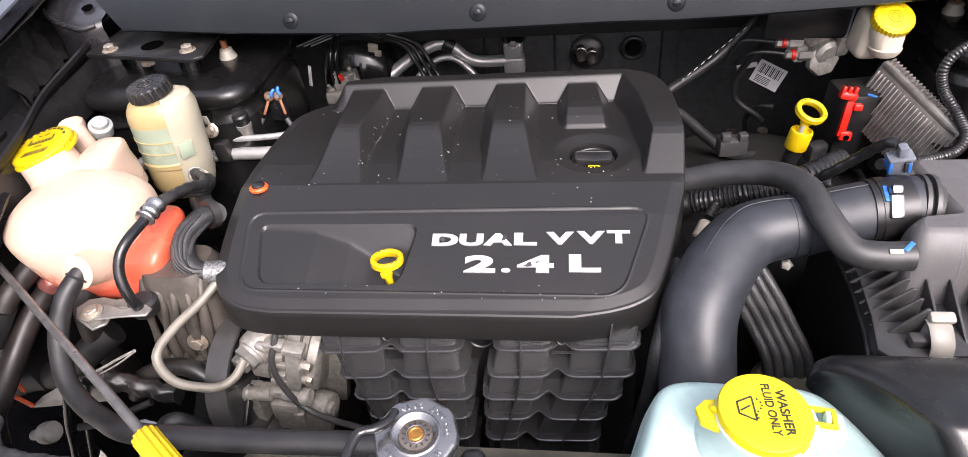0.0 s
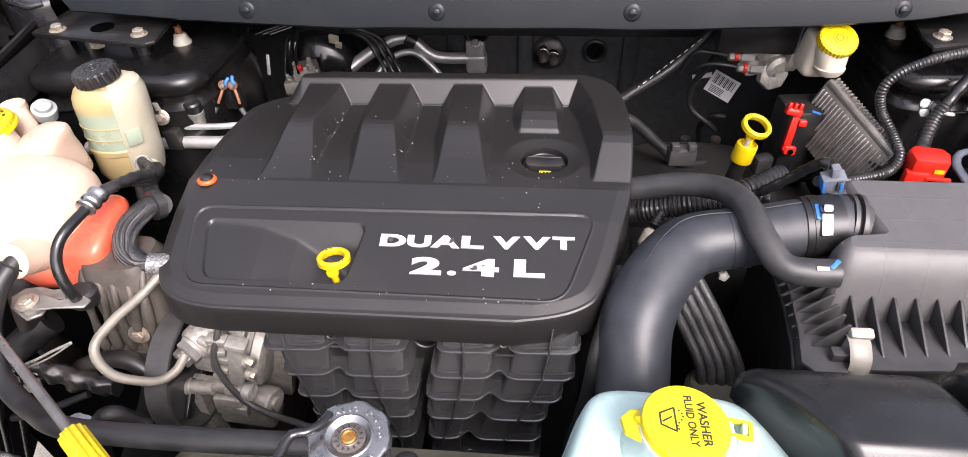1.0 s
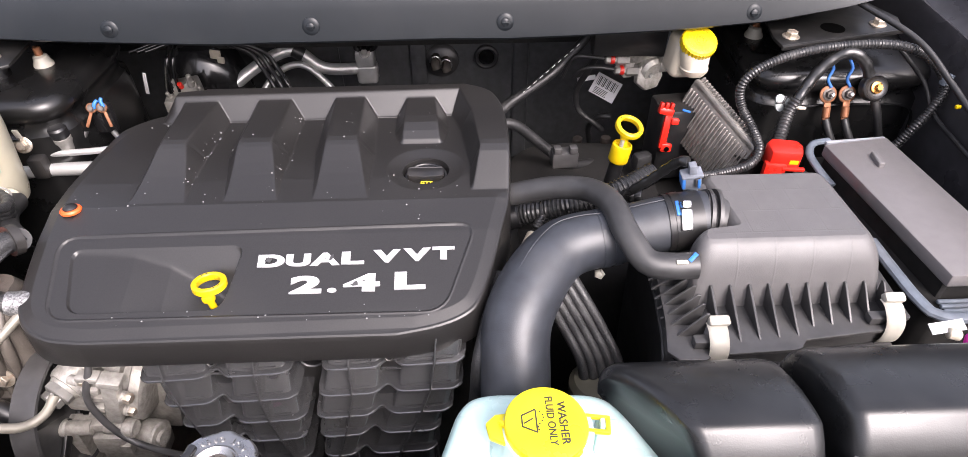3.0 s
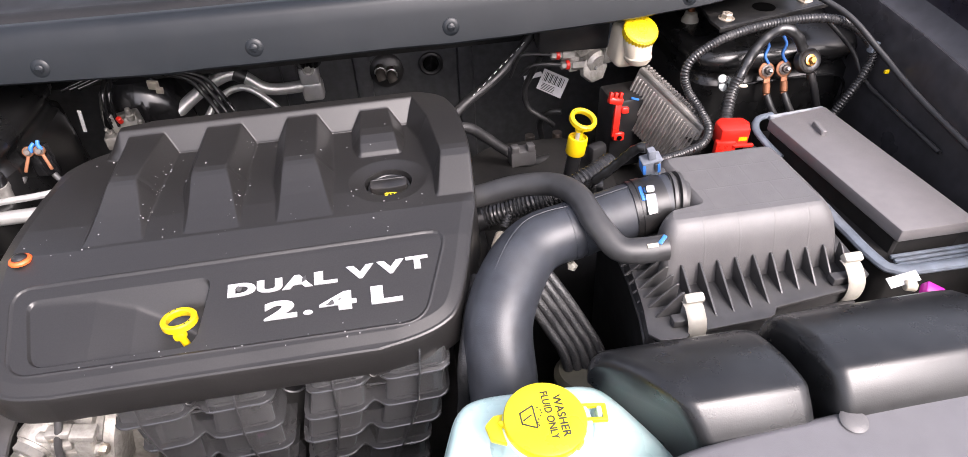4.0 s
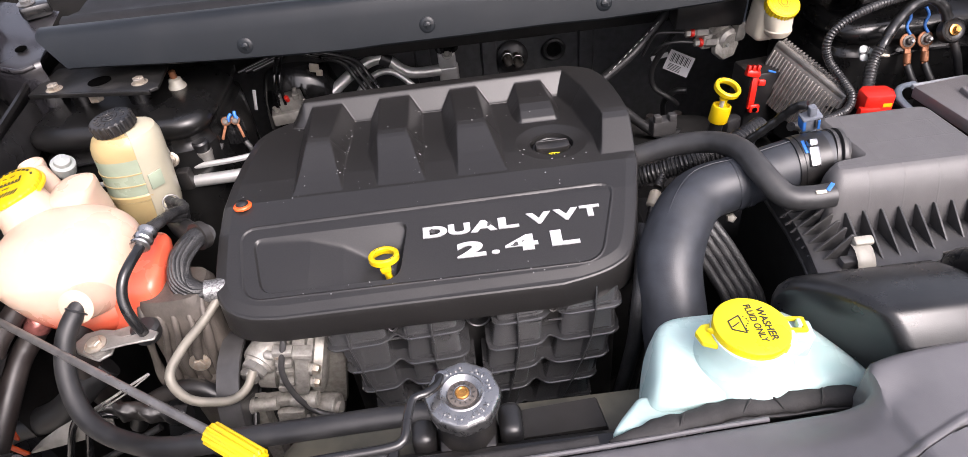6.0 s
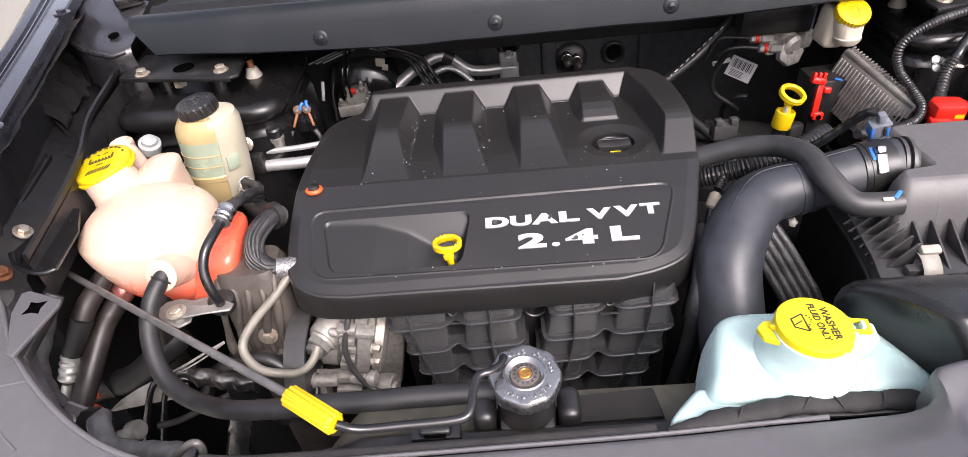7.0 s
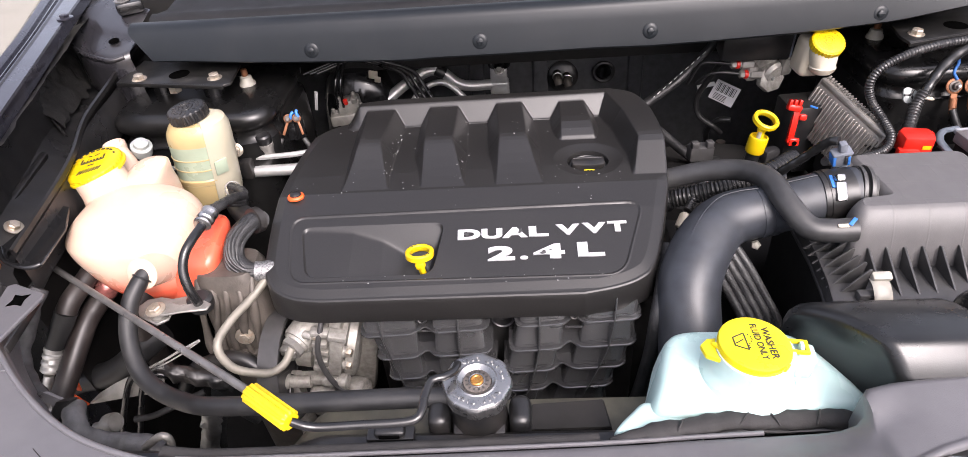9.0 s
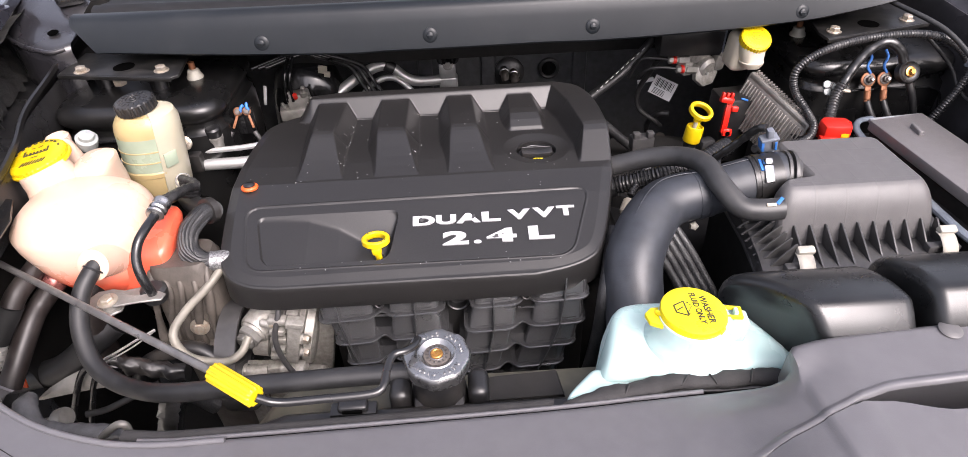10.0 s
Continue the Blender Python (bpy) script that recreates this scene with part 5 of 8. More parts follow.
def steering_bottle():
    t = thing("power_steering_reservoir", (-0.545, 0.705, 0.90), "ivory power steering reservoir with a black knurled cap", "fluid reservoir")
    cx, cy = -0.559, 0.722
    low = [(0.870, 0.030, 0.028), (0.880, 0.040, 0.036), (0.895, 0.0455, 0.042), (0.928, 0.0465, 0.043), (0.930, 0.0485, 0.045), (0.937, 0.0490, 0.0455), (0.939, 0.0470, 0.0435)]
    part("lower_body", loft([oval(cx, cy, a * 0.92, b * 0.92, z, 2.3, 40) for z, a, b in low]), IVORY, t)
    w = [(0.939, 0.0470, 0.0435), (0.968, 0.0478, 0.0443), (0.996, 0.0485, 0.045)]
    part("fluid_window", loft([oval(cx, cy, a * 0.92, b * 0.92, z, 2.3, 40) for z, a, b in w]), GREENFLUID, t, "greenish fluid showing through the wall")
    w = [(0.996, 0.0485, 0.045), (1.002, 0.0485, 0.045), (1.012, 0.047, 0.044), (1.021, 0.042, 0.040), (1.026, 0.036, 0.034)]
    part("body", loft([oval(cx, cy, a * 0.92, b * 0.92, z, 2.3, 40) for z, a, b in w]), IVORY, t)
    # flat outer strap that wraps the right-hand side
    rings = []
    for z, g in ((0.885, 0.0), (0.90, 0.003), (0.99, 0.004), (1.012, 0.003), (1.024, -0.002), (1.029, -0.012)):
        row = []
        for a in np.linspace(-1.05, 1.0, 17):
            row.append((cx + (0.0438 + g) * math.cos(a) + 0.002, cy + (0.0385 + g) * math.sin(a), z))
        rings.append(row + [(cx + 0.015, cy + 0.02, z), (cx + 0.010, cy - 0.02, z)])
    part("strap", loft(rings), PALE, t, "pale plastic outer shield")
    part("window", rbox(0.020, 0.003, 0.024, axes((cx + 0.0385, cy - 0.0300, 0.958), (0.75, -0.66, 0.0), (0.66, 0.75, 0)) @ pose(0, 0, 0, 90, 0, 0), 0.001), GREENFLUID, t)
    for z, e in ((0.956, 0.0), (0.974, 0.0004)):
        part("moulded_line", loft([oval(cx, cy, 0.0441 + e + g, 0.0409 + e + g, z + h, 2.3, 40) for g, h in ((-0.002, -0.0012), (0.0006, -0.0008), (0.0006, 0.0008), (-0.002, 0.0012))]), IVORY, t)
    part("clip_boss", lathe([(0.013, -0.004), (0.013, 0.003), (0.010, 0.005), (0.004, 0.005)], axes((cx + 0.036, cy - 0.034, 0.912), (0.7, -0.7, 0.2)), 24), PALE, t)
    m = axes((-0.562, 0.720, 1.022), (-0.10, -0.05, 1)) @ Matrix.Diagonal((0.84, 0.84, 0.84, 1))
    part("neck", cyl(0.030, -0.015, 0.012, m), IVORY, t)
    c = part("cap", knurled_cap(0.0325, 0.020, m @ pose(0, 0, 0.008), 144, 22, 0.07, 0.001), PLASTIC, t, "black ribbed screw cap")
    part("cap_ring", ring(0.0125, 0.0012, m @ pose(0, 0, 0.0292), 36, 8), PLASTIC, c)
    part("cap_ring", ring(0.0055, 0.0010, m @ pose(0, 0, 0.0294), 28, 8), PLASTIC, c)
    for k in range(16):
        q = 2 * math.pi * k / 16
        part("cap_block", rbox(0.0075, 0.0035, 0.0016, m @ pose(0.0215 * math.cos(q), 0.0215 * math.sin(q), 0.0290, 0, 0, math.degrees(q)), 0.0005), PLASTIC, c)
    # the bottle leans outwards at its foot
    for ob in t.children:
        if ob.name.split(".")[0] not in ("cap", "neck", "clip_boss"):
            ob.data.transform(Matrix(((1, 0, 0.12, -0.12 * 1.024), (0, 1, 0, 0), (0, 0, 1, 0), (0, 0, 0, 1))))
    return t


steering_bottle()


def washer_bottle():
    t = thing("washer_reservoir", (0.135, 0.28, 0.80), "pale aqua washer fluid bottle with a yellow flip cap", "washer bottle")
    low = [(0.030, 0.240), (0.062, 0.332), (0.090, 0.344), (0.200, 0.341), (0.238, 0.322), (0.290, 0.308), (0.296, 0.252), (0.276, 0.234)]
    high = [(0.042, 0.240), (0.068, 0.326), (0.088, 0.336), (0.190, 0.334), (0.208, 0.316), (0.226, 0.280), (0.240, 0.246), (0.226, 0.236)]
    rings = []
    for z, f, d in ((0.42, 0.0, 0.02), (0.86, 0.0, 0.0), (0.895, 0.0, 0.0), (0.910, 0.10, 0.0), (0.922, 0.32, 0.0), (0.932, 0.58, 0.0), (0.941, 0.82, 0.0), (0.947, 0.96, 0.0015), (0.9515, 1.0, 0.005), (0.9540, 1.0, 0.011), (0.9550, 1.0, 0.020)):
        poly = [(a[0] + (b[0] - a[0]) * f, a[1] + (b[1] - a[1]) * f) for a, b in zip(low, high)]
        mx, my = 0.140, 0.286
        poly = [(x - d * (x - mx) / 0.10, y - d * (y - my) / 0.05) for x, y in poly]
        rings.append([(x, y, z + 0.02 * (y - my) - 0.03 * (x - mx)) for x, y in rounded(poly, 0.020)])
    part("body", loft(rings), AQUA, t)
    part("foot", prism([(0.003, 0.226), (0.012, 0.238), (0.036, 0.262), (0.085, 0.256), (0.090, 0.224)], 0.870, 0.938, Matrix(), 0.012, 4), AQUA, t)
    ax = axes((0.135, 0.277, 0.950), (0.05, -0.02, 1))
    part("neck", lathe([(0.047, -0.006), (0.044, 0.004), (0.0385, 0.012), (0.0365, 0.018), (0.0355, 0.038)], ax, 48), AQUA, t)
    for x, y, z in ((0.205, 0.268, 0.9495), (0.200, 0.300, 0.950)):
        part("boss", lathe([(0.010, -0.002), (0.0085, 0.0012), (0.004, 0.002)], pose(x, y, z), 18), AQUA, t)
    m = axes((0.135, 0.277, 0.990), (0.05, -0.02, 1), (1, -0.12, 0)) @ Matrix.Diagonal((0.85, 0.85, 0.85, 1))
    c = part("cap", lathe([(0.036, -0.009), (0.0375, -0.008), (0.0385, 0.004), (0.0375, 0.0062), (0.0355, 0.0072), (0.02, 0.0078)], m, 96), LEMON, t, "bright yellow flip cap with black print")
    part("tab", prism([(-0.030, 0.014), (-0.047, 0.010), (-0.055, 0.0), (-0.050, -0.014), (-0.030, -0.020)], -0.011, -0.004, m, 0.0018, 2), LEMON, c)
    part("tab_web", prism([(-0.030, 0.004), (-0.044, 0.0), (-0.030, -0.012)], -0.004, 0.002, m, 0.0015, 2), LEMON, c)
    for a in (-40, 40, 95):
        part("grip_lug", rbox(0.010, 0.004, 0.008, m @ pose(0.0375 * math.cos(radians(a)), 0.0375 * math.sin(radians(a)), -0.001, 0, 0, a + 90), 0.0012), LEMON, c)
    loop = m @ pose(0.047, 0.010, -0.004)
    part("hinge", join(rbox(0.022, 0.0042, 0.005, loop @ pose(0, 0.0075, 0), 0.0016), rbox(0.022, 0.0042, 0.005, loop @ pose(0, -0.0075, 0), 0.0016), rbox(0.0045, 0.019, 0.005, loop @ pose(0.0105, 0, 0), 0.0016)), LEMON, c, "yellow hinge strap")
    part("hinge_post", join(rbox(0.022, 0.024, 0.034, m @ pose(0.058, 0.010, -0.026), 0.004, 3), rbox(0.005, 0.010, 0.012, m @ pose(0.052, 0.010, -0.005), 0.002)), AQUA, t)
    z = 0.0083
    words("print", "WASHER", 0.0108, 0.0003, m @ pose(0.0145, 0.001, z, 0, 0, -82), INK, c, bold=0.0001, wide=1.0)
    words("print", "FLUID ONLY", 0.0100, 0.0003, m @ pose(0.0035, 0.002, z, 0, 0, -82), INK, c, bold=0.0001, wide=0.88)
    # windscreen symbol with dotted spray
    s = m @ pose(-0.0165, -0.001, z, 0, 0, -82)
    bars(c, s, [(0, 0.007, 0.022, 0.0013, 0), (0, -0.006, 0.012, 0.0013, 0), (-0.0085, 0.0005, 0.0145, 0.0013, -65), (0.0085, 0.0005, 0.0145, 0.0013, 65), (0, 0, 0.0012, 0.010, 30)]
         + [(-0.009 + 0.003 * k, 0.011 + 0.003 * math.sin(k * 0.9), 0.0016, 0.0012, 30) for k in range(7)], INK, 0, 0.0005)
    return t


washer_bottle()


def brake_bottle():
    t = thing("brake_reservoir", (0.385, 0.86, 0.95), "white brake fluid reservoir with a yellow cap", "brake reservoir")
    part("body", loft([oval(0.4135 - 0.12 * (z - 1.0), 0.862, a * 0.94, b * 0.94, z + 0.014, 2.4, 32) for z, a, b in ((0.966, 0.016, 0.017), (0.972, 0.021, 0.021), (0.977, 0.0225, 0.0225), (0.979, 0.0212, 0.0212), (1.000, 0.0235, 0.023), (1.010, 0.022, 0.021))]), WHITE, t)
    m = axes((0.4145, 0.868, 1.0165), (0.10, -0.62, 1)) @ Matrix.Diagonal((0.92, 0.92, 0.62, 1))
    part("neck", cyl(0.022, -0.012, 0.018, m), WHITE, t)
    part("column", rbox(0.040, 0.046, 0.064, pose(0.404, 0.886, 1.000, 4, 4, 8), 0.012, 4), WHITE, t)
    c = part("cap", knurled_cap(0.0275, 0.020, m @ pose(0, 0, 0.012), 120, 30, 0.04, 0.002), YELLOW, t, "yellow ribbed screw cap")
    part("cap_mark", ring(0.0105, 0.0008, m @ pose(0, 0, 0.0342), 6, 6), CAPPRINT, c, "dark moulded mark")
    for k in range(22):
        q = 2 * math.pi * k / 22
        part("cap_mark", rbox(0.0030, 0.0016, 0.0008, m @ pose(0.0185 * math.cos(q), 0.0185 * math.sin(q), 0.0335, 0, 0, math.degrees(q) + 90), 0), CAPPRINT, c, "dark moulded mark")
    part("cap_mark", ring(0.0055, 0.0008, m @ pose(0, 0, 0.0345), 24, 6), CAPPRINT, c, "dark moulded mark")
    part("cap_rim", ring(0.0255, 0.0012, m @ pose(0, 0, 0.0322), 40, 6), YELLOW, c)
    return t


brake_bottle()


# ---- radiator cap and filler neck ----
def radiator_cap():
    neck = thing("radiator_filler_neck", (-0.120, 0.262, 0.86), "black plastic radiator filler neck with a stamped steel cap", "filler neck")
    m = axes((-0.120, 0.262, 0.960), (0.02, -0.03, 1))
    part("tube", lathe([(0.034, -0.10), (0.030, -0.06), (0.026, -0.03), (0.028, -0.004), (0.030, 0.000)], m, 36), PLASTIC, neck)
    for dx in (-0.040, 0.040):
        part("lug", rbox(0.022, 0.036, 0.084, m @ pose(dx, -0.002, -0.070), 0.0095, 4), PLASTIC, neck)
    part("web", rbox(0.052, 0.02, 0.05, m @ pose(0, -0.014, -0.065), 0.004), PLASTIC, neck)
    part("web_frame", rbox(0.040, 0.004, 0.030, m @ pose(0, -0.025, -0.066), 0.0015), DUSTY, neck)
    part("web_recess", rbox(0.032, 0.004, 0.022, m @ pose(0, -0.0262, -0.066), 0.001), HOLE, neck)
    w = lambda a, i: 1 + (0.020 * math.tanh(2.5 * math.cos(8 * a + 0.6)) if i < 5 else 0)
    cap = part("cap", lathe([(0.027, -0.006), (0.031, -0.006), (0.0330, 0.006), (0.0324, 0.0100), (0.0312, 0.0116), (0.0290, 0.0122), (0.0195, 0.0126), (0.0188, 0.0134), (0.0180, 0.0136), (0.0172, 0.0130), (0.0140, 0.0098), (0.0132, 0.0094), (0.004, 0.0094)], m, 96, w), CHROME, neck, "stamped steel radiator pressure cap")
    part("inner_ring", ring(0.0074, 0.0007, m @ pose(0, 0, 0.0114), 40, 8), CHROME, cap)
    part("disc", lathe([(0.0132, 0.009), (0.0130, 0.0106), (0.0118, 0.0110), (0.0078, 0.0110), (0.0072, 0.0114), (0.0066, 0.0114)], m, 36), IRON, cap, "tarnished inner disc")
    for k in range(14):
        q = 2 * math.pi * k / 14
        part("print", rbox(0.0022, 0.0014, 0.0003, m @ pose(0.0100 * math.cos(q), 0.0100 * math.sin(q), 0.0112, 0, 0, math.degrees(q)), 0), INK, cap, "dark stamped mark")
    part("rivet", lathe([(0.0062, 0.010), (0.0062, 0.0124), (0.0054, 0.0134), (0.0042, 0.0134), (0.0036, 0.0128), (0.0016, 0.0128)], m, 28), BRASS, cap, "copper coloured rivet")
    # raised lettering round the rim
    for text, mid, way in (("DO NOT OPEN", 66, 1), ("KEEP TIGHT", -90, -1)):
        k = len(text)
        for i, ch in enumerate(text):
            if ch == " ":
                continue
            deg = mid + way * (i - (k - 1) / 2) * 11.8
            a = radians(deg)
            words("lettering", ch, 0.0060, 0.0008, m @ pose(0.0246 * math.cos(a), 0.0246 * math.sin(a), 0.0128, 0, 0, deg + 90 * way), CHROME, cap, bold=0.0001, wide=1.0)
    return cap


radiator_cap()


# ---- air intake: tube, air box, ducts ----
def intake_tube():
    t = thing("intake_tube", (0.14, 0.42, 0.75), "large smooth black rubber air intake tube", "intake tube")
    line = [(0.345, 0.552, 0.960), (0.329, 0.553, 0.959), (0.290, 0.552, 0.951), (0.250, 0.549, 0.942), (0.181, 0.534, 0.932), (0.132, 0.467, 0.906), (0.125, 0.414, 0.855), (0.127, 0.392, 0.813), (0.129, 0.370, 0.751), (0.13, 0.36, 0.68)]
    girth = lambda s: 0.0322 + 0.0054 * float(smooth01((s - 0.12) / 0.35))
    part("hose", tube(line, girth, 44, 0.004), TUBE, t)
    L = spline(line, 0.004)
    for s in (0.20, 0.225):
        i = int(s * len(L))
        part("ridge", tube([L[i], L[i + 1], L[i + 2]], girth(s) + 0.0010, 44, 0.002), TUBE, t)
    # mould seam along the top of the bend
    part("seam", tube([p + Vector((-0.010, 0.004, girth(k / 12) * 0.975)) for k, p in enumerate(L[8:int(0.62 * len(L)):int(0.054 * len(L))])], 0.0007, 6), TUBE, t)
    part("nub", lathe([(0.004, -0.001), (0.0035, 0.001), (0.0015, 0.0016)], axes((0.150, 0.488, 0.9435), (-0.45, -0.2, 0.85)), 12), PALE, t, "pale chalk mark")
    part("cuff", tube([(0.302, 0.5525, 0.9545), (0.340, 0.5525, 0.9595)], 0.0334, 40, 0.004), PLASTIC, t)
    c = part("clamp", tube([(0.309, 0.5525, 0.9555), (0.319, 0.5525, 0.957)], 0.0342, 40, 0.004), PLASTIC, t, "black spring band clamp")
    m = axes((0.316, 0.5290, 0.9790), (0.08, -0.70, 0.70))
    part("screw", rbox(0.013, 0.024, 0.008, m, 0.002), STEEL, c, "bright clamp screw housing")
    part("screw_head", rbox(0.011, 0.009, 0.011, m @ pose(0, 0.017, 0), 0.0025), STEEL, c, "bright clamp screw head")
    return t


intake_tube()


def air_box():
    t = thing("air_filter_box", (0.42, 0.52, 0.41), "dusty black plastic air filter box with ribbed flange", "air filter box")

    def level(z, d, r):
        """The lid's rounded outline, notched round the snorkel and drawn in by d."""
        f = 0.462 + 0.30 * (z - 0.912)
        right = 0.524 - 0.16 * (z - 0.912)
        left = 0.312 + 0.05 * (z - 0.912)
        corners = [(left + d, f + d), (right - d, f + d), (right - 0.006 - d, 0.618 - d), (0.350 + d, 0.618 - d), (0.362 + d, 0.519 - 0.2 * d), (left + 0.006 + d, 0.514 - 0.2 * d)]
        room = 0.514 - 0.2 * d - f - d
        out = []
        for i, (x, y) in enumerate(corners):
            a, b, c = Vector(corners[i - 1]), Vector(corners[(i + 1) % 6]), Vector((x, y))
            rr = min(r, 0.6 * room) if i == 0 else r if i < 4 else 0.009 if i == 4 else min(0.009, 0.35 * room)
            p, q = c + (a - c).normalized() * rr, c + (b - c).normalized() * rr
            for k in range(7):
                s = k / 6
                v = p * (1 - s) ** 2 + c * 2 * s * (1 - s) + q * s * s
                out.append((v.x, v.y, z))
        return out
    part("lid", loft([level(z, d, r) for z, d, r in ((0.905, 0, 0.014), (0.93, 0, 0.016), (0.950, 0.0, 0.018), (0.960, 0.0006, 0.018), (0.967, 0.0022, 0.018), (0.9728, 0.0044, 0.017), (0.9770, 0.0070, 0.015), (0.9797, 0.0098, 0.012), (0.9810, 0.0125, 0.009))], cap=False), LID, t, angle=40)
    part("lid_top", loft([level(0.9790, 0.0125, 0.009), level(0.9810, 0.0125, 0.009)]), LID, t)
    outline = [(0.276, 0.405), (0.286, 0.394), (0.312, 0.392), (0.320, 0.398), (0.408, 0.402), (0.414, 0.404), (0.422, 0.414), (0.516, 0.424), (0.545, 0.440), (0.550, 0.64), (0.294, 0.64), (0.290, 0.50), (0.284, 0.445)]
    part("flange", prism(outline, 0.907, 0.912, Matrix(), 0.0015, 2), DUSTY, t)
    part("groove", prism([(x + 0.004 * (0.4 - x) * 4, y + 0.004) for x, y in outline], 0.888, 0.907, Matrix(), 0.0005, 1), DUSTY, t)
    part("lower_flange", prism([(x, y + 0.001) for x, y in outline], 0.882, 0.888, Matrix(), 0.0015, 1), DUSTY, t)
    # base in the shade colour, so the gap under the flange reads dark
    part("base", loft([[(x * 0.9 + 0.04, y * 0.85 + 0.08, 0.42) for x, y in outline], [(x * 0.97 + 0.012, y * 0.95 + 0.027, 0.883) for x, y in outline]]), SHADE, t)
    part("corner_post", lathe([(0.012, 0.86), (0.015, 0.875), (0.015, 0.895), (0.012, 0.904)], pose(0.292, 0.408, 0), 24), PLASTIC, t)
    part("snorkel", tube([(0.375, 0.553, 0.950), (0.36, 0.555, 0.954), (0.338, 0.559, 0.961)], lambda s: 0.0285 + 0.002 * s, 36, 0.004), DUSTY, t)
    for a in (0.347, 0.356):
        part("collar", tube([(a, 0.5555, 0.9585), (a + 0.004, 0.555, 0.9583)], 0.0335, 36, 0.003), DUSTY, t)
    side = Matrix(((0, 0, 1, 0), (1, 0, 0, 0), (0, 1, 0, 0), (0, 0, 0, 1)))
    for k in range(10):
        x = 0.334 + 0.0206 * k
        f = 0.410 + (x - 0.33) * 0.09 + (0.010 if x > 0.42 else 0.0)
        part("rib", prism([(f, 0.911), (0.468, 0.911), (0.4705, 0.938), (0.4665, 0.9385)], -0.0013, 0.0013, Matrix.Translation((x, 0, 0)) @ side, 0.0004, 1), DUSTY, t)
    for k in range(7):
        y = 0.425 + 0.0145 * k
        part("rib", prism([(0.282 + 0.004 * (k == 0), 0.905), (0.318, 0.905), (0.3185, 0.944 - 0.0015 * k), (0.3150, 0.9445 - 0.0015 * k)], -0.0013, 0.0013, Matrix.Translation((0, y, 0)) @ pose(0, 0, 0, 90, 0, 0), 0.0004, 1), DUSTY, t)
    part("lip", rbox(0.10, 0.006, 0.006, pose(0.366, 0.3975, 0.8905, 0, 0, 3), 0.0015), DUSTY, t)
    part("lip", rbox(0.10, 0.006, 0.006, pose(0.472, 0.4160, 0.8905, 0, 0, 6), 0.0015), DUSTY, t)
    for x, y in ((0.326, 0.404), (0.517, 0.428)):
        c = part("clip", tube([(x, y + 0.020, 0.932), (x, y + 0.010, 0.932), (x, y - 0.004, 0.920), (x, y - 0.006, 0.900), (x, y + 0.002, 0.882)], 0.010, 12, 0.004, 0.2), BEIGE, t, "beige spring clip")
        part("clip_tab", rbox(0.022, 0.011, 0.010, pose(x + 0.002, y + 0.018, 0.936, 25, 0, 0), 0.003), BEIGE, c)
        part("clip_foot", rbox(0.026, 0.012, 0.010, pose(x - 0.010, y + 0.008, 0.917), 0.002), DUSTY, c)
    return t


air_box()


def duct(x0, x1, shear, dy, dz, label):
    """A duct with a rounded back, a crease along the crest and a plain sloping front."""
    t = thing("intake_duct", ((x0 + x1) / 2, 0.30 + dy, 0.80), label, "air duct", "air ducts")
    line = [(0.352, 0.930), (0.3535, 0.948), (0.351, 0.963), (0.345, 0.976), (0.336, 0.986), (0.324, 0.9935), (0.310, 1.0005), (0.295, 1.0065), (0.280, 1.0105), (0.267, 1.0130), (0.260, 1.0136), (0.2565, 1.0128),
            (0.253, 1.0098), (0.247, 1.0045), (0.234, 0.9900), (0.228, 0.972), (0.230, 0.950), (0.245, 0.940), (0.30, 0.930)]
    rings = []
    for x, g in ((0.0, 0.0150), (0.0004, 0.0100), (0.0022, 0.0055), (0.0050, 0.0024), (0.0090, 0.0006), (0.0130, 0.0)):
        rings.append((x0 + x, g, shear))
    for x, g in ((0.012, 0.0), (0.006, 0.0008), (0.002, 0.003), (0.0, 0.008)):
        rings.append((x1 - x, g, 0.0))
    rings = [[(x - k * (y - 0.30), 0.295 + (y - 0.295) * (1 - g / 0.058) + dy, 0.965 + (z - 0.965) * (1 - g / 0.045) + dz) for y, z in line] for x, g, k in rings]
    part("shell", loft(rings), DUCT, t, angle=34)
    part("bracket", rbox(0.05, 0.03, 0.15, pose((x0 + x1) / 2, 0.325 + dy, 0.865), 0.004), SHADE, t)
    return t


duct(0.214, 0.338, 0.44, 0.0, 0.0, "satin black rounded plastic air duct")
duct(0.353, 0.53, 0.0, 0.002, 0.010, "satin black rounded plastic air duct beside the air box")


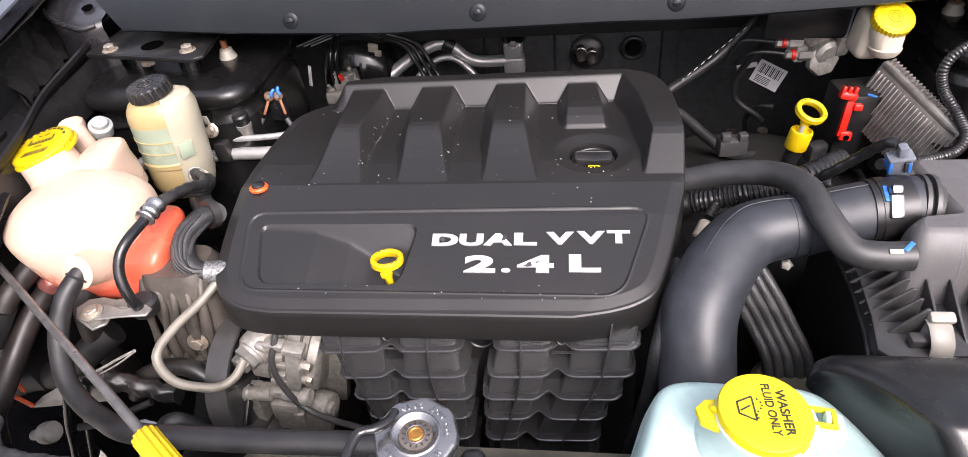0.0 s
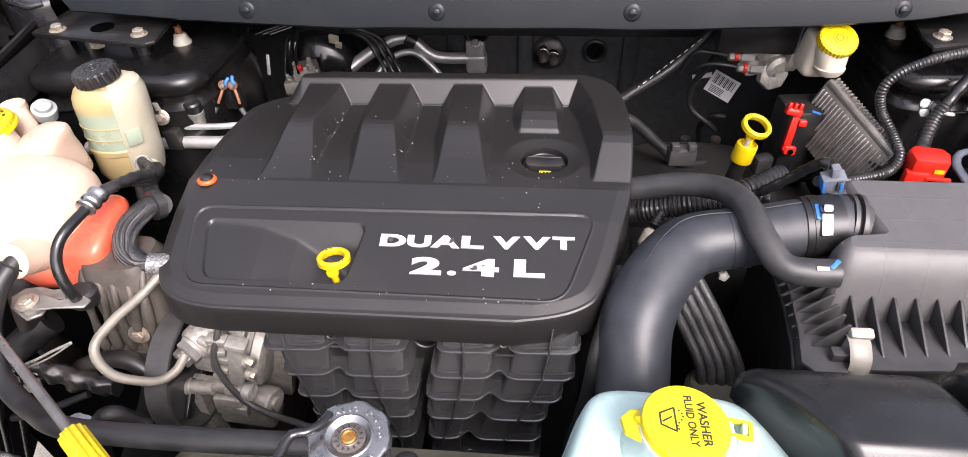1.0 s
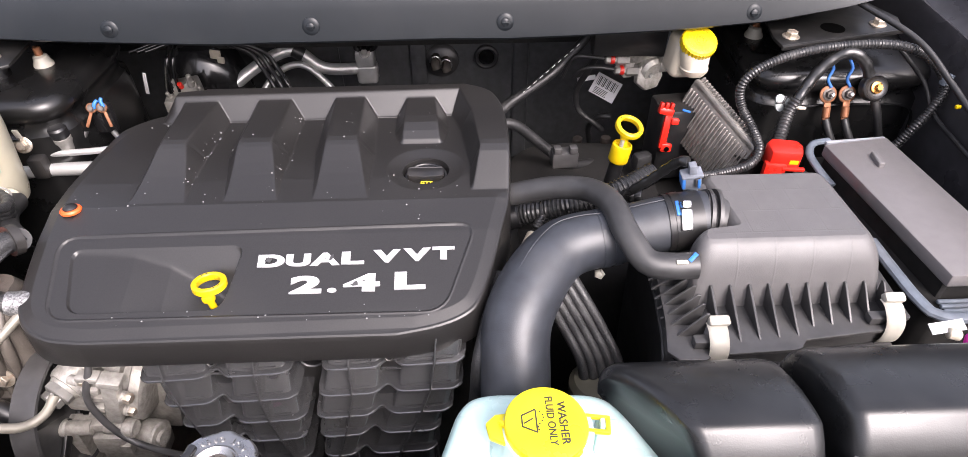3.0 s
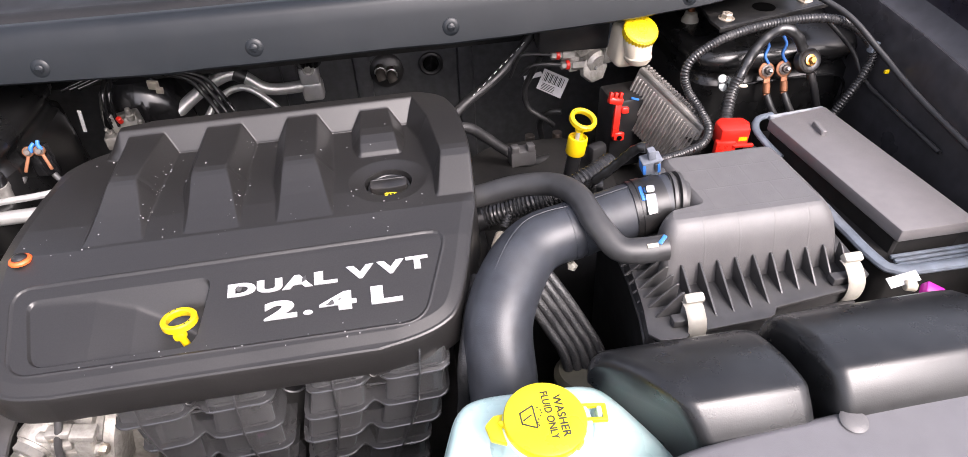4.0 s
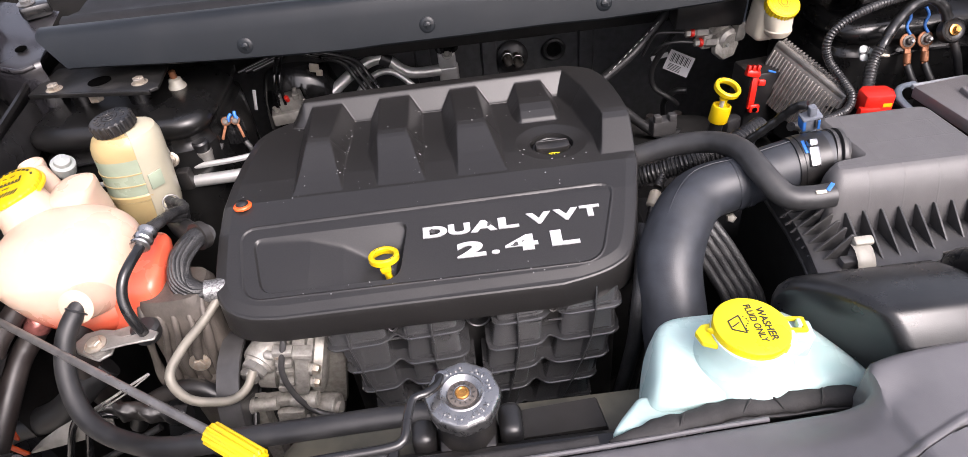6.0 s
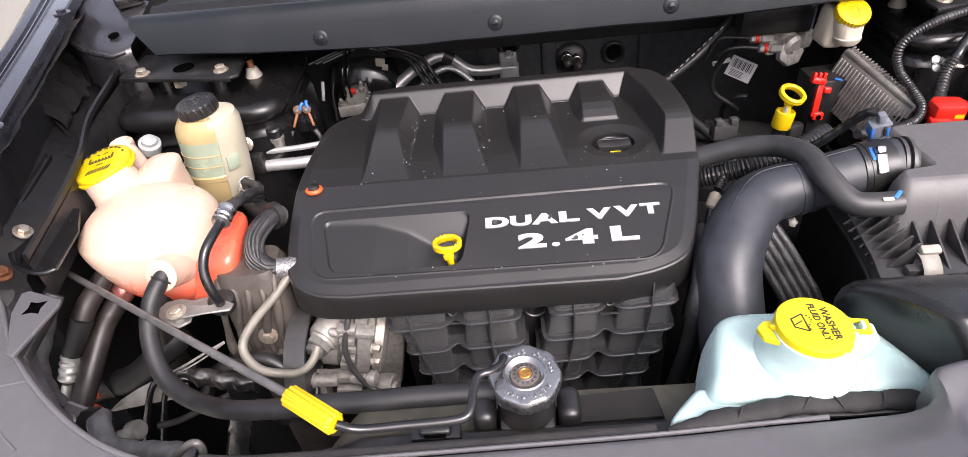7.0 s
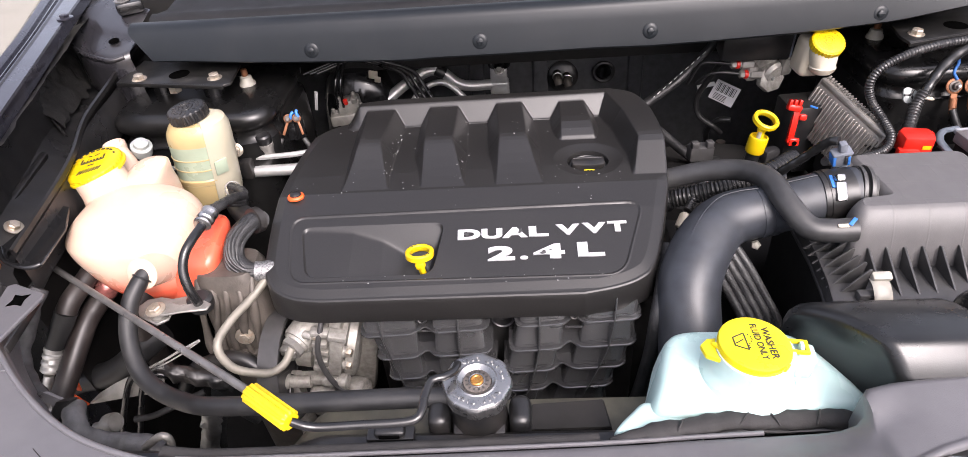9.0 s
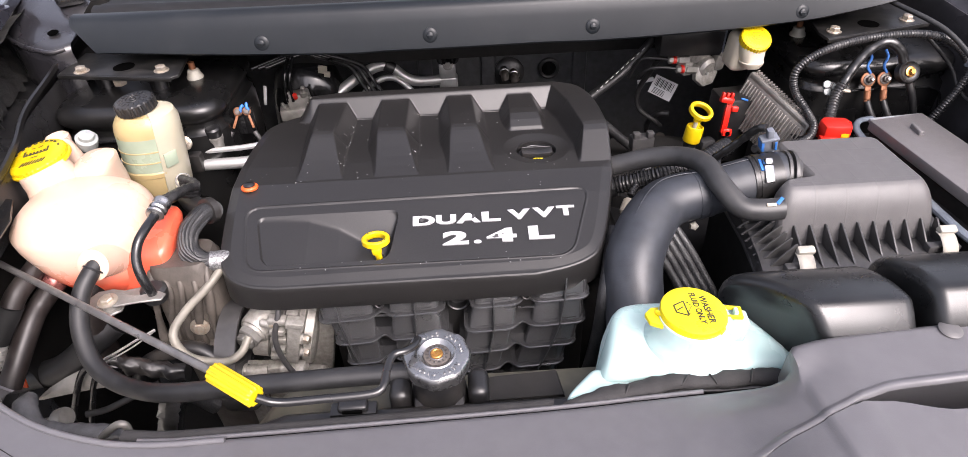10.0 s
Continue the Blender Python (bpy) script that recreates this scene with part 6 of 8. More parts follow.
# ---- battery side ----
def battery():
    t = thing("battery_cover", (0.64, 0.60, 0.41), "charcoal textured battery cover in a blue-grey tray", "battery cover")
    part("lid", prism([(0.573, 0.731), (0.668, 0.746), (0.694, 0.474), (0.599, 0.474)], 0.918, 0.936, Matrix(), 0.003, 2), BATTERYGREY, t)
    part("case", prism([(0.580, 0.733), (0.668, 0.746), (0.690, 0.481), (0.605, 0.481)], 0.42, 0.918, Matrix(), 0.003, 1), SHADE, t)
    # tray body in the shade colour; rim and slats keep the tray's own
    part("tray", prism([(0.576, 0.765), (0.715, 0.775), (0.725, 0.452), (0.590, 0.452), (0.580, 0.465)], 0.42, 0.892, Matrix(), 0.004, 2), SHADE, t)
    part("rim", tube([(0.60, 0.764, 0.920), (0.576, 0.760, 0.918), (0.564, 0.742, 0.914), (0.566, 0.715, 0.908), (0.572, 0.68, 0.903)], 0.0055, 10, 0.008, 0.7), TRAY, t)
    part("rim", tube([(0.571, 0.57, 0.902), (0.574, 0.52, 0.900), (0.578, 0.475, 0.899), (0.590, 0.451, 0.899), (0.65, 0.446, 0.900), (0.73, 0.446, 0.901)], 0.0075, 10, 0.008, 0.7), TRAY, t)
    part("back_strip", rbox(0.090, 0.006, 0.008, pose(0.636, 0.7605, 0.9195, 0, 0, 5), 0.002), TRAYEDGE, t, "pale tray edge")
    for k in range(4):
        part("tray_slat", rbox(0.13, 0.0045, 0.0045, pose(0.664, 0.452 + 0.0070 * k, 0.8965, 0, 0, 0), 0.001), TRAY, t)
    part("peg", prism([(-0.004, -0.014), (0.004, -0.014), (0.004, 0.014), (-0.004, 0.014)], 0.934, 0.943, pose(0.624, 0.688, 0, 0, 0, -4), 0.0015, 1), BATTERYGREY, t)
    for k in range(3):
        part("vent", rbox(0.003, 0.018, 0.003, pose(0.562, 0.600 - 0.011 * k, 0.905 - 0.003 * k, 0, -20, 60), 0.0008), TRAY, t)
    return t


battery()


def red_terminal():
    t = thing("terminal_cover", (0.515, 0.725, 0.86), "bright red plastic battery terminal cover", "terminal cover")
    part("cap", prism([(0.496, 0.716), (0.536, 0.710), (0.544, 0.730), (0.540, 0.744), (0.508, 0.751), (0.497, 0.742)], 0.905, 0.936, Matrix(), 0.0035, 2), RED, t)
    part("skirt", rbox(0.030, 0.014, 0.055, pose(0.506, 0.718, 0.890, 0, 0, -8), 0.004), RED, t)
    part("lip", rbox(0.030, 0.006, 0.005, pose(0.528, 0.709, 0.911, 0, 0, -8), 0.0015), RED, t)
    part("label", rbox(0.012, 0.0005, 0.006, pose(0.527, 0.7105, 0.921, 0, 0, -8), 0), YELLOW, t, "small yellow mark")
    part("cable_end", tube([(0.535, 0.716, 0.900), (0.550, 0.705, 0.895), (0.572, 0.700, 0.885)], 0.010, 12), RUBBER, t)
    return t


red_terminal()


def control_module():
    t = thing("control_module", (0.43, 0.79, 0.80), "finned aluminium control module standing on its bracket", "control module")
    a, b = Vector((0.434, 0.884, 0.954)), Vector((0.489, 0.750, 0.915))
    long, mid = (b - a).normalized(), (a + b) / 2
    x = Vector((-0.10, -0.20, -0.97)).normalized()
    m = axes(mid, long.cross(x), long)
    half = (b - a).length / 2
    if (m.to_3x3() @ Vector((0, 1, 0))).z > 0:
        m = m @ pose(0, 0, 0, 180, 0, 0)
    part("plate", rbox(2 * half, 0.095, 0.010, m @ pose(0, 0.042, 0), 0.003), FINNED, t)
    sgn = 1 if (m.to_3x3() @ Vector((0, 0, 1))).x < 0 else -1
    part("top_rim", rbox(2 * half, 0.014, 0.022, m @ pose(0, 0.0, -0.006 * sgn), 0.004), FINNED, t)
    for k in range(22):
        u = -half + 0.006 + (2 * half - 0.012) * k / 21
        part("fin", rbox(0.0024, 0.080, 0.005, m @ pose(u, 0.048, 0.0055 * sgn), 0.0008, 1), FINNED, t)
        part("rim_fin", rbox(0.0030, 0.012, 0.006, m @ pose(u, -0.008, -0.004 * sgn, 0, 0, 20), 0.0012, 1), FINNED, t)
    part("bracket", rbox(0.03, 0.12, 0.10, pose(0.475, 0.80, 0.85, 0, 0, 20), 0.005), SHADE, t)
    return t


control_module()
dipstick((0.300, 0.760, 0.924), (0.14, 0.02, 1), 0.0170, "transmission_dipstick", "yellow transmission dipstick ring on a black tube", True, (0.22, -0.30, 0.92), (0.308, 0.768, 0.948))


# ---- hood prop rod with a yellow grip ----
def prop_rod():
    t = thing("prop_rod", (-0.42, 0.31, 0.95), "grey steel hood prop rod with a yellow foam grip", "prop rod")
    a, b = Vector((-0.690, 0.492, 0.934)), Vector((-0.325, 0.238, 0.992))
    c = Vector((-0.277, 0.204, 0.994))
    part("rod", tube([a, a.lerp(b, 0.5), b], 0.0041, 12, 0.02), ROD, t)
    w = lambda ang, i: 1 + (0.07 * math.tanh(3 * math.sin(12 * ang)) if 0 < i < 3 else 0)
    part("grip", lathe([(0.0075, 0), (0.0094, 0.002), (0.0094, 0.057), (0.0075, 0.059)], axes(b, c - b), 96, w), YELLOW, t, "ribbed yellow grip")
    d = [c, (-0.260, 0.205, 0.984), (-0.223, 0.209, 0.980), (-0.187, 0.212, 0.978), (-0.172, 0.215, 0.978), (-0.167, 0.221, 0.980), (-0.165, 0.238, 0.982), (-0.160, 0.253, 0.984), (-0.150, 0.256, 0.984), (-0.140, 0.266, 0.981), (-0.138, 0.276, 0.979)]
    part("bent_end", tube(d, 0.0040, 12, 0.004), PAINT, t, "black bent rod end")
    return t


prop_rod()


# ---- pump, pulley and lines in front of the engine ----
def pump():
    t = thing("steering_pump", (-0.35, 0.48, 0.41), "cast aluminium power steering pump with a black pulley", "pump")
    ax = axes((-0.336, 0.499, 0.803), (0.97, 0, -0.24))
    part("body", lathe([(0.02, -0.05), (0.044, -0.048), (0.050, -0.044), (0.050, -0.024), (0.044, -0.021), (0.044, -0.008), (0.053, -0.005), (0.053, 0.010), (0.047, 0.013), (0.047, 0.020), (0.054, 0.023), (0.054, 0.034), (0.048, 0.038), (0.02, 0.039)], ax, 56), ALU, t)
    part("column", rbox(0.017, 0.016, 0.072, pose(-0.319, 0.443, 0.824, 0, 14, 0), 0.003, 2), ALU, t)
    part("column_cap", rbox(0.024, 0.018, 0.010, pose(-0.310, 0.444, 0.858, 0, 14, 0), 0.002), ALU, t)
    for k, (z, w) in enumerate(((0.862, 0.024), (0.845, 0.020), (0.828, 0.022), (0.811, 0.018), (0.796, 0.026))):
        part("cast_rib", rbox(w, 0.014, 0.009, pose(-0.334 - 0.25 * (0.86 - z) * 0.6, 0.447 - 0.002 * (k % 2), z, 0, 8, 0), 0.002), ALU, t)
    for x, y, z, r, h in ((-0.304, 0.442, 0.828, 0.0075, 0.010), (-0.309, 0.444, 0.800, 0.0065, 0.008), (-0.343, 0.444, 0.858, 0.0055, 0.007)):
        b = axes((x, y, z), (1, -0.25, -0.1))
        part("boss", cyl(r, -0.014, 0.0, b, 20, 0.0015), ALU, t)
        part("bolt", lathe([(r * 0.85, -0.001), (r * 0.85, h * 0.6), (r * 0.7, h * 0.75)], b, 6), BOLT, t, "zinc bolt head")
    out = axes((-0.371, 0.458, 0.836), (-0.45, -0.85, -0.12))
    part("outlet", lathe([(0.024, -0.03), (0.0225, 0.0), (0.0205, 0.004), (0.0185, 0.0045), (0.017, 0.008)], out, 32), ALU, t)
    part("nut", lathe([(0.0150, 0.007), (0.0172, 0.008), (0.0172, 0.016), (0.0150, 0.0175), (0.008, 0.0175)], out, 6), DULLALU, t, "zinc hex fitting")
    part("small_nut", lathe([(0.0105, 0.017), (0.0125, 0.018), (0.0125, 0.025), (0.0105, 0.0265), (0.005, 0.0265)], out @ pose(0, 0, 0, 0, 0, 20), 6), DULLALU, t, "zinc hex fitting")
    part("lower_barrel", lathe([(0.005, -0.002), (0.010, 0.0), (0.011, 0.002), (0.011, 0.014), (0.0092, 0.016), (0.0092, 0.044), (0.004, 0.046)], axes((-0.412, 0.447, 0.765), (1, 0, -0.02)), 24), ALU, t)
    part("side_barrel", lathe([(0.004, -0.017), (0.0095, -0.015), (0.0095, 0.006), (0.0115, 0.008), (0.0115, 0.018), (0.009, 0.020), (0.006, 0.0185), (0.002, 0.0185)], axes((-0.332, 0.442, 0.771), (1, -0.1, -0.06)), 24), ALU, t)
    part("lower_bar", rbox(0.060, 0.018, 0.014, pose(-0.362, 0.452, 0.765), 0.003), ALU, t)
    part("leg", loft([[(-0.399 + sx * w, 0.453 + sy * 0.011, z) for sx, sy in ((-1, -1), (1, -1), (1, 1), (-1, 1))] for z, w in ((0.768, 0.013), (0.750, 0.012), (0.715, 0.0095), (0.640, 0.0090))]), ALU, t)
    part("lower_block", rbox(0.036, 0.022, 0.034, pose(-0.357, 0.451, 0.732, 0, 6, 0), 0.003), ALU, t)
    part("lower_tab", rbox(0.014, 0.010, 0.018, pose(-0.340, 0.443, 0.724, 0, 6, 0), 0.002), ALU, t)
    part("sump", rbox(0.075, 0.04, 0.05, pose(-0.345, 0.468, 0.700, 0, 8, 0), 0.008, 2), ALU, t)
    part("lower_boss", lathe([(0.010, -0.018), (0.0175, -0.016), (0.019, -0.012), (0.019, 0.006), (0.0165, 0.008), (0.009, 0.008), (0.009, 0.013), (0.004, 0.014)], axes((-0.302, 0.448, 0.740), (0.95, -0.28, 0.05)), 28), ALU, t)
    part("back_plate", rbox(0.09, 0.02, 0.16, pose(-0.325, 0.500, 0.775, 0, 12, 0), 0.006), ALU, t)
    for ob in t.children:
        ob.data.transform(Matrix.Translation((-0.008, -0.004, -0.012)))
    ax = axes((-0.410, 0.466, 0.766), (1, 0.0, 0), (0, 1, 0)) @ Matrix.Diagonal((1.135, 1.135, 1, 1))
    p = part("pulley", lathe([(0.058, -0.012), (0.067, -0.014), (0.0705, -0.0135), (0.0705, 0.0135), (0.067, 0.014), (0.064, 0.010), (0.060, 0.002), (0.03, 0.0), (0.012, 0.002)], ax, 72), DUSTY, t, "dull grey belt pulley")
    for k in range(5):
        part("spoke", rbox(0.044, 0.012, 0.006, ax @ pose(0, 0, 0.004, 0, 0, 72 * k) @ pose(0.036, 0, 0), 0.002), PLASTIC, p)
    return t


pump()


def pipe(name, pts, r, mat, label, category, step=0.006, n=14):
    return single(name, tube(pts, r, n, step), mat, label, category)


pipe("pressure_pipe", [(-0.382, 0.434, 0.831), (-0.388, 0.418, 0.822), (-0.400, 0.404, 0.821), (-0.415, 0.394, 0.831), (-0.441, 0.389, 0.850), (-0.455, 0.401, 0.876), (-0.446, 0.431, 0.887), (-0.427, 0.466, 0.894), (-0.405, 0.505, 0.908)], 0.0055, DULLPIPE, "dull grimy aluminium pressure pipe", "pipe")
pipe("overflow_hose", [(-0.543, 0.462, 0.950), (-0.551, 0.440, 0.941), (-0.556, 0.420, 0.927), (-0.553, 0.393, 0.905), (-0.538, 0.365, 0.884), (-0.515, 0.345, 0.873), (-0.476, 0.324, 0.873), (-0.416, 0.297, 0.894), (-0.305, 0.278, 0.922), (-0.150, 0.276, 0.930)], 0.0105, RUBBER, "thick black rubber overflow hose", "hose", n=22)
part("spring_clip", ring(0.0118, 0.0013, axes((-0.546, 0.452, 0.946), (-0.35, -0.75, -0.5)), 24, 8), PLASTIC, bpy.data.objects["overflow_hose"], "black spring clip")
bh = thing("breather_hose", (0.2, 0.6, 0.92), "black rubber breather hose running to the air box", "hose")
part("hose", tube([(0.095, 0.656, 0.915), (0.135, 0.643, 0.932), (0.184, 0.627, 0.953), (0.222, 0.600, 0.969), (0.240, 0.560, 0.980), (0.248, 0.517, 0.976), (0.265, 0.485, 0.962), (0.290, 0.478, 0.960), (0.316, 0.477, 0.961)], 0.0142, 24), BREATHER, bh)
part("paint_mark", rbox(0.012, 0.0045, 0.0015, pose(0.297, 0.4700, 0.9730, 30, 0, 0), 0.0005), WHITE, bh, "white paint dab")
part("paint_mark", rbox(0.012, 0.0045, 0.0015, pose(0.309, 0.4745, 0.9750, 10, -20, 40), 0.0005), BLUE, bh, "blue paint dab")

# ---- left side: lines, mount, hoses ----
pl = thing("steering_return_line", (-0.51, 0.50, 0.90), "black steering line with a crimped silver collar", "fluid line")
part("pipe", tube([(-0.488, 0.452, 0.890), (-0.482, 0.440, 0.915), (-0.487, 0.443, 0.938), (-0.490, 0.452, 0.957), (-0.487, 0.464, 0.973), (-0.482, 0.480, 0.981), (-0.480, 0.500, 0.982), (-0.478, 0.515, 0.983)], 0.0060, 14), PAINT, pl)
ax = axes((-0.4795, 0.508, 0.983), (0.03, 0.75, 0.02))
part("collar", lathe([(0.0075, 0), (0.0105, 0.001), (0.0115, 0.003), (0.0098, 0.006), (0.0098, 0.009), (0.0115, 0.011), (0.0115, 0.015), (0.0098, 0.017), (0.0098, 0.021), (0.0113, 0.023), (0.0113, 0.028), (0.009, 0.030)], ax, 28), STEEL, pl, "crimped silver hose collar")
for o in (-0.007, 0.0, 0.007):
    part("sleeve", tube([(-0.478 + o * 0.5, 0.536, 0.982 + o * 0.3), (-0.477 + o, 0.560, 0.977 + o * 0.4), (-0.474 + o * 0.8, 0.588, 0.966 + o * 0.6), (-0.470 + o * 0.4, 0.612, 0.950 + o), (-0.480, 0.632 + o * 0.4, 0.943 + o), (-0.495, 0.648, 0.938 + o), (-0.507, 0.658, 0.938 + o * 0.7)], lambda s: 0.0062 + 0.0006 * math.sin(60 * s), 12, 0.004), BRAID, pl, "black tape wrapped hose")
part("spring_clip", ring(0.0105, 0.0012, axes((-0.504, 0.656, 0.940), (0.5, -0.75, 0.35)), 24, 8), DULLALU, pl, "spring wire hose clip")
part("clip_base", lathe([(0.014, -0.005), (0.016, 0.0), (0.016, 0.012), (0.012, 0.016)], axes((-0.490, 0.456, 0.894), (0.1, 0.0, 1)), 22), RUBBER, pl, "rubber line grommet")

pipe("steering_hose", [(-0.520, 0.690, 0.905), (-0.505, 0.650, 0.918), (-0.475, 0.605, 0.930), (-0.445, 0.575, 0.941), (-0.430, 0.560, 0.950)], 0.0140, RUBBER, "dark rubber return hose under the reservoir", "hose", n=20)
bz = thing("braided_hose", (-0.44, 0.52, 0.90), "black braided hose with a silver woven end", "hose")
part("sleeve", tube([(-0.432, 0.562, 0.950), (-0.441, 0.545, 0.953), (-0.452, 0.522, 0.945), (-0.450, 0.503, 0.928), (-0.435, 0.496, 0.915), (-0.418, 0.499, 0.911)], 0.0128, 24, 0.003), BRAID, bz)
for k in range(7):
    ox, oz = 0.0112 * math.cos(0.35 * k - 2.6), 0.0112 * math.sin(0.62 * k - 0.3)
    part("strand", tube([(-0.432 + ox * 0.7, 0.562 + ox * 0.3, 0.950 + oz * 0.6), (-0.441 + ox, 0.545 - 0.006, 0.953 + oz), (-0.452 + ox * 1.1, 0.522 - 0.008, 0.945 + oz), (-0.450 + ox, 0.503 - 0.009, 0.928 + oz), (-0.435 + ox * 0.5, 0.496 - 0.010, 0.915 + oz), (-0.424, 0.497 - 0.006, 0.912 + oz * 0.8)], 0.0027, 8), BRAID, bz)
part("woven_end", tube([(-0.427, 0.497, 0.9130), (-0.418, 0.499, 0.911), (-0.400, 0.503, 0.910)], 0.0134, 24, 0.004), SILVERBRAID, bz, "silver woven cuff")
part("clamp", tube([(-0.4315, 0.563, 0.9495), (-0.4365, 0.555, 0.952)], 0.0178, 24, 0.003), PLASTIC, bz)

em = thing("engine_mount", (-0.46, 0.50, 0.41), "dirty ribbed cast alloy engine mount bracket", "engine mount")
part("block", loft([oval(-0.464, 0.506, a, b, z, 4, 28) for z, a, b in ((0.42, 0.034, 0.03), (0.77, 0.042, 0.038), (0.81, 0.044, 0.040), (0.87, 0.043, 0.038), (0.908, 0.042, 0.035), (0.922, 0.037, 0.029))]), MOUNT, em)
for k in range(5):
    x = -0.496 + 0.0178 * k
    part("rib", tube([(x - 0.004, 0.486, 0.912), (x - 0.002, 0.474, 0.900), (x - 0.003 + 0.003 * (k % 2), 0.466, 0.88), (x - 0.010, 0.466, 0.845), (x - 0.014, 0.464, 0.81), (x - 0.012, 0.462, 0.79)], lambda s: 0.0052 + 0.0012 * math.sin(9 * s + k), 10, 0.006), MOUNT, em)
part("foot", rbox(0.075, 0.03, 0.022, pose(-0.472, 0.472, 0.786, 0, 4, 0), 0.006), MOUNT, em)
part("bolt", hexbolt(axes((-0.456, 0.4635, 0.826), (0.1, -1, 0.2)), 0.008, 0.007, 0.013), BOLT, em, "yellowed zinc bolt")
single("timing_cover", rbox(0.06, 0.30, 0.44, pose(-0.405, 0.66, 0.65), 0.015, 3), IRON, "brown dusty timing cover beside the engine", "timing cover")

sh = thing("suction_hose", (-0.66, 0.45, 0.89), "dusty brown suction hose with a ribbed silver ferrule", "hose")
part("hose", tube([(-0.632, 0.530, 0.935), (-0.644, 0.508, 0.926), (-0.652, 0.480, 0.918), (-0.660, 0.455, 0.909), (-0.665, 0.444, 0.899)], 0.0128, 20), BROWNHOSE, sh)
part("boot", tube([(-0.664, 0.446, 0.901), (-0.679, 0.437, 0.877), (-0.693, 0.429, 0.855)], lambda q: 0.0138 - 0.0016 * q, 20), RUBBER, sh, "black rubber boot")
m = axes((-0.695, 0.428, 0.853), (-0.008, -0.022, -0.029))
part("ferrule", lathe([(0.0105, 0.0), (0.0118, 0.001), (0.0118, 0.004), (0.0108, 0.006), (0.0108, 0.008), (0.0120, 0.0095), (0.0120, 0.013), (0.0108, 0.0145), (0.0108, 0.017), (0.0119, 0.0185), (0.0119, 0.022), (0.0108, 0.024), (0.0108, 0.026), (0.0117, 0.0275), (0.0117, 0.032), (0.0085, 0.035), (0.006, 0.036)], m, 28), ZINC, sh, "ribbed silver ferrule")
part("tail", tube([(-0.703, 0.405, 0.824), (-0.707, 0.398, 0.812), (-0.708, 0.388, 0.795), (-0.70, 0.37, 0.76)], 0.0062, 14), ZINC, sh, "bare metal tail")
part("collar", lathe([(0.013, 0.0), (0.0148, 0.001), (0.0148, 0.006), (0.0138, 0.008), (0.0148, 0.010), (0.0148, 0.018), (0.013, 0.020)], axes((-0.634, 0.527, 0.934), (-0.35, -0.75, -0.3)), 24), STEEL, sh, "crimped metal collar")
dh = thing("discharge_hose", (-0.66, 0.45, 0.86), "dusty brown discharge hose with a red ringed collar", "hose")
part("hose", tube([(-0.618, 0.512, 0.915), (-0.640, 0.494, 0.890), (-0.656, 0.475, 0.873), (-0.660, 0.460, 0.867), (-0.666, 0.435, 0.850), (-0.671, 0.410, 0.833), (-0.678, 0.385, 0.813), (-0.684, 0.365, 0.797), (-0.69, 0.35, 0.76)], 0.0138, 20), BROWNHOSE, dh)
m = axes((-0.620, 0.510, 0.913), (-0.6, -0.5, -0.65))
part("collar", lathe([(0.013, 0.0), (0.0152, 0.001), (0.0152, 0.008), (0.0140, 0.010), (0.0152, 0.012), (0.0152, 0.020), (0.0140, 0.022), (0.0152, 0.024), (0.0152, 0.036), (0.014, 0.038)], m, 24), REDBAND, dh, "red ringed metal collar")
pipe("sleeved_cable", [(-0.662, 0.430, 0.955), (-0.670, 0.415, 0.941), (-0.685, 0.405, 0.912), (-0.694, 0.390, 0.892), (-0.689, 0.375, 0.881), (-0.672, 0.355, 0.877), (-0.649, 0.335, 0.876), (-0.62, 0.32, 0.87)], lambda q: 0.0098 + 0.0006 * math.sin(40 * q), WRAP, "grey dusty sleeved cable along the corner", "cable", n=16)
wh = thing("wrapped_harness", (-0.56, 0.29, 0.83), "grey cloth-wrapped wiring harness behind the grille panel", "harness")
run = [(-0.582, 0.306, 0.886), (-0.572, 0.290, 0.889), (-0.562, 0.275, 0.880), (-0.546, 0.275, 0.863), (-0.522, 0.275, 0.858), (-0.500, 0.275, 0.854), (-0.480, 0.275, 0.845)]
part("wrap", tube(run, lambda q: 0.0118 + 0.0030 * q + 0.0005 * math.sin(31 * q) + 0.0004 * math.sin(77 * q), 20, 0.003, 0.85), WRAP, wh)
part("tape_tail", rbox(0.009, 0.003, 0.012, pose(-0.5655, 0.262, 0.893, 10, 20, 0), 0.001), TRAYEDGE, wh, "pale end of tape")
part("core", rbox(0.004, 0.004, 0.010, pose(-0.579, 0.270, 0.872, 0, 20, 0), 0.001), PURPLE, wh, "magenta wire")
cb = thing("corner_bracket", (-0.61, 0.30, 0.86), "folded grey sheet bracket with a bolt in the headlamp corner", "bracket")
quad = [Vector(p) for p in ((-0.601, 0.303, 0.917), (-0.586, 0.302, 0.905), (-0.626, 0.294, 0.857), (-0.633, 0.297, 0.890))]
back = Vector((0.001, 0.0035, -0.002))
part("plate", loft([quad, [p + back for p in quad]]), GREY, cb)
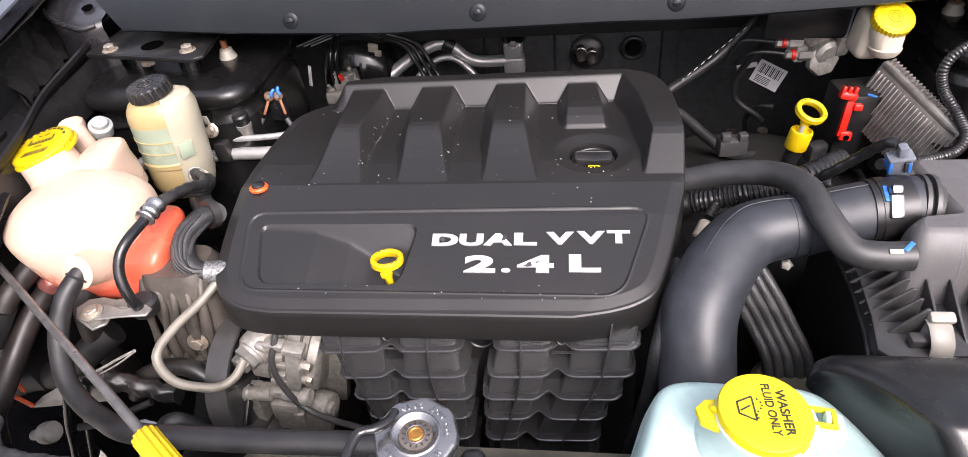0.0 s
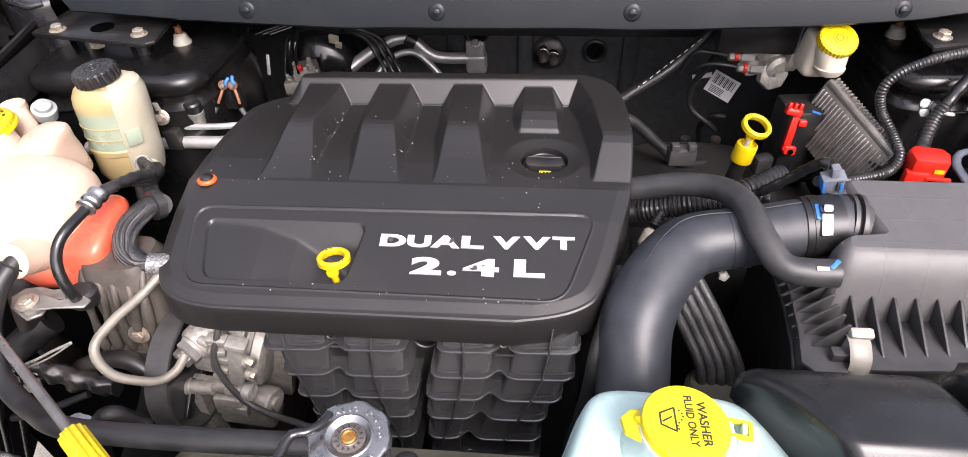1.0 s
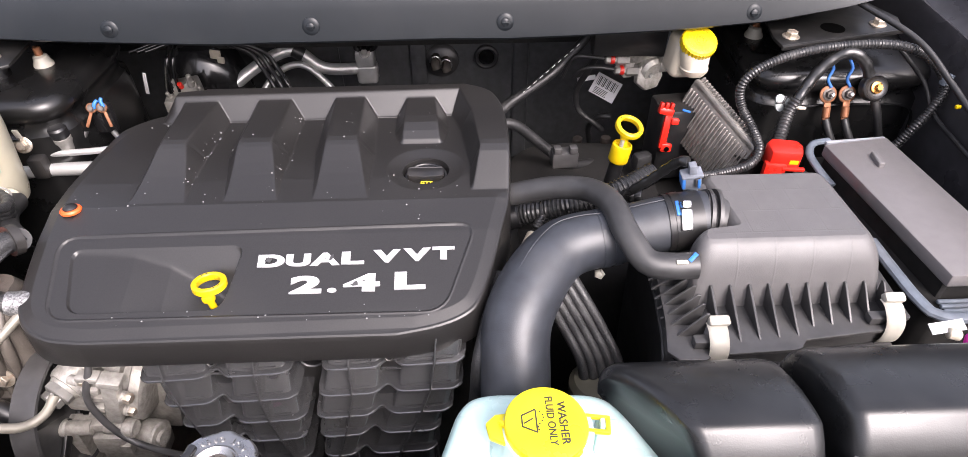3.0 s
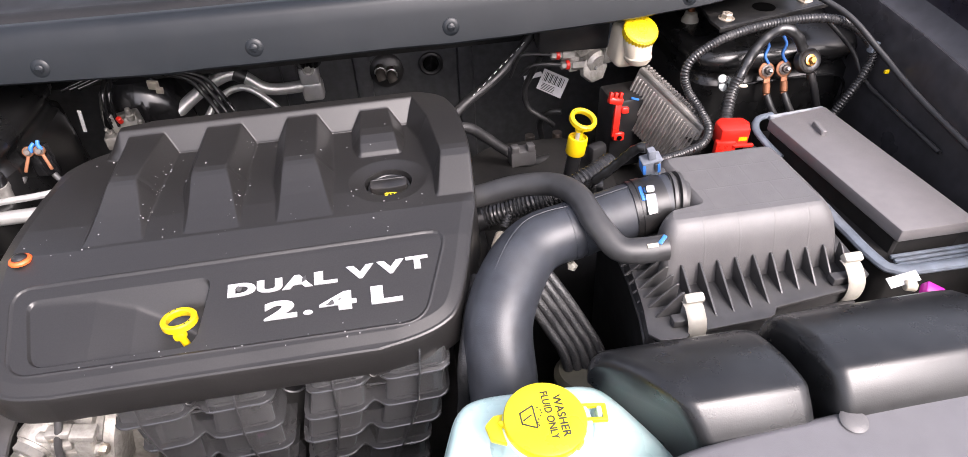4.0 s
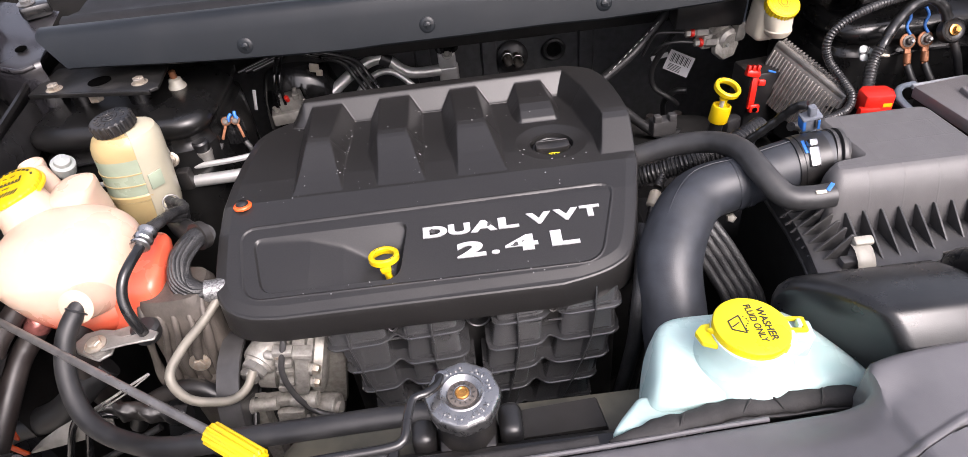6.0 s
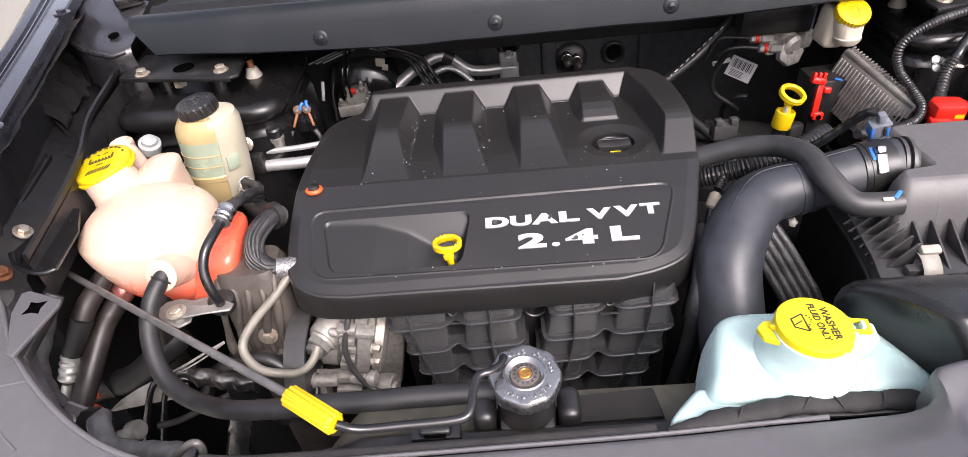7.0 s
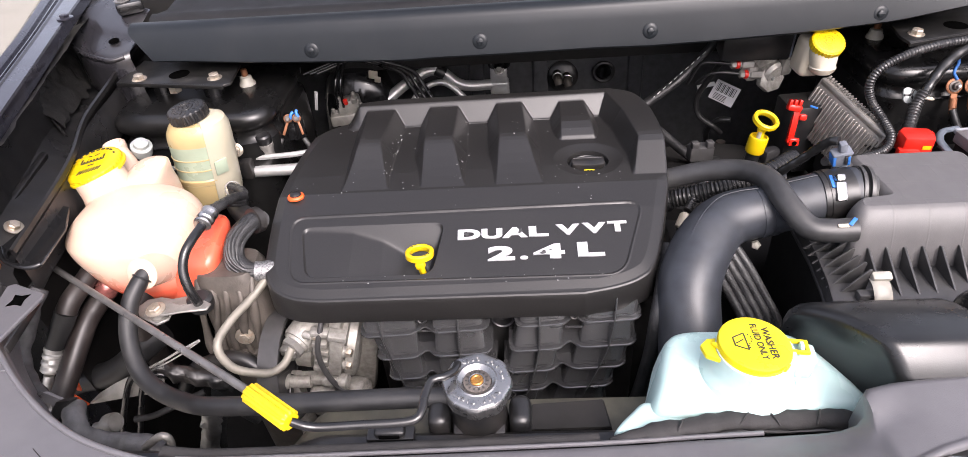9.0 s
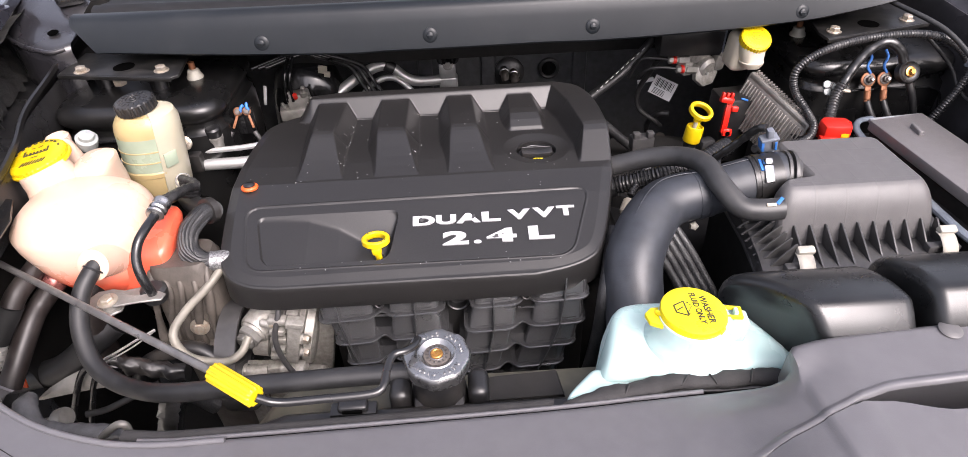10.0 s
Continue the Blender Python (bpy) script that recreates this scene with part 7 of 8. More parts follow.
part("flange", loft([[p + o for p in (quad[1], quad[1] + Vector((0.010, 0.004, -0.004)), quad[2] + Vector((0.010, 0.002, -0.006)), quad[2])] for o in (Vector((0, -0.006, 0.004)), Vector((0.002, 0.004, -0.002)))]), PLASTIC, cb, "dark folded flange")
part("edge", tube([quad[3] + Vector((-0.002, -0.002, 0)), quad[0] + Vector((-0.002, -0.002, 0.001))], 0.0026, 8), PLASTIC, cb)
part("bolt", hexbolt(axes((-0.6075, 0.2985, 0.896), (0.1, -0.8, 0.6)), 0.0062, 0.006, 0.009), ROD, cb)
single("drain_pipe", tube([(-0.505, 0.272, 0.845), (-0.496, 0.27, 0.858), (-0.482, 0.27, 0.870), (-0.470, 0.27, 0.8795), (-0.4625, 0.27, 0.880), (-0.461, 0.27, 0.868), (-0.469, 0.27, 0.845), (-0.475, 0.27, 0.82)], 0.0043, 12, 0.004), DULLALU, "bent grey metal drain pipe", "pipe")
for pts in ([(-0.675, 0.385, 0.63), (-0.640, 0.385, 0.71), (-0.620, 0.385, 0.757), (-0.589, 0.385, 0.816), (-0.572, 0.385, 0.840), (-0.558, 0.386, 0.849), (-0.551, 0.388, 0.842), (-0.566, 0.392, 0.817)], [(-0.655, 0.392, 0.63), (-0.614, 0.392, 0.723), (-0.594, 0.392, 0.768), (-0.577, 0.392, 0.805), (-0.562, 0.392, 0.828), (-0.548, 0.394, 0.834), (-0.535, 0.397, 0.826)]):
    pipe("cooler_line", pts, 0.0042, PAINT, "glossy black looped oil cooler line", "pipe")
cf = thing("cooler_fitting", (-0.61, 0.355, 0.78), "silver threaded cooler fitting with a round nut", "fitting")
m = axes((-0.634, 0.356, 0.778), (0.034, -0.002, 0.013))
part("stem", cyl(0.0062, 0.0, 0.024, m, 18), DULLALU, cf)
part("nut", lathe([(0.008, 0.020), (0.0125, 0.022), (0.0130, 0.026), (0.0130, 0.034), (0.0115, 0.037), (0.004, 0.0375)], m, 26), DULLALU, cf)
ls = thing("splash_sheet", (-0.60, 0.395, 0.78), "scuffed pale plastic sheet deep in the corner of the bay", "splash sheet")
upper = [(-0.661, 0.395, 0.780), (-0.640, 0.397, 0.797), (-0.612, 0.398, 0.814), (-0.568, 0.400, 0.836), (-0.535, 0.402, 0.848)]
lower = [(-0.658, 0.394, 0.777), (-0.640, 0.390, 0.785), (-0.622, 0.388, 0.791), (-0.582, 0.390, 0.797), (-0.545, 0.392, 0.800)]
part("sheet", strip([[Vector(p) for p in upper], [(Vector(p) + Vector(q)) / 2 + Vector((0, -0.003, 0.002)) for p, q in zip(upper, lower)], [Vector(p) for p in lower]]), DULLALU, ls)
for dz, w in ((0.0, 0.0016), (-0.006, 0.0011)):
    pipe("splash_rod", [(-0.552, 0.396, 0.845 + dz), (-0.525, 0.396, 0.860 + dz), (-0.500, 0.395, 0.876 + dz), (-0.470, 0.395, 0.893 + dz * 0.2)], w, ZINC, "thin bright metal rod deep in the bay", "rod")
rings = []
for k in range(22):
    c = Vector((-0.545 + 0.0040 * k, 0.402 + 0.002 * math.sin(k), 0.832 - 0.0014 * k))
    rings.append([c + Vector((0, 0.010 * math.cos(a), 0.012 * math.sin(a))) * (1 + 0.35 * noise.noise((k * 0.7, math.cos(a) * 1.6, math.sin(a) * 1.6))) for a in np.linspace(0, 2 * math.pi, 28, endpoint=False)])
single("crinkled_wrap", loft(rings), PLASTIC, "crinkled glossy black film round a lower hose", "film wrap", angle=60)
for pts, r, mat, lab in (([(-0.77, 0.45, 0.735), (-0.716, 0.45, 0.758), (-0.674, 0.45, 0.768), (-0.640, 0.452, 0.785), (-0.600, 0.46, 0.815), (-0.575, 0.475, 0.83)], 0.0185, RUBBER, "fat black rubber hose deep in the corner"),
                         ([(-0.62, 0.50, 0.72), (-0.60, 0.47, 0.80), (-0.585, 0.47, 0.87), (-0.58, 0.49, 0.91)], 0.016, BROWNHOSE, "brown dusty hose below the coolant bottle"),
                         ([(-0.50, 0.40, 0.79), (-0.535, 0.388, 0.780), (-0.575, 0.384, 0.762), (-0.60, 0.38, 0.76)], 0.0045, RUBBER, "thin black hose behind the cooler lines"),
                         ([(-0.55, 0.43, 0.76), (-0.52, 0.43, 0.80), (-0.46, 0.43, 0.82), (-0.42, 0.42, 0.80)], 0.011, PLASTIC, "thin black hose near the engine mount"),
                         ([(-0.50, 0.36, 0.68), (-0.47, 0.36, 0.78), (-0.45, 0.37, 0.80), (-0.43, 0.38, 0.76)], 0.010, BRAID, "wrapped cable beside the pulley")):
    pipe("lower_hose", pts, r, mat, lab, "hose")
t = thing("tape_flag", (-0.68, 0.41, 0.78), "scrap of orange tape on a hose", "tape")
part("tape", rbox(0.006, 0.003, 0.024, pose(-0.678, 0.408, 0.797, 10, 20, 0), 0.001), ORANGE, t)
part("tape", rbox(0.009, 0.003, 0.030, pose(-0.688, 0.406, 0.770, 10, -12, 0), 0.001), ORANGE, t)
t = thing("foil_sleeve", (-0.465, 0.335, 0.74), "crinkled silver foil sleeve on a lower line", "heat sleeve")
rings = []
for k in range(18):
    c = Vector((-0.445, 0.335, 0.848)).lerp(Vector((-0.489, 0.335, 0.735)), k / 17)
    rings.append([c + Vector((0.0125 * math.cos(a), 0.005 * math.sin(a), 0)) * (1 + 0.4 * noise.noise((k * 0.9, math.cos(a) * 2, math.sin(a) * 2))) for a in np.linspace(0, 2 * math.pi, 14, endpoint=False)])
part("sleeve", loft(rings), FOIL, t, angle=25)

# pump wire and its plug
pw = thing("pump_wire", (-0.27, 0.39, 0.74), "grey sleeved pump wire ending in a small plug", "wire")
part("wire", tube([(-0.336, 0.470, 0.885), (-0.338, 0.446, 0.862), (-0.347, 0.431, 0.828), (-0.344, 0.429, 0.785), (-0.328, 0.426, 0.752), (-0.295, 0.416, 0.744), (-0.250, 0.398, 0.757), (-0.215, 0.382, 0.769), (-0.190, 0.368, 0.778)], 0.0038, 12), DUSTY, pw)
part("plug", rbox(0.030, 0.016, 0.016, pose(-0.172, 0.362, 0.784, 10, -15, 10), 0.003), CONNECTOR, pw, "grey plug")
part("plug_end", rbox(0.012, 0.006, 0.008, pose(-0.170, 0.362, 0.795, 0, 0, 10), 0.002), PURPLE, pw, "purple wire end")

# ---- air conditioning pipes behind the steering bottle ----
ac = thing("air_conditioning_pipes", (-0.5, 0.80, 0.88), "bare aluminium air conditioning pipes with a black service cap", "pipe")
part("pipe", tube([(-0.68, 0.775, 0.880), (-0.60, 0.785, 0.882), (-0.538, 0.790, 0.885), (-0.455, 0.792, 0.886), (-0.40, 0.80, 0.888)], 0.0100, 18), PIPEALU, ac)
part("pipe", tube([(-0.68, 0.79, 0.900), (-0.60, 0.794, 0.904), (-0.539, 0.796, 0.908), (-0.46, 0.798, 0.911), (-0.40, 0.805, 0.915)], 0.0048, 16), PIPEALU, ac)
part("clip", rbox(0.022, 0.036, 0.034, pose(-0.537, 0.792, 0.896), 0.004), PLASTIC, ac, "black pipe clip")
part("service_port", lathe([(0.009, -0.02), (0.011, 0.0), (0.0125, 0.004), (0.0125, 0.010), (0.009, 0.012)], axes((-0.502, 0.806, 0.922), (0, -0.1, 1)), 20), DULLALU, ac)
part("service_cap", lathe([(0.011, 0.010), (0.0125, 0.012), (0.0125, 0.024), (0.010, 0.027), (0.004, 0.027)], axes((-0.502, 0.806, 0.922), (0, -0.1, 1)), 20), PLASTIC, ac, "black service cap")

fp = thing("firewall_pipes", (-0.22, 1.16, 0.80), "bent aluminium expansion pipes on the firewall", "pipe")
part("pipe", tube([(-0.40, 1.08, 0.815), (-0.343, 1.12, 0.855), (-0.300, 1.148, 0.876), (-0.262, 1.16, 0.889), (-0.235, 1.162, 0.884), (-0.205, 1.16, 0.858), (-0.175, 1.163, 0.848), (-0.117, 1.17, 0.846)], 0.0115, 18), PIPEALU, fp)
part("pipe", tube([(-0.31, 1.12, 0.825), (-0.286, 1.14, 0.850), (-0.255, 1.15, 0.864), (-0.225, 1.15, 0.861), (-0.189, 1.14, 0.830), (-0.16, 1.13, 0.79)], 0.0065, 14), PIPEALU, fp)
part("sleeve", cyl(0.0135, -0.010, 0.012, axes((-0.240, 1.162, 0.886), (0.8, 0, -0.5)), 22), RUBBER, fp)
part("block", join(rbox(0.041, 0.03, 0.040, pose(-0.113, 1.172, 0.836), 0.007, 3), rbox(0.036, 0.032, 0.034, pose(-0.114, 1.172, 0.868), 0.005, 3)), PIPEALU, fp, "machined aluminium block")
part("block_cap", lathe([(0.014, 0.0), (0.024, 0.004), (0.026, 0.012), (0.026, 0.024), (0.018, 0.028)], axes((-0.112, 1.180, 0.882), (0, -0.1, 1)), 24), PAINT, fp, "black cap over the block")
part("block_bolt", hexbolt(axes((-0.112, 1.156, 0.884), (0, -0.8, 0.6)), 0.007, 0.006, 0.011), DULLALU, fp)
for dx in (0.0, 0.014, 0.028):
    pipe("brake_line", [(-0.50 + dx, 1.06, 0.94), (-0.42 + dx, 1.09, 0.955), (-0.371 + dx, 1.10, 0.940), (-0.322 + dx, 1.12, 0.910), (-0.302 + dx, 1.12, 0.880), (-0.280 + dx, 1.10, 0.845), (-0.27 + dx, 1.09, 0.78)], 0.0042, PAINT, "thin glossy black brake line", "pipe")
vb = thing("valve_block", (-0.43, 1.05, 0.78), "dull aluminium valve block with small fittings and a red plug", "valve block")
part("base", rbox(0.056, 0.034, 0.024, pose(-0.430, 1.043, 0.850, 0, 0, 10), 0.004), DULLALU, vb)
part("body", rbox(0.046, 0.032, 0.034, pose(-0.418, 1.052, 0.872, 0, -6, 10), 0.005), DULLALU, vb)
for x, z, r, h in ((-0.432, 0.886, 0.0060, 0.012), (-0.404, 0.888, 0.0070, 0.020), (-0.393, 0.872, 0.0052, 0.012), (-0.446, 0.860, 0.0055, 0.014), (-0.399, 0.858, 0.0060, 0.014)):
    part("fitting", lathe([(r, -0.004), (r, h * 0.4), (r * 0.65, h * 0.45), (r * 0.65, h), (r * 0.4, h * 1.1)], axes((x, 1.040, z), (0.3 * (x + 0.42) / 0.03, -0.35, 1)), 12), DULLALU, vb)
part("plug", cyl(0.0045, 0, 0.012, axes((-0.419, 1.034, 0.884), (0, -0.5, 1)), 14), RED, vb, "red plug")
for x in (-0.436, -0.426):
    part("line", tube([(x, 1.036, 0.876), (x + 0.001, 1.036, 0.905), (x + 0.004, 1.045, 0.935), (x + 0.010, 1.07, 0.955)], 0.0032, 10), PAINT, vb, "glossy black line")
part("motor", loft([oval(-0.415, 1.14, a, b, z, 2.4, 28) for z, a, b in ((0.74, 0.085, 0.07), (0.85, 0.078, 0.062), (0.895, 0.064, 0.052), (0.918, 0.044, 0.036), (0.924, 0.014, 0.012))]), PAINT, vb, "glossy black pump motor")
tg = thing("paper_tag", (-0.478, 1.035, 0.87), "small white paper tag on a wire", "tag")
part("tag", rbox(0.006, 0.002, 0.046, pose(-0.478, 1.033, 0.894, 10, 14, 0), 0.0008), PAPER, tg)
tg = thing("white_clip", (-0.377, 1.15, 0.87), "white plastic wire clip", "clip")
part("clip", join(rbox(0.018, 0.006, 0.018, pose(-0.368, 1.092, 0.917, 20, 12, 0), 0.001), rbox(0.012, 0.006, 0.012, pose(-0.360, 1.090, 0.907, 20, 12, 0), 0.001)), WHITE, tg)
bt = thing("blue_connector", (-0.508, 0.905, 0.87), "blue and copper wire terminals by the strut tower", "connector")
part("lead", tube([(-0.516, 0.86, 0.80), (-0.512, 0.885, 0.85), (-0.508, 0.900, 0.885), (-0.505, 0.905, 0.91)], 0.006, 12), RUST, bt, "corroded copper terminal")
part("lead", tube([(-0.500, 0.87, 0.82), (-0.496, 0.890, 0.86), (-0.494, 0.900, 0.89)], 0.005, 12), RUST, bt, "corroded copper terminal")
part("tape", tube([(-0.508, 0.899, 0.898), (-0.508, 0.903, 0.918)], 0.0065, 12, 0.004), BLUE, bt, "blue tape")
part("tape", tube([(-0.495, 0.897, 0.905), (-0.490, 0.90, 0.914), (-0.482, 0.90, 0.916)], 0.0045, 12, 0.004), BLUE, bt, "blue tape")

# sensor, grommets on the firewall
sn = thing("heater_valve", (0.025, 1.19, 0.80), "grey heater fitting with pale hose ends on the firewall", "fitting")
part("flange", lathe([(0.036, 0), (0.036, 0.006), (0.027, 0.012)], axes((0.031, 1.282, 0.806), (0, -1, 0.2)), 28), GUTTER, sn)
part("pipe_stub", tube([(0.018, 1.29, 0.815), (0.018, 1.245, 0.815), (0.021, 1.238, 0.806)], 0.010, 16), MOUNT, sn)
for sx, sz in ((0.018, 0.815), (0.040, 0.808)):
    part("hose_clamp", ring(0.0115, 0.0018, axes((sx, 1.252, sz), (0, -1, 0)), 24, 8), STEEL, sn, "steel hose clamp")
part("pipe_stub", tube([(0.040, 1.29, 0.808), (0.040, 1.245, 0.808), (0.043, 1.238, 0.800)], 0.010, 16), MOUNT, sn)
for x, z in ((0.126, 0.812), (-0.02, 0.95)):
    g = thing("firewall_grommet", (x, 1.27, z), "black rubber grommet pressed in the firewall", "grommet")
    part("ring", ring(0.022, 0.005, axes((x, 1.275, z), (0, -1, 0)), 28, 8), RUBBER, g)
    part("plug", lathe([(0.020, -0.004), (0.018, 0.002), (0.006, 0.003)], axes((x, 1.279, z), (0, -1, 0)), 24), PAINT, g)
for x in (-0.15, 0.0, 0.22):
    part("stiffener", rbox(0.035, 0.02, 0.5, pose(x - 0.02, 1.283, 0.80), 0.008), FIREWALL, bpy.data.objects["wall_firewall"])

# ---- gearbox side ----
gb = thing("gearbox", (0.32, 0.82, 0.41), "dark dusty gearbox casing below the wiring", "gearbox")
# casing and head take the near-black shade colour too
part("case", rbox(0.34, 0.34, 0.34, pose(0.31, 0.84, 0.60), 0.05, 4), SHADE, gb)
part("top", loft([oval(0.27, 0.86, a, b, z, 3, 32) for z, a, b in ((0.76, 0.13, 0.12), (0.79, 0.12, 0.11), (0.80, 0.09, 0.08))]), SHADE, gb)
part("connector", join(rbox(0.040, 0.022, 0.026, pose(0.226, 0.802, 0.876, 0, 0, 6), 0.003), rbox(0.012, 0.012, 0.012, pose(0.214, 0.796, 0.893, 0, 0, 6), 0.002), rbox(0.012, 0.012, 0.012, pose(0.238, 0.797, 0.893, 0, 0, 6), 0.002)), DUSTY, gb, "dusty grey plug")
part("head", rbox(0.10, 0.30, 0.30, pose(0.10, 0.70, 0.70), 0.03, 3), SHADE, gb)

rb = thing("relay_box", (0.405, 0.88, 0.76), "black relay box with a red latch", "relay box")
part("box", rbox(0.085, 0.06, 0.13, pose(0.422, 0.885, 0.855, 0, 0, 6), 0.006), PLASTIC, rb)
latch = part("latch", rbox(0.012, 0.008, 0.066, pose(0.390, 0.850, 0.893, -12, 6, 0), 0.003), RED, rb, "bright red latch")
part("latch_head", rbox(0.025, 0.013, 0.012, pose(0.386, 0.853, 0.922, -12, 14, 0), 0.004), RED, latch)
part("latch_foot", rbox(0.018, 0.010, 0.014, pose(0.3935, 0.843, 0.862, -12, 6, 0), 0.003), RED, latch)
part("latch_hook", rbox(0.012, 0.010, 0.010, pose(0.402, 0.850, 0.905, -12, 6, 0), 0.002), RED, latch)
for dx in (-0.008, 0.0, 0.008):
    part("latch_stub", rbox(0.005, 0.008, 0.010, pose(0.386 + dx, 0.853, 0.931 - 0.12 * dx, -12, 14, 0), 0.001), RED, latch)
part("latch_hole", cyl(0.0042, 0, 0.0008, axes((0.3935, 0.8372, 0.862), (0, -1, 0.2)), 16), HOLE, latch, "dark hole in the latch")
part("latch_rib", rbox(0.003, 0.004, 0.044, pose(0.3855, 0.8465, 0.893, -12, 6, 0), 0.001), RED, latch)
part("tape", rbox(0.014, 0.004, 0.003, pose(0.418, 0.853, 0.921, 0, 20, 0), 0.001), BLUE, rb, "blue mark")
part("plug", rbox(0.03, 0.02, 0.03, pose(0.36, 0.845, 0.835, 0, 0, 20), 0.006), RUBBER, rb)

mc = thing("master_cylinder", (0.38, 1.01, 0.85), "cast aluminium brake master cylinder with red ringed fittings", "master cylinder")
part("body", cyl(0.023, -0.06, 0.055, axes((0.378, 1.030, 0.926), (0.35, -0.9, -0.1)), 28, 0.006), ALU, mc)
part("lug", prism([(0.026 * math.cos(a), 0.026 * math.sin(a)) for a in np.linspace(0, 2 * math.pi, 7, endpoint=False)], -0.006, 0.008, axes((0.389, 0.985, 0.914), (0.25, -0.9, 0.3)), 0.003, 2), ALU, mc)
part("lug_bolt", cyl(0.0035, 0.007, 0.012, axes((0.389, 0.985, 0.914), (0.25, -0.9, 0.3)), 12), STEEL, mc)
part("ear", rbox(0.022, 0.02, 0.034, pose(0.414, 0.990, 0.936, 10, 0, 15), 0.005), DULLALU, mc)
part("rib", rbox(0.060, 0.03, 0.020, pose(0.366, 1.000, 0.945, 8, 0, 8), 0.004), ALU, mc)
part("web", rbox(0.018, 0.03, 0.030, pose(0.350, 0.985, 0.932, 8, 0, 8), 0.004), ALU, mc)
for dz, dx in ((0.016, -0.022), (-0.004, -0.004)):
    part("fitting", lathe([(0.010, -0.02), (0.010, 0.0), (0.0075, 0.002), (0.0075, 0.018), (0.005, 0.02)], axes((0.352 + dx, 0.975, 0.933 + dz), (-1, -0.05, 0.05)), 6), DULLALU, mc)
    part("seal", cyl(0.0082, 0.004, 0.011, axes((0.352 + dx, 0.975, 0.933 + dz), (-1, -0.05, 0.05)), 16), RED, mc, "red ring on the fitting")
    part("line", tube([(0.336 + dx, 0.975, 0.934 + dz), (0.305 + dx, 0.977, 0.938 + dz), (0.282 + dx, 0.985, 0.932 + dz), (0.27 + dx, 1.01, 0.90)], 0.0030, 10), RUBBER, mc)
kb = thing("cowl_control_box", (0.35, 0.97, 0.96), "black control box under the cowl with a pale top edge", "control box")
part("box", rbox(0.115, 0.05, 0.05, pose(0.343, 0.970, 0.992, 4, 0, -4), 0.005), PLASTIC, kb)
part("edge", rbox(0.06, 0.004, 0.003, pose(0.370, 0.949, 1.0165, 0, 0, -6), 0.001), TRAYEDGE, kb, "pale top edge")
part("edge", rbox(0.003, 0.004, 0.046, pose(0.3995, 0.944, 0.994, 4, 0, -4), 0.001), TRAY, kb)
part("tape", rbox(0.012, 0.012, 0.004, pose(0.295, 0.965, 1.018, 0, 0, 20), 0.001), BLUE, kb, "blue tape")

tag = thing("barcode_tag", (0.34, 1.07, 0.80), "white barcode tag hanging on a black cable", "tag")
m = axes((0.340, 1.066, 0.847), (-0.25, -0.85, 0.5), (1, -0.1, -0.55))
m = m @ Matrix.Diagonal((0.86, 0.86, 1, 1))
part("paper", rbox(0.058, 0.046, 0.0012, m, 0.0003), PAPER, tag)
for k in range(14):
    part("print", rbox(0.0008 + 0.0009 * ((k * 7) % 3), 0.020, 0.0004, m @ pose(-0.023 + 0.0034 * k, 0.008, 0.0009), 0), INK, tag, "black printed bar")
for k in range(5):
    part("print", rbox(0.030, 0.0014, 0.0004, m @ pose(-0.006, -0.007 - 0.003 * k, 0.0009), 0), INK, tag, "black printed line")
part("strap", rbox(0.040, 0.010, 0.0012, m @ pose(-0.046, -0.002, 0, 0, 0, 38), 0.0003), PAPER, tag)
pipe("tag_cable", [(0.305, 1.02, 0.93), (0.298, 1.04, 0.895), (0.285, 1.06, 0.845), (0.292, 1.06, 0.805), (0.325, 1.05, 0.780), (0.340, 1.05, 0.765)], 0.0055, RUBBER, "black cable holding a paper tag", "cable")
pipe("shift_cable", [(0.33, 1.05, 1.01), (0.284, 1.02, 0.965), (0.229, 1.0, 0.914), (0.162, 0.96, 0.887), (0.110, 0.92, 0.868), (0.05, 0.90, 0.85)], 0.0085, RUBBER, "black shift cable with pale printing", "cable")
for k in range(12):
    s = k / 11 * 1.15
    t = bpy.data.objects["shift_cable"]
    part("print", rbox(0.007, 0.0012, 0.0012, axes((0.270 - 0.10 * s, 1.006 - 0.045 * s, 0.9605 - 0.067 * s), (-0.3, -0.6, 0.7), (0.75, 0.3, 0.6)), 0), PAPER, t, "pale printed mark")
pipe("vacuum_hose", [(0.10, 0.86, 0.90), (0.150, 0.875, 0.892), (0.180, 0.88, 0.868), (0.212, 0.88, 0.838), (0.249, 0.88, 0.809), (0.289, 0.90, 0.794), (0.32, 0.93, 0.78)], 0.0085, RUBBER, "grey-black vacuum hose behind the engine cover", "hose")
gc = thing("shift_bracket", (0.335, 1.11, 0.64), "grey metal linkage clamp on the gearbox", "clamp")
part("bar", rbox(0.085, 0.02, 0.028, pose(0.335, 1.11, 0.675), 0.005), DULLALU, gc)
for dx in (-0.028, 0.03):
    part("post", cyl(0.010, -0.10, 0.03, pose(0.335 + dx, 1.11, 0.68)), IRON, gc)
pipe("linkage_cable", [(0.325, 1.08, 0.72), (0.318, 1.07, 0.76), (0.330, 1.05, 0.795), (0.352, 1.04, 0.80)], 0.006, RUBBER, "thin black linkage cable", "cable")

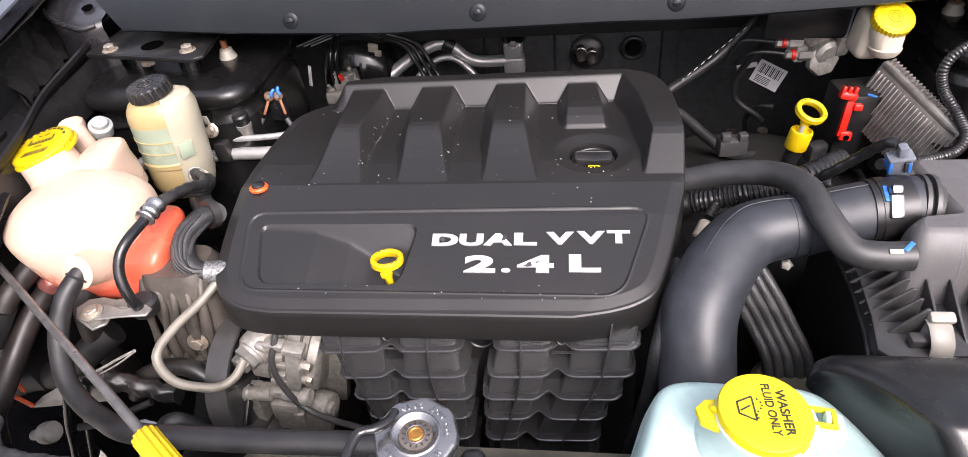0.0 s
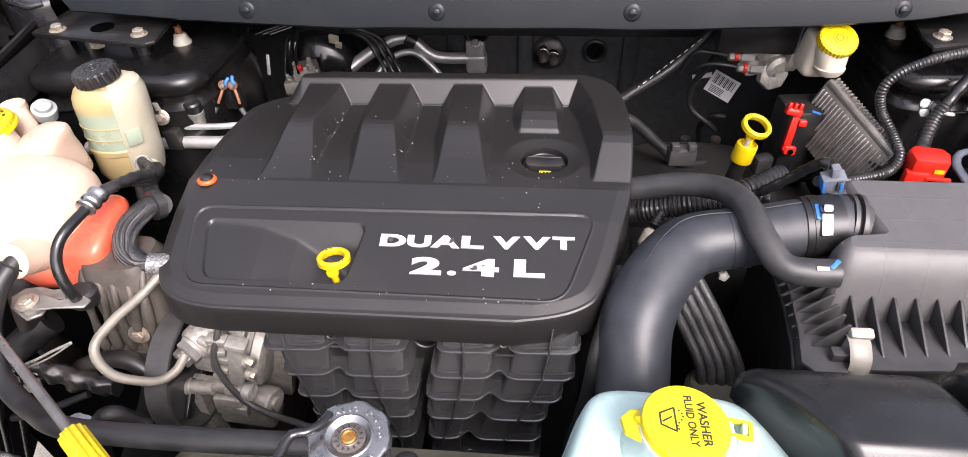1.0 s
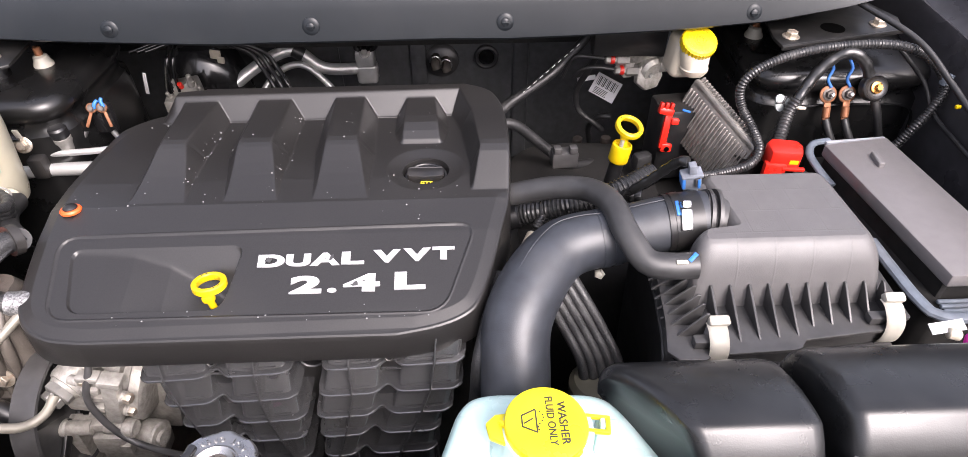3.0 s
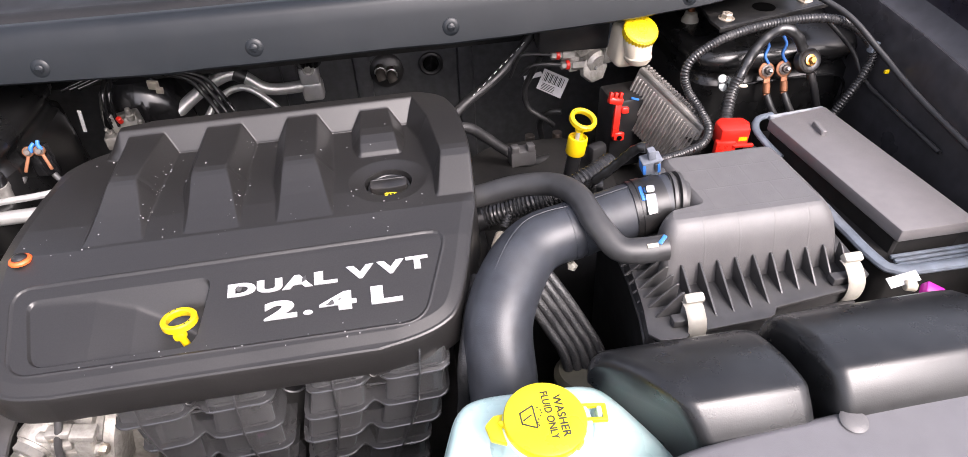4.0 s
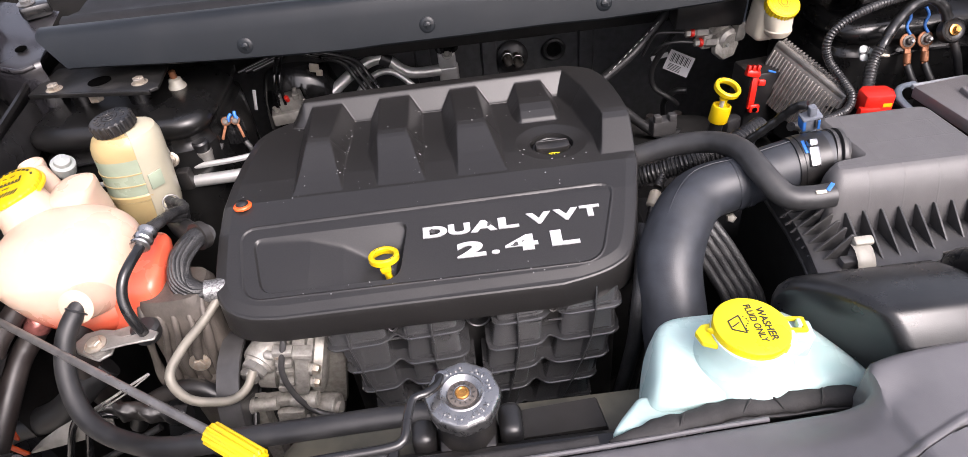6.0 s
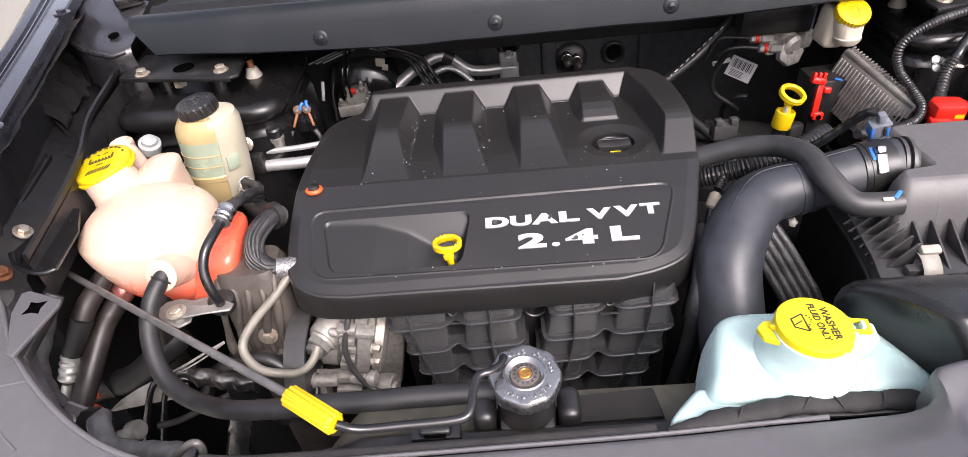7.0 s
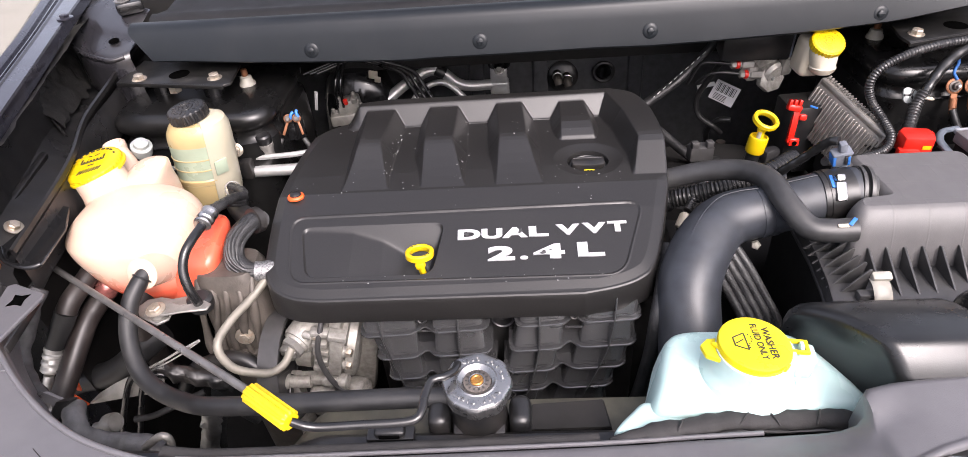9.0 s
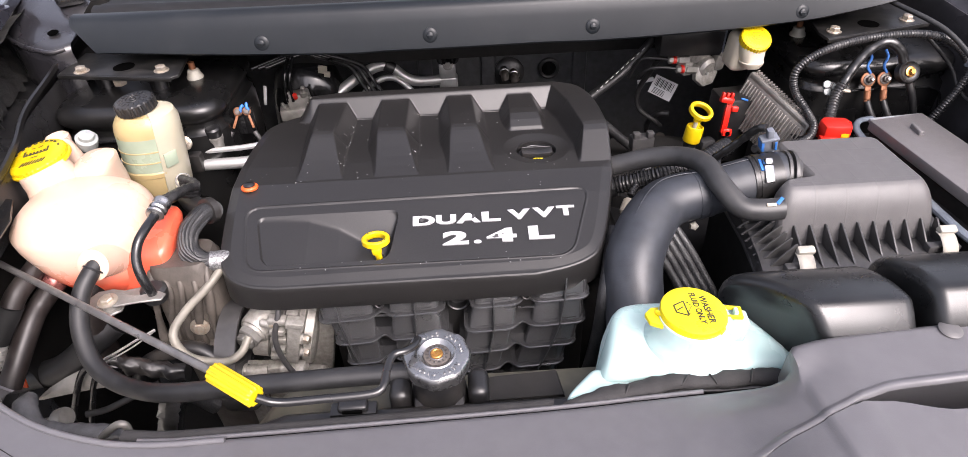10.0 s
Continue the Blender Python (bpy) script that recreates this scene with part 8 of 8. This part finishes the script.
# ---- wiring round the intake tube ----
mf = thing("air_flow_sensor", (0.335, 0.59, 0.97), "grey-blue air flow sensor plug with blue tape", "sensor")
m = axes((0.335, 0.584, 0.988), (-0.22, -0.15, 1))
part("plug", join(rbox(0.021, 0.014, 0.021, m @ pose(0, 0, 0.006), 0.002), rbox(0.024, 0.016, 0.004, m @ pose(0, 0, 0.015), 0.0015)), CONNECTOR, mf)
part("plug_neck", rbox(0.009, 0.010, 0.014, m @ pose(0.001, 0, 0.023), 0.002), CONNECTOR, mf)
part("latch", rbox(0.006, 0.004, 0.012, m @ pose(0.005, -0.008, 0.007), 0.001), DUSTY, mf)
part("tape", rbox(0.004, 0.0150, 0.016, m @ pose(-0.010, -0.0005, 0.007), 0.001), BLUE, mf, "blue tape")
part("tape", rbox(0.003, 0.0008, 0.014, m @ pose(0.006, -0.0104, 0.007), 0.0002), BLUE, mf, "blue tape")
part("stem", rbox(0.010, 0.010, 0.018, m @ pose(0.002, 0, -0.012), 0.002), TRAY, mf)
part("base", rbox(0.026, 0.018, 0.010, m @ pose(0.006, 0.002, -0.021), 0.003), DUSTY, mf)
part("tape", rbox(0.005, 0.0008, 0.010, m @ pose(0.003, -0.0075, -0.020), 0.0002), BLUE, mf, "blue tape")
part("tape", rbox(0.004, 0.018, 0.002, axes((0.308, 0.540, 0.9870), (0, -0.4, 1)), 0.0006), BLUE, mf, "blue paint mark")
sw = thing("sensor_wiring", (0.28, 0.65, 0.92), "black taped sensor wiring behind the intake tube", "wiring")
part("loom", tube([(0.3255, 0.584, 1.017), (0.320, 0.590, 1.014), (0.314, 0.600, 1.001), (0.306, 0.610, 0.983), (0.290, 0.620, 0.959), (0.276, 0.630, 0.938), (0.258, 0.642, 0.916), (0.22, 0.66, 0.885)], lambda s: 0.0058 + 0.0005 * math.sin(70 * s), 14, 0.004), SHINYTAPE, sw)
part("loom", tube([(0.300, 0.640, 0.925), (0.275, 0.648, 0.922), (0.250, 0.655, 0.912), (0.21, 0.67, 0.89)], lambda s: 0.0085 + 0.0010 * math.sin(60 * s), 14, 0.004), SHINYTAPE, sw)
lo = thing("corrugated_loom", (0.19, 0.65, 0.88), "ribbed black conduit passing behind the intake tube", "conduit", "conduits")
part("conduit", corrugated([(0.10, 0.66, 0.865), (0.143, 0.66, 0.882), (0.177, 0.652, 0.896), (0.225, 0.645, 0.913), (0.275, 0.65, 0.93), (0.32, 0.67, 0.94)], 0.0145, 0.0055), CONDUIT, lo)
part("end_cuff", cyl(0.0175, -0.012, 0.012, axes((0.135, 0.660, 0.880), (0.9, 0, 0.3)), 22), PLASTIC, lo)
lo = thing("corrugated_loom", (0.18, 0.65, 0.88), "thin ribbed conduit with a pale connector", "conduit", "conduits")
part("conduit", corrugated([(0.166, 0.628, 0.886), (0.178, 0.645, 0.897), (0.192, 0.665, 0.902), (0.212, 0.69, 0.898)], 0.0068, 0.0042), CONDUIT, lo)
part("connector", cyl(0.0085, -0.014, 0.012, axes((0.158, 0.616, 0.876), (0.45, 0.7, 0.5)), 18, 0.003), WHITE, lo, "pale round connector")
part("lead", tube([(0.152, 0.606, 0.870), (0.138, 0.575, 0.852), (0.120, 0.54, 0.82), (0.10, 0.50, 0.77)], 0.0042, 10), RUBBER, lo)
pipe("braided_loom", [(0.115, 0.53, 0.90), (0.100, 0.470, 0.895), (0.088, 0.432, 0.870), (0.084, 0.424, 0.82), (0.078, 0.425, 0.76), (0.07, 0.43, 0.68), (0.07, 0.44, 0.55)], 0.0095, BRAID, "braided black loom beside the manifold", "loom")
pipe("braided_loom", [(0.135, 0.55, 0.88), (0.112, 0.49, 0.875), (0.100, 0.450, 0.84), (0.098, 0.445, 0.78), (0.09, 0.45, 0.66)], 0.0085, BRAID, "braided black loom hanging by the intake tube", "loom")
rh = thing("radiator_hose", (0.215, 0.45, 0.70), "ribbed black hose bundle running down behind the tube", "hose")
for k in range(5):
    o = 0.0105 * (k - 2)
    part("strand", tube([(0.160 + o * 0.8, 0.53, 0.935 + o * 0.1), (0.183 + o, 0.495, 0.905), (0.208 + o, 0.472, 0.865), (0.226 + o, 0.449, 0.829), (0.228 + o, 0.426, 0.77)], 0.0060, 12), BRAID, rh)
part("cuff", cyl(0.036, -0.05, 0.02, axes((0.225, 0.436, 0.80), (0, 0.15, 1)), 28, 0.006), OLIVE, rh, "dusty brown rubber cuff")
t = thing("pale_clip", (0.222, 0.50, 0.90), "pale dirty clip on the gearbox", "clip")
part("clip", lathe([(0.005, 0), (0.007, 0.003), (0.005, 0.007), (0.002, 0.008)], axes((0.232, 0.535, 0.895), (-0.3, -0.8, 0.4)), 5), BEIGE, t)

# ---- battery corner ----
ca = thing("corrugated_loom", (0.48, 0.78, 0.93), "ribbed black conduit looping over the strut tower", "conduit", "conduits")
part("conduit", corrugated([(0.36, 0.665, 0.935), (0.40, 0.69, 0.918), (0.442, 0.708, 0.912), (0.474, 0.722, 0.914), (0.488, 0.740, 0.926), (0.487, 0.775, 0.938), (0.476, 0.800, 0.957), (0.469, 0.805, 0.985), (0.483, 0.808, 1.008), (0.523, 0.812, 1.027), (0.583, 0.817, 1.038), (0.655, 0.810, 1.044), (0.702, 0.802, 1.036), (0.735, 0.794, 1.013), (0.752, 0.788, 0.985), (0.740, 0.780, 0.955), (0.722, 0.775, 0.925), (0.70, 0.78, 0.87)], 0.0068, 0.0044), CONDUIT, ca)
ca2 = thing("corrugated_loom", (0.54, 0.79, 0.94), "taped black conduit rising to the ground studs", "conduit", "conduits")
part("conduit", corrugated([(0.522, 0.755, 0.915), (0.529, 0.770, 0.931), (0.540, 0.788, 0.949), (0.552, 0.798, 0.968)], 0.0095, 0.0050), CONDUIT, ca2)
part("taped_run", tube([(0.552, 0.798, 0.968), (0.570, 0.808, 0.998), (0.590, 0.812, 1.022), (0.612, 0.810, 1.033), (0.632, 0.806, 1.022), (0.646, 0.804, 1.002)], lambda s: 0.0078 + 0.0005 * math.sin(45 * s), 16, 0.004), SHINYTAPE, ca2)
part("stud_cap", lathe([(0.016, -0.014), (0.0185, -0.010), (0.0185, 0.002), (0.0165, 0.004), (0.0145, 0.002), (0.010, 0.001)], axes((0.664, 0.806, 0.980), (0.05, -0.85, 0.5)), 28), PLASTIC, ca2)
part("stud_nut", hexbolt(axes((0.665, 0.804, 0.981), (0.05, -0.85, 0.5)), 0.0052, 0.007, 0.0085), BRASS, ca2, "brassy stud nut")
part("stud_lead", tube([(0.664, 0.795, 0.965), (0.672, 0.788, 0.945), (0.690, 0.785, 0.90)], 0.006, 12), PLASTIC, ca2)
for x, y, z in ((0.609, 0.822, 0.962), (0.637, 0.822, 0.962)):
    t = thing("ground_lug", (x, y, z), "corroded copper ground lug with blue tape", "ground lug", "ground lugs")
    m = axes((x, y, z), (0.0, -0.9, 0.42), (0, -0.35, -0.93))
    part("eye", lathe([(0.0118, -0.0015), (0.0126, 0.0), (0.0126, 0.002), (0.0108, 0.0032), (0.006, 0.0032)], m, 24), RUST, t)
    part("tongue", rbox(0.034, 0.0105, 0.0035, m @ pose(0.026, 0.001, 0.0005), 0.0015), RUST, t)
    part("stud", cyl(0.0032, 0.006, 0.016, m, 12), STEEL, t)
    part("crimp", cyl(0.0055, 0.018, 0.034, m @ pose(0, 0, 0.002, 0, 90, 0), 14), RUST, t)
    part("nut", hexbolt(m @ pose(0, 0, 0.003), 0.0062, 0.007, 0.009), IRON, t)
    part("tape", tube([m @ Vector((-0.010, 0.002, 0.004)), m @ Vector((-0.022, -0.004, 0.004)), m @ Vector((-0.036, 0.002, 0.004)), m @ Vector((-0.048, -0.003, 0.004))], 0.0022, 10, 0.004), BLUE, t, "blue wire tape")
    part("lead", tube([m @ Vector((0.036, 0, 0.002)), m @ Vector((0.055, 0.006, 0.004)), m @ Vector((0.085, 0.02, 0.004))], 0.0056, 12), RUBBER, t)
# a second pair of ground lugs beside the steering bottle
for x, a in ((-0.470, -26), (-0.455, 14)):
    t = thing("ground_lug", (x, 0.850, 0.945), "corroded copper ground lug with blue tape", "ground lug", "ground lugs")
    m = axes((x, 0.850, 0.952), (0.25, -0.85, 0.35), (math.sin(radians(a)), -0.35, -0.93))
    part("eye", lathe([(0.0066, -0.0015), (0.0074, 0.0), (0.0074, 0.002), (0.0062, 0.003), (0.003, 0.003)], m, 20), RUST, t)
    part("tongue", rbox(0.026, 0.0045, 0.003, m @ pose(0.017, 0.001, 0.0005), 0.001), RUST, t)
    part("nut", hexbolt(m @ pose(0, 0, 0.002), 0.0042, 0.006, 0.0055), IRON, t)
    part("tape", tube([m @ Vector((-0.001, 0.004, 0.004)), m @ Vector((-0.008, 0.003, 0.005)), m @ Vector((-0.013, 0.005, 0.003))], 0.0028, 10, 0.004), BLUE, t, "blue wire tape")
    part("stud_plate", rbox(0.016, 0.012, 0.05, pose(x - 0.003, 0.862, 0.930), 0.002), PAINT, t)
    part("lead", tube([m @ Vector((0.036, 0, 0.001)), m @ Vector((0.060, 0.002, -0.004)), (x - 0.02, 0.86, 0.83), (x - 0.03, 0.87, 0.70)], 0.0042, 12), DUSTY, t)
wc = thing("cable_clip", (0.538, 0.815, 0.945), "white plastic cable clip on a stud", "clip")
m = axes((0.538, 0.812, 0.955), (0.0, -0.8, 0.55))
part("rosette", lathe([(0.010, 0), (0.0115, 0.002), (0.0115, 0.005), (0.006, 0.007)], m, 36, lambda a, i: 1 + 0.16 * math.cos(3 * a)), PLUGGREY, wc)
for k in range(3):
    part("spoke", rbox(0.010, 0.003, 0.003, m @ pose(0, 0, 0.007, 0, 0, 60 + 120 * k) @ pose(0.005, 0, 0), 0.0008), PLASTIC, wc)
part("strap", tube([(0.548, 0.806, 0.957), (0.552, 0.786, 0.962), (0.562, 0.792, 0.958)], 0.0042, 10, 0.004, 0.6), WHITE, wc)
pipe("thin_wire", [(0.64, 0.88, 1.075), (0.691, 0.80, 1.053), (0.719, 0.74, 1.018), (0.728, 0.70, 1.000), (0.732, 0.64, 0.985), (0.735, 0.55, 0.97), (0.74, 0.45, 0.95)], 0.0042, RUBBER, "thin black wire crossing the apron", "wire")
pipe("thin_wire", [(0.69, 0.83, 1.03), (0.735, 0.81, 0.985), (0.748, 0.78, 0.95), (0.742, 0.70, 0.945), (0.738, 0.60, 0.94)], 0.0032, RUBBER, "thin black wire beside the battery cover", "wire")
t = thing("loom_tie", (0.628, 0.66, 1.07), "blue-grey clip on the looping conduit", "clip")
part("clip", rbox(0.016, 0.010, 0.014, pose(0.748, 0.788, 1.000, 0, 0, 20), 0.002), TRAY, t)
t = thing("yellow_marker", (0.700, 0.72, 1.0), "small yellow paint marker on the apron", "marker")
part("dab", rbox(0.008, 0.005, 0.006, pose(0.742, 0.74, 0.985), 0.002), YELLOW, t)
mg = thing("lamp_connector", (0.61, 0.40, 0.86), "magenta lamp connector with a pale label", "connector")
part("plug", rbox(0.022, 0.014, 0.014, pose(0.600, 0.408, 0.905, 20, 20, -30), 0.003), PURPLE, mg)
part("tip", cyl(0.006, 0, 0.012, axes((0.585, 0.416, 0.908), (-1, 0.3, 0.1)), 14), WHITE, mg)
part("label", rbox(0.040, 0.012, 0.001, pose(0.575, 0.425, 0.912, 25, 0, 8), 0), PAPER, mg, "pale printed label")
pipe("lamp_cable", [(0.36, 0.392, 0.86), (0.385, 0.385, 0.90), (0.45, 0.378, 0.93), (0.52, 0.385, 0.915), (0.58, 0.382, 0.905), (0.66, 0.37, 0.90)], 0.005, RUBBER, "black lamp cable between the ducts and the air box", "cable")
for k in range(3):
    pipe("lower_rib", [(0.43 + 0.035 * k, 0.408, 0.893), (0.46 + 0.035 * k, 0.39, 0.888), (0.50 + 0.035 * k, 0.378, 0.882)], 0.0035, DUSTY, "black rib below the air box flange", "rib")

# clip that holds the bent end of the prop rod
t = thing("rod_clip", (-0.205, 0.236, 0.925), "small black plastic clip on the radiator crossmember", "clip")
part("base", rbox(0.046, 0.016, 0.006, pose(-0.205, 0.236, 0.926), 0.002), PLASTIC, t)
part("hood", rbox(0.030, 0.014, 0.010, pose(-0.205, 0.236, 0.932), 0.004, 3), PLASTIC, t)
part("slot", rbox(0.020, 0.002, 0.004, pose(-0.205, 0.2285, 0.932), 0.0008), HOLE, t)
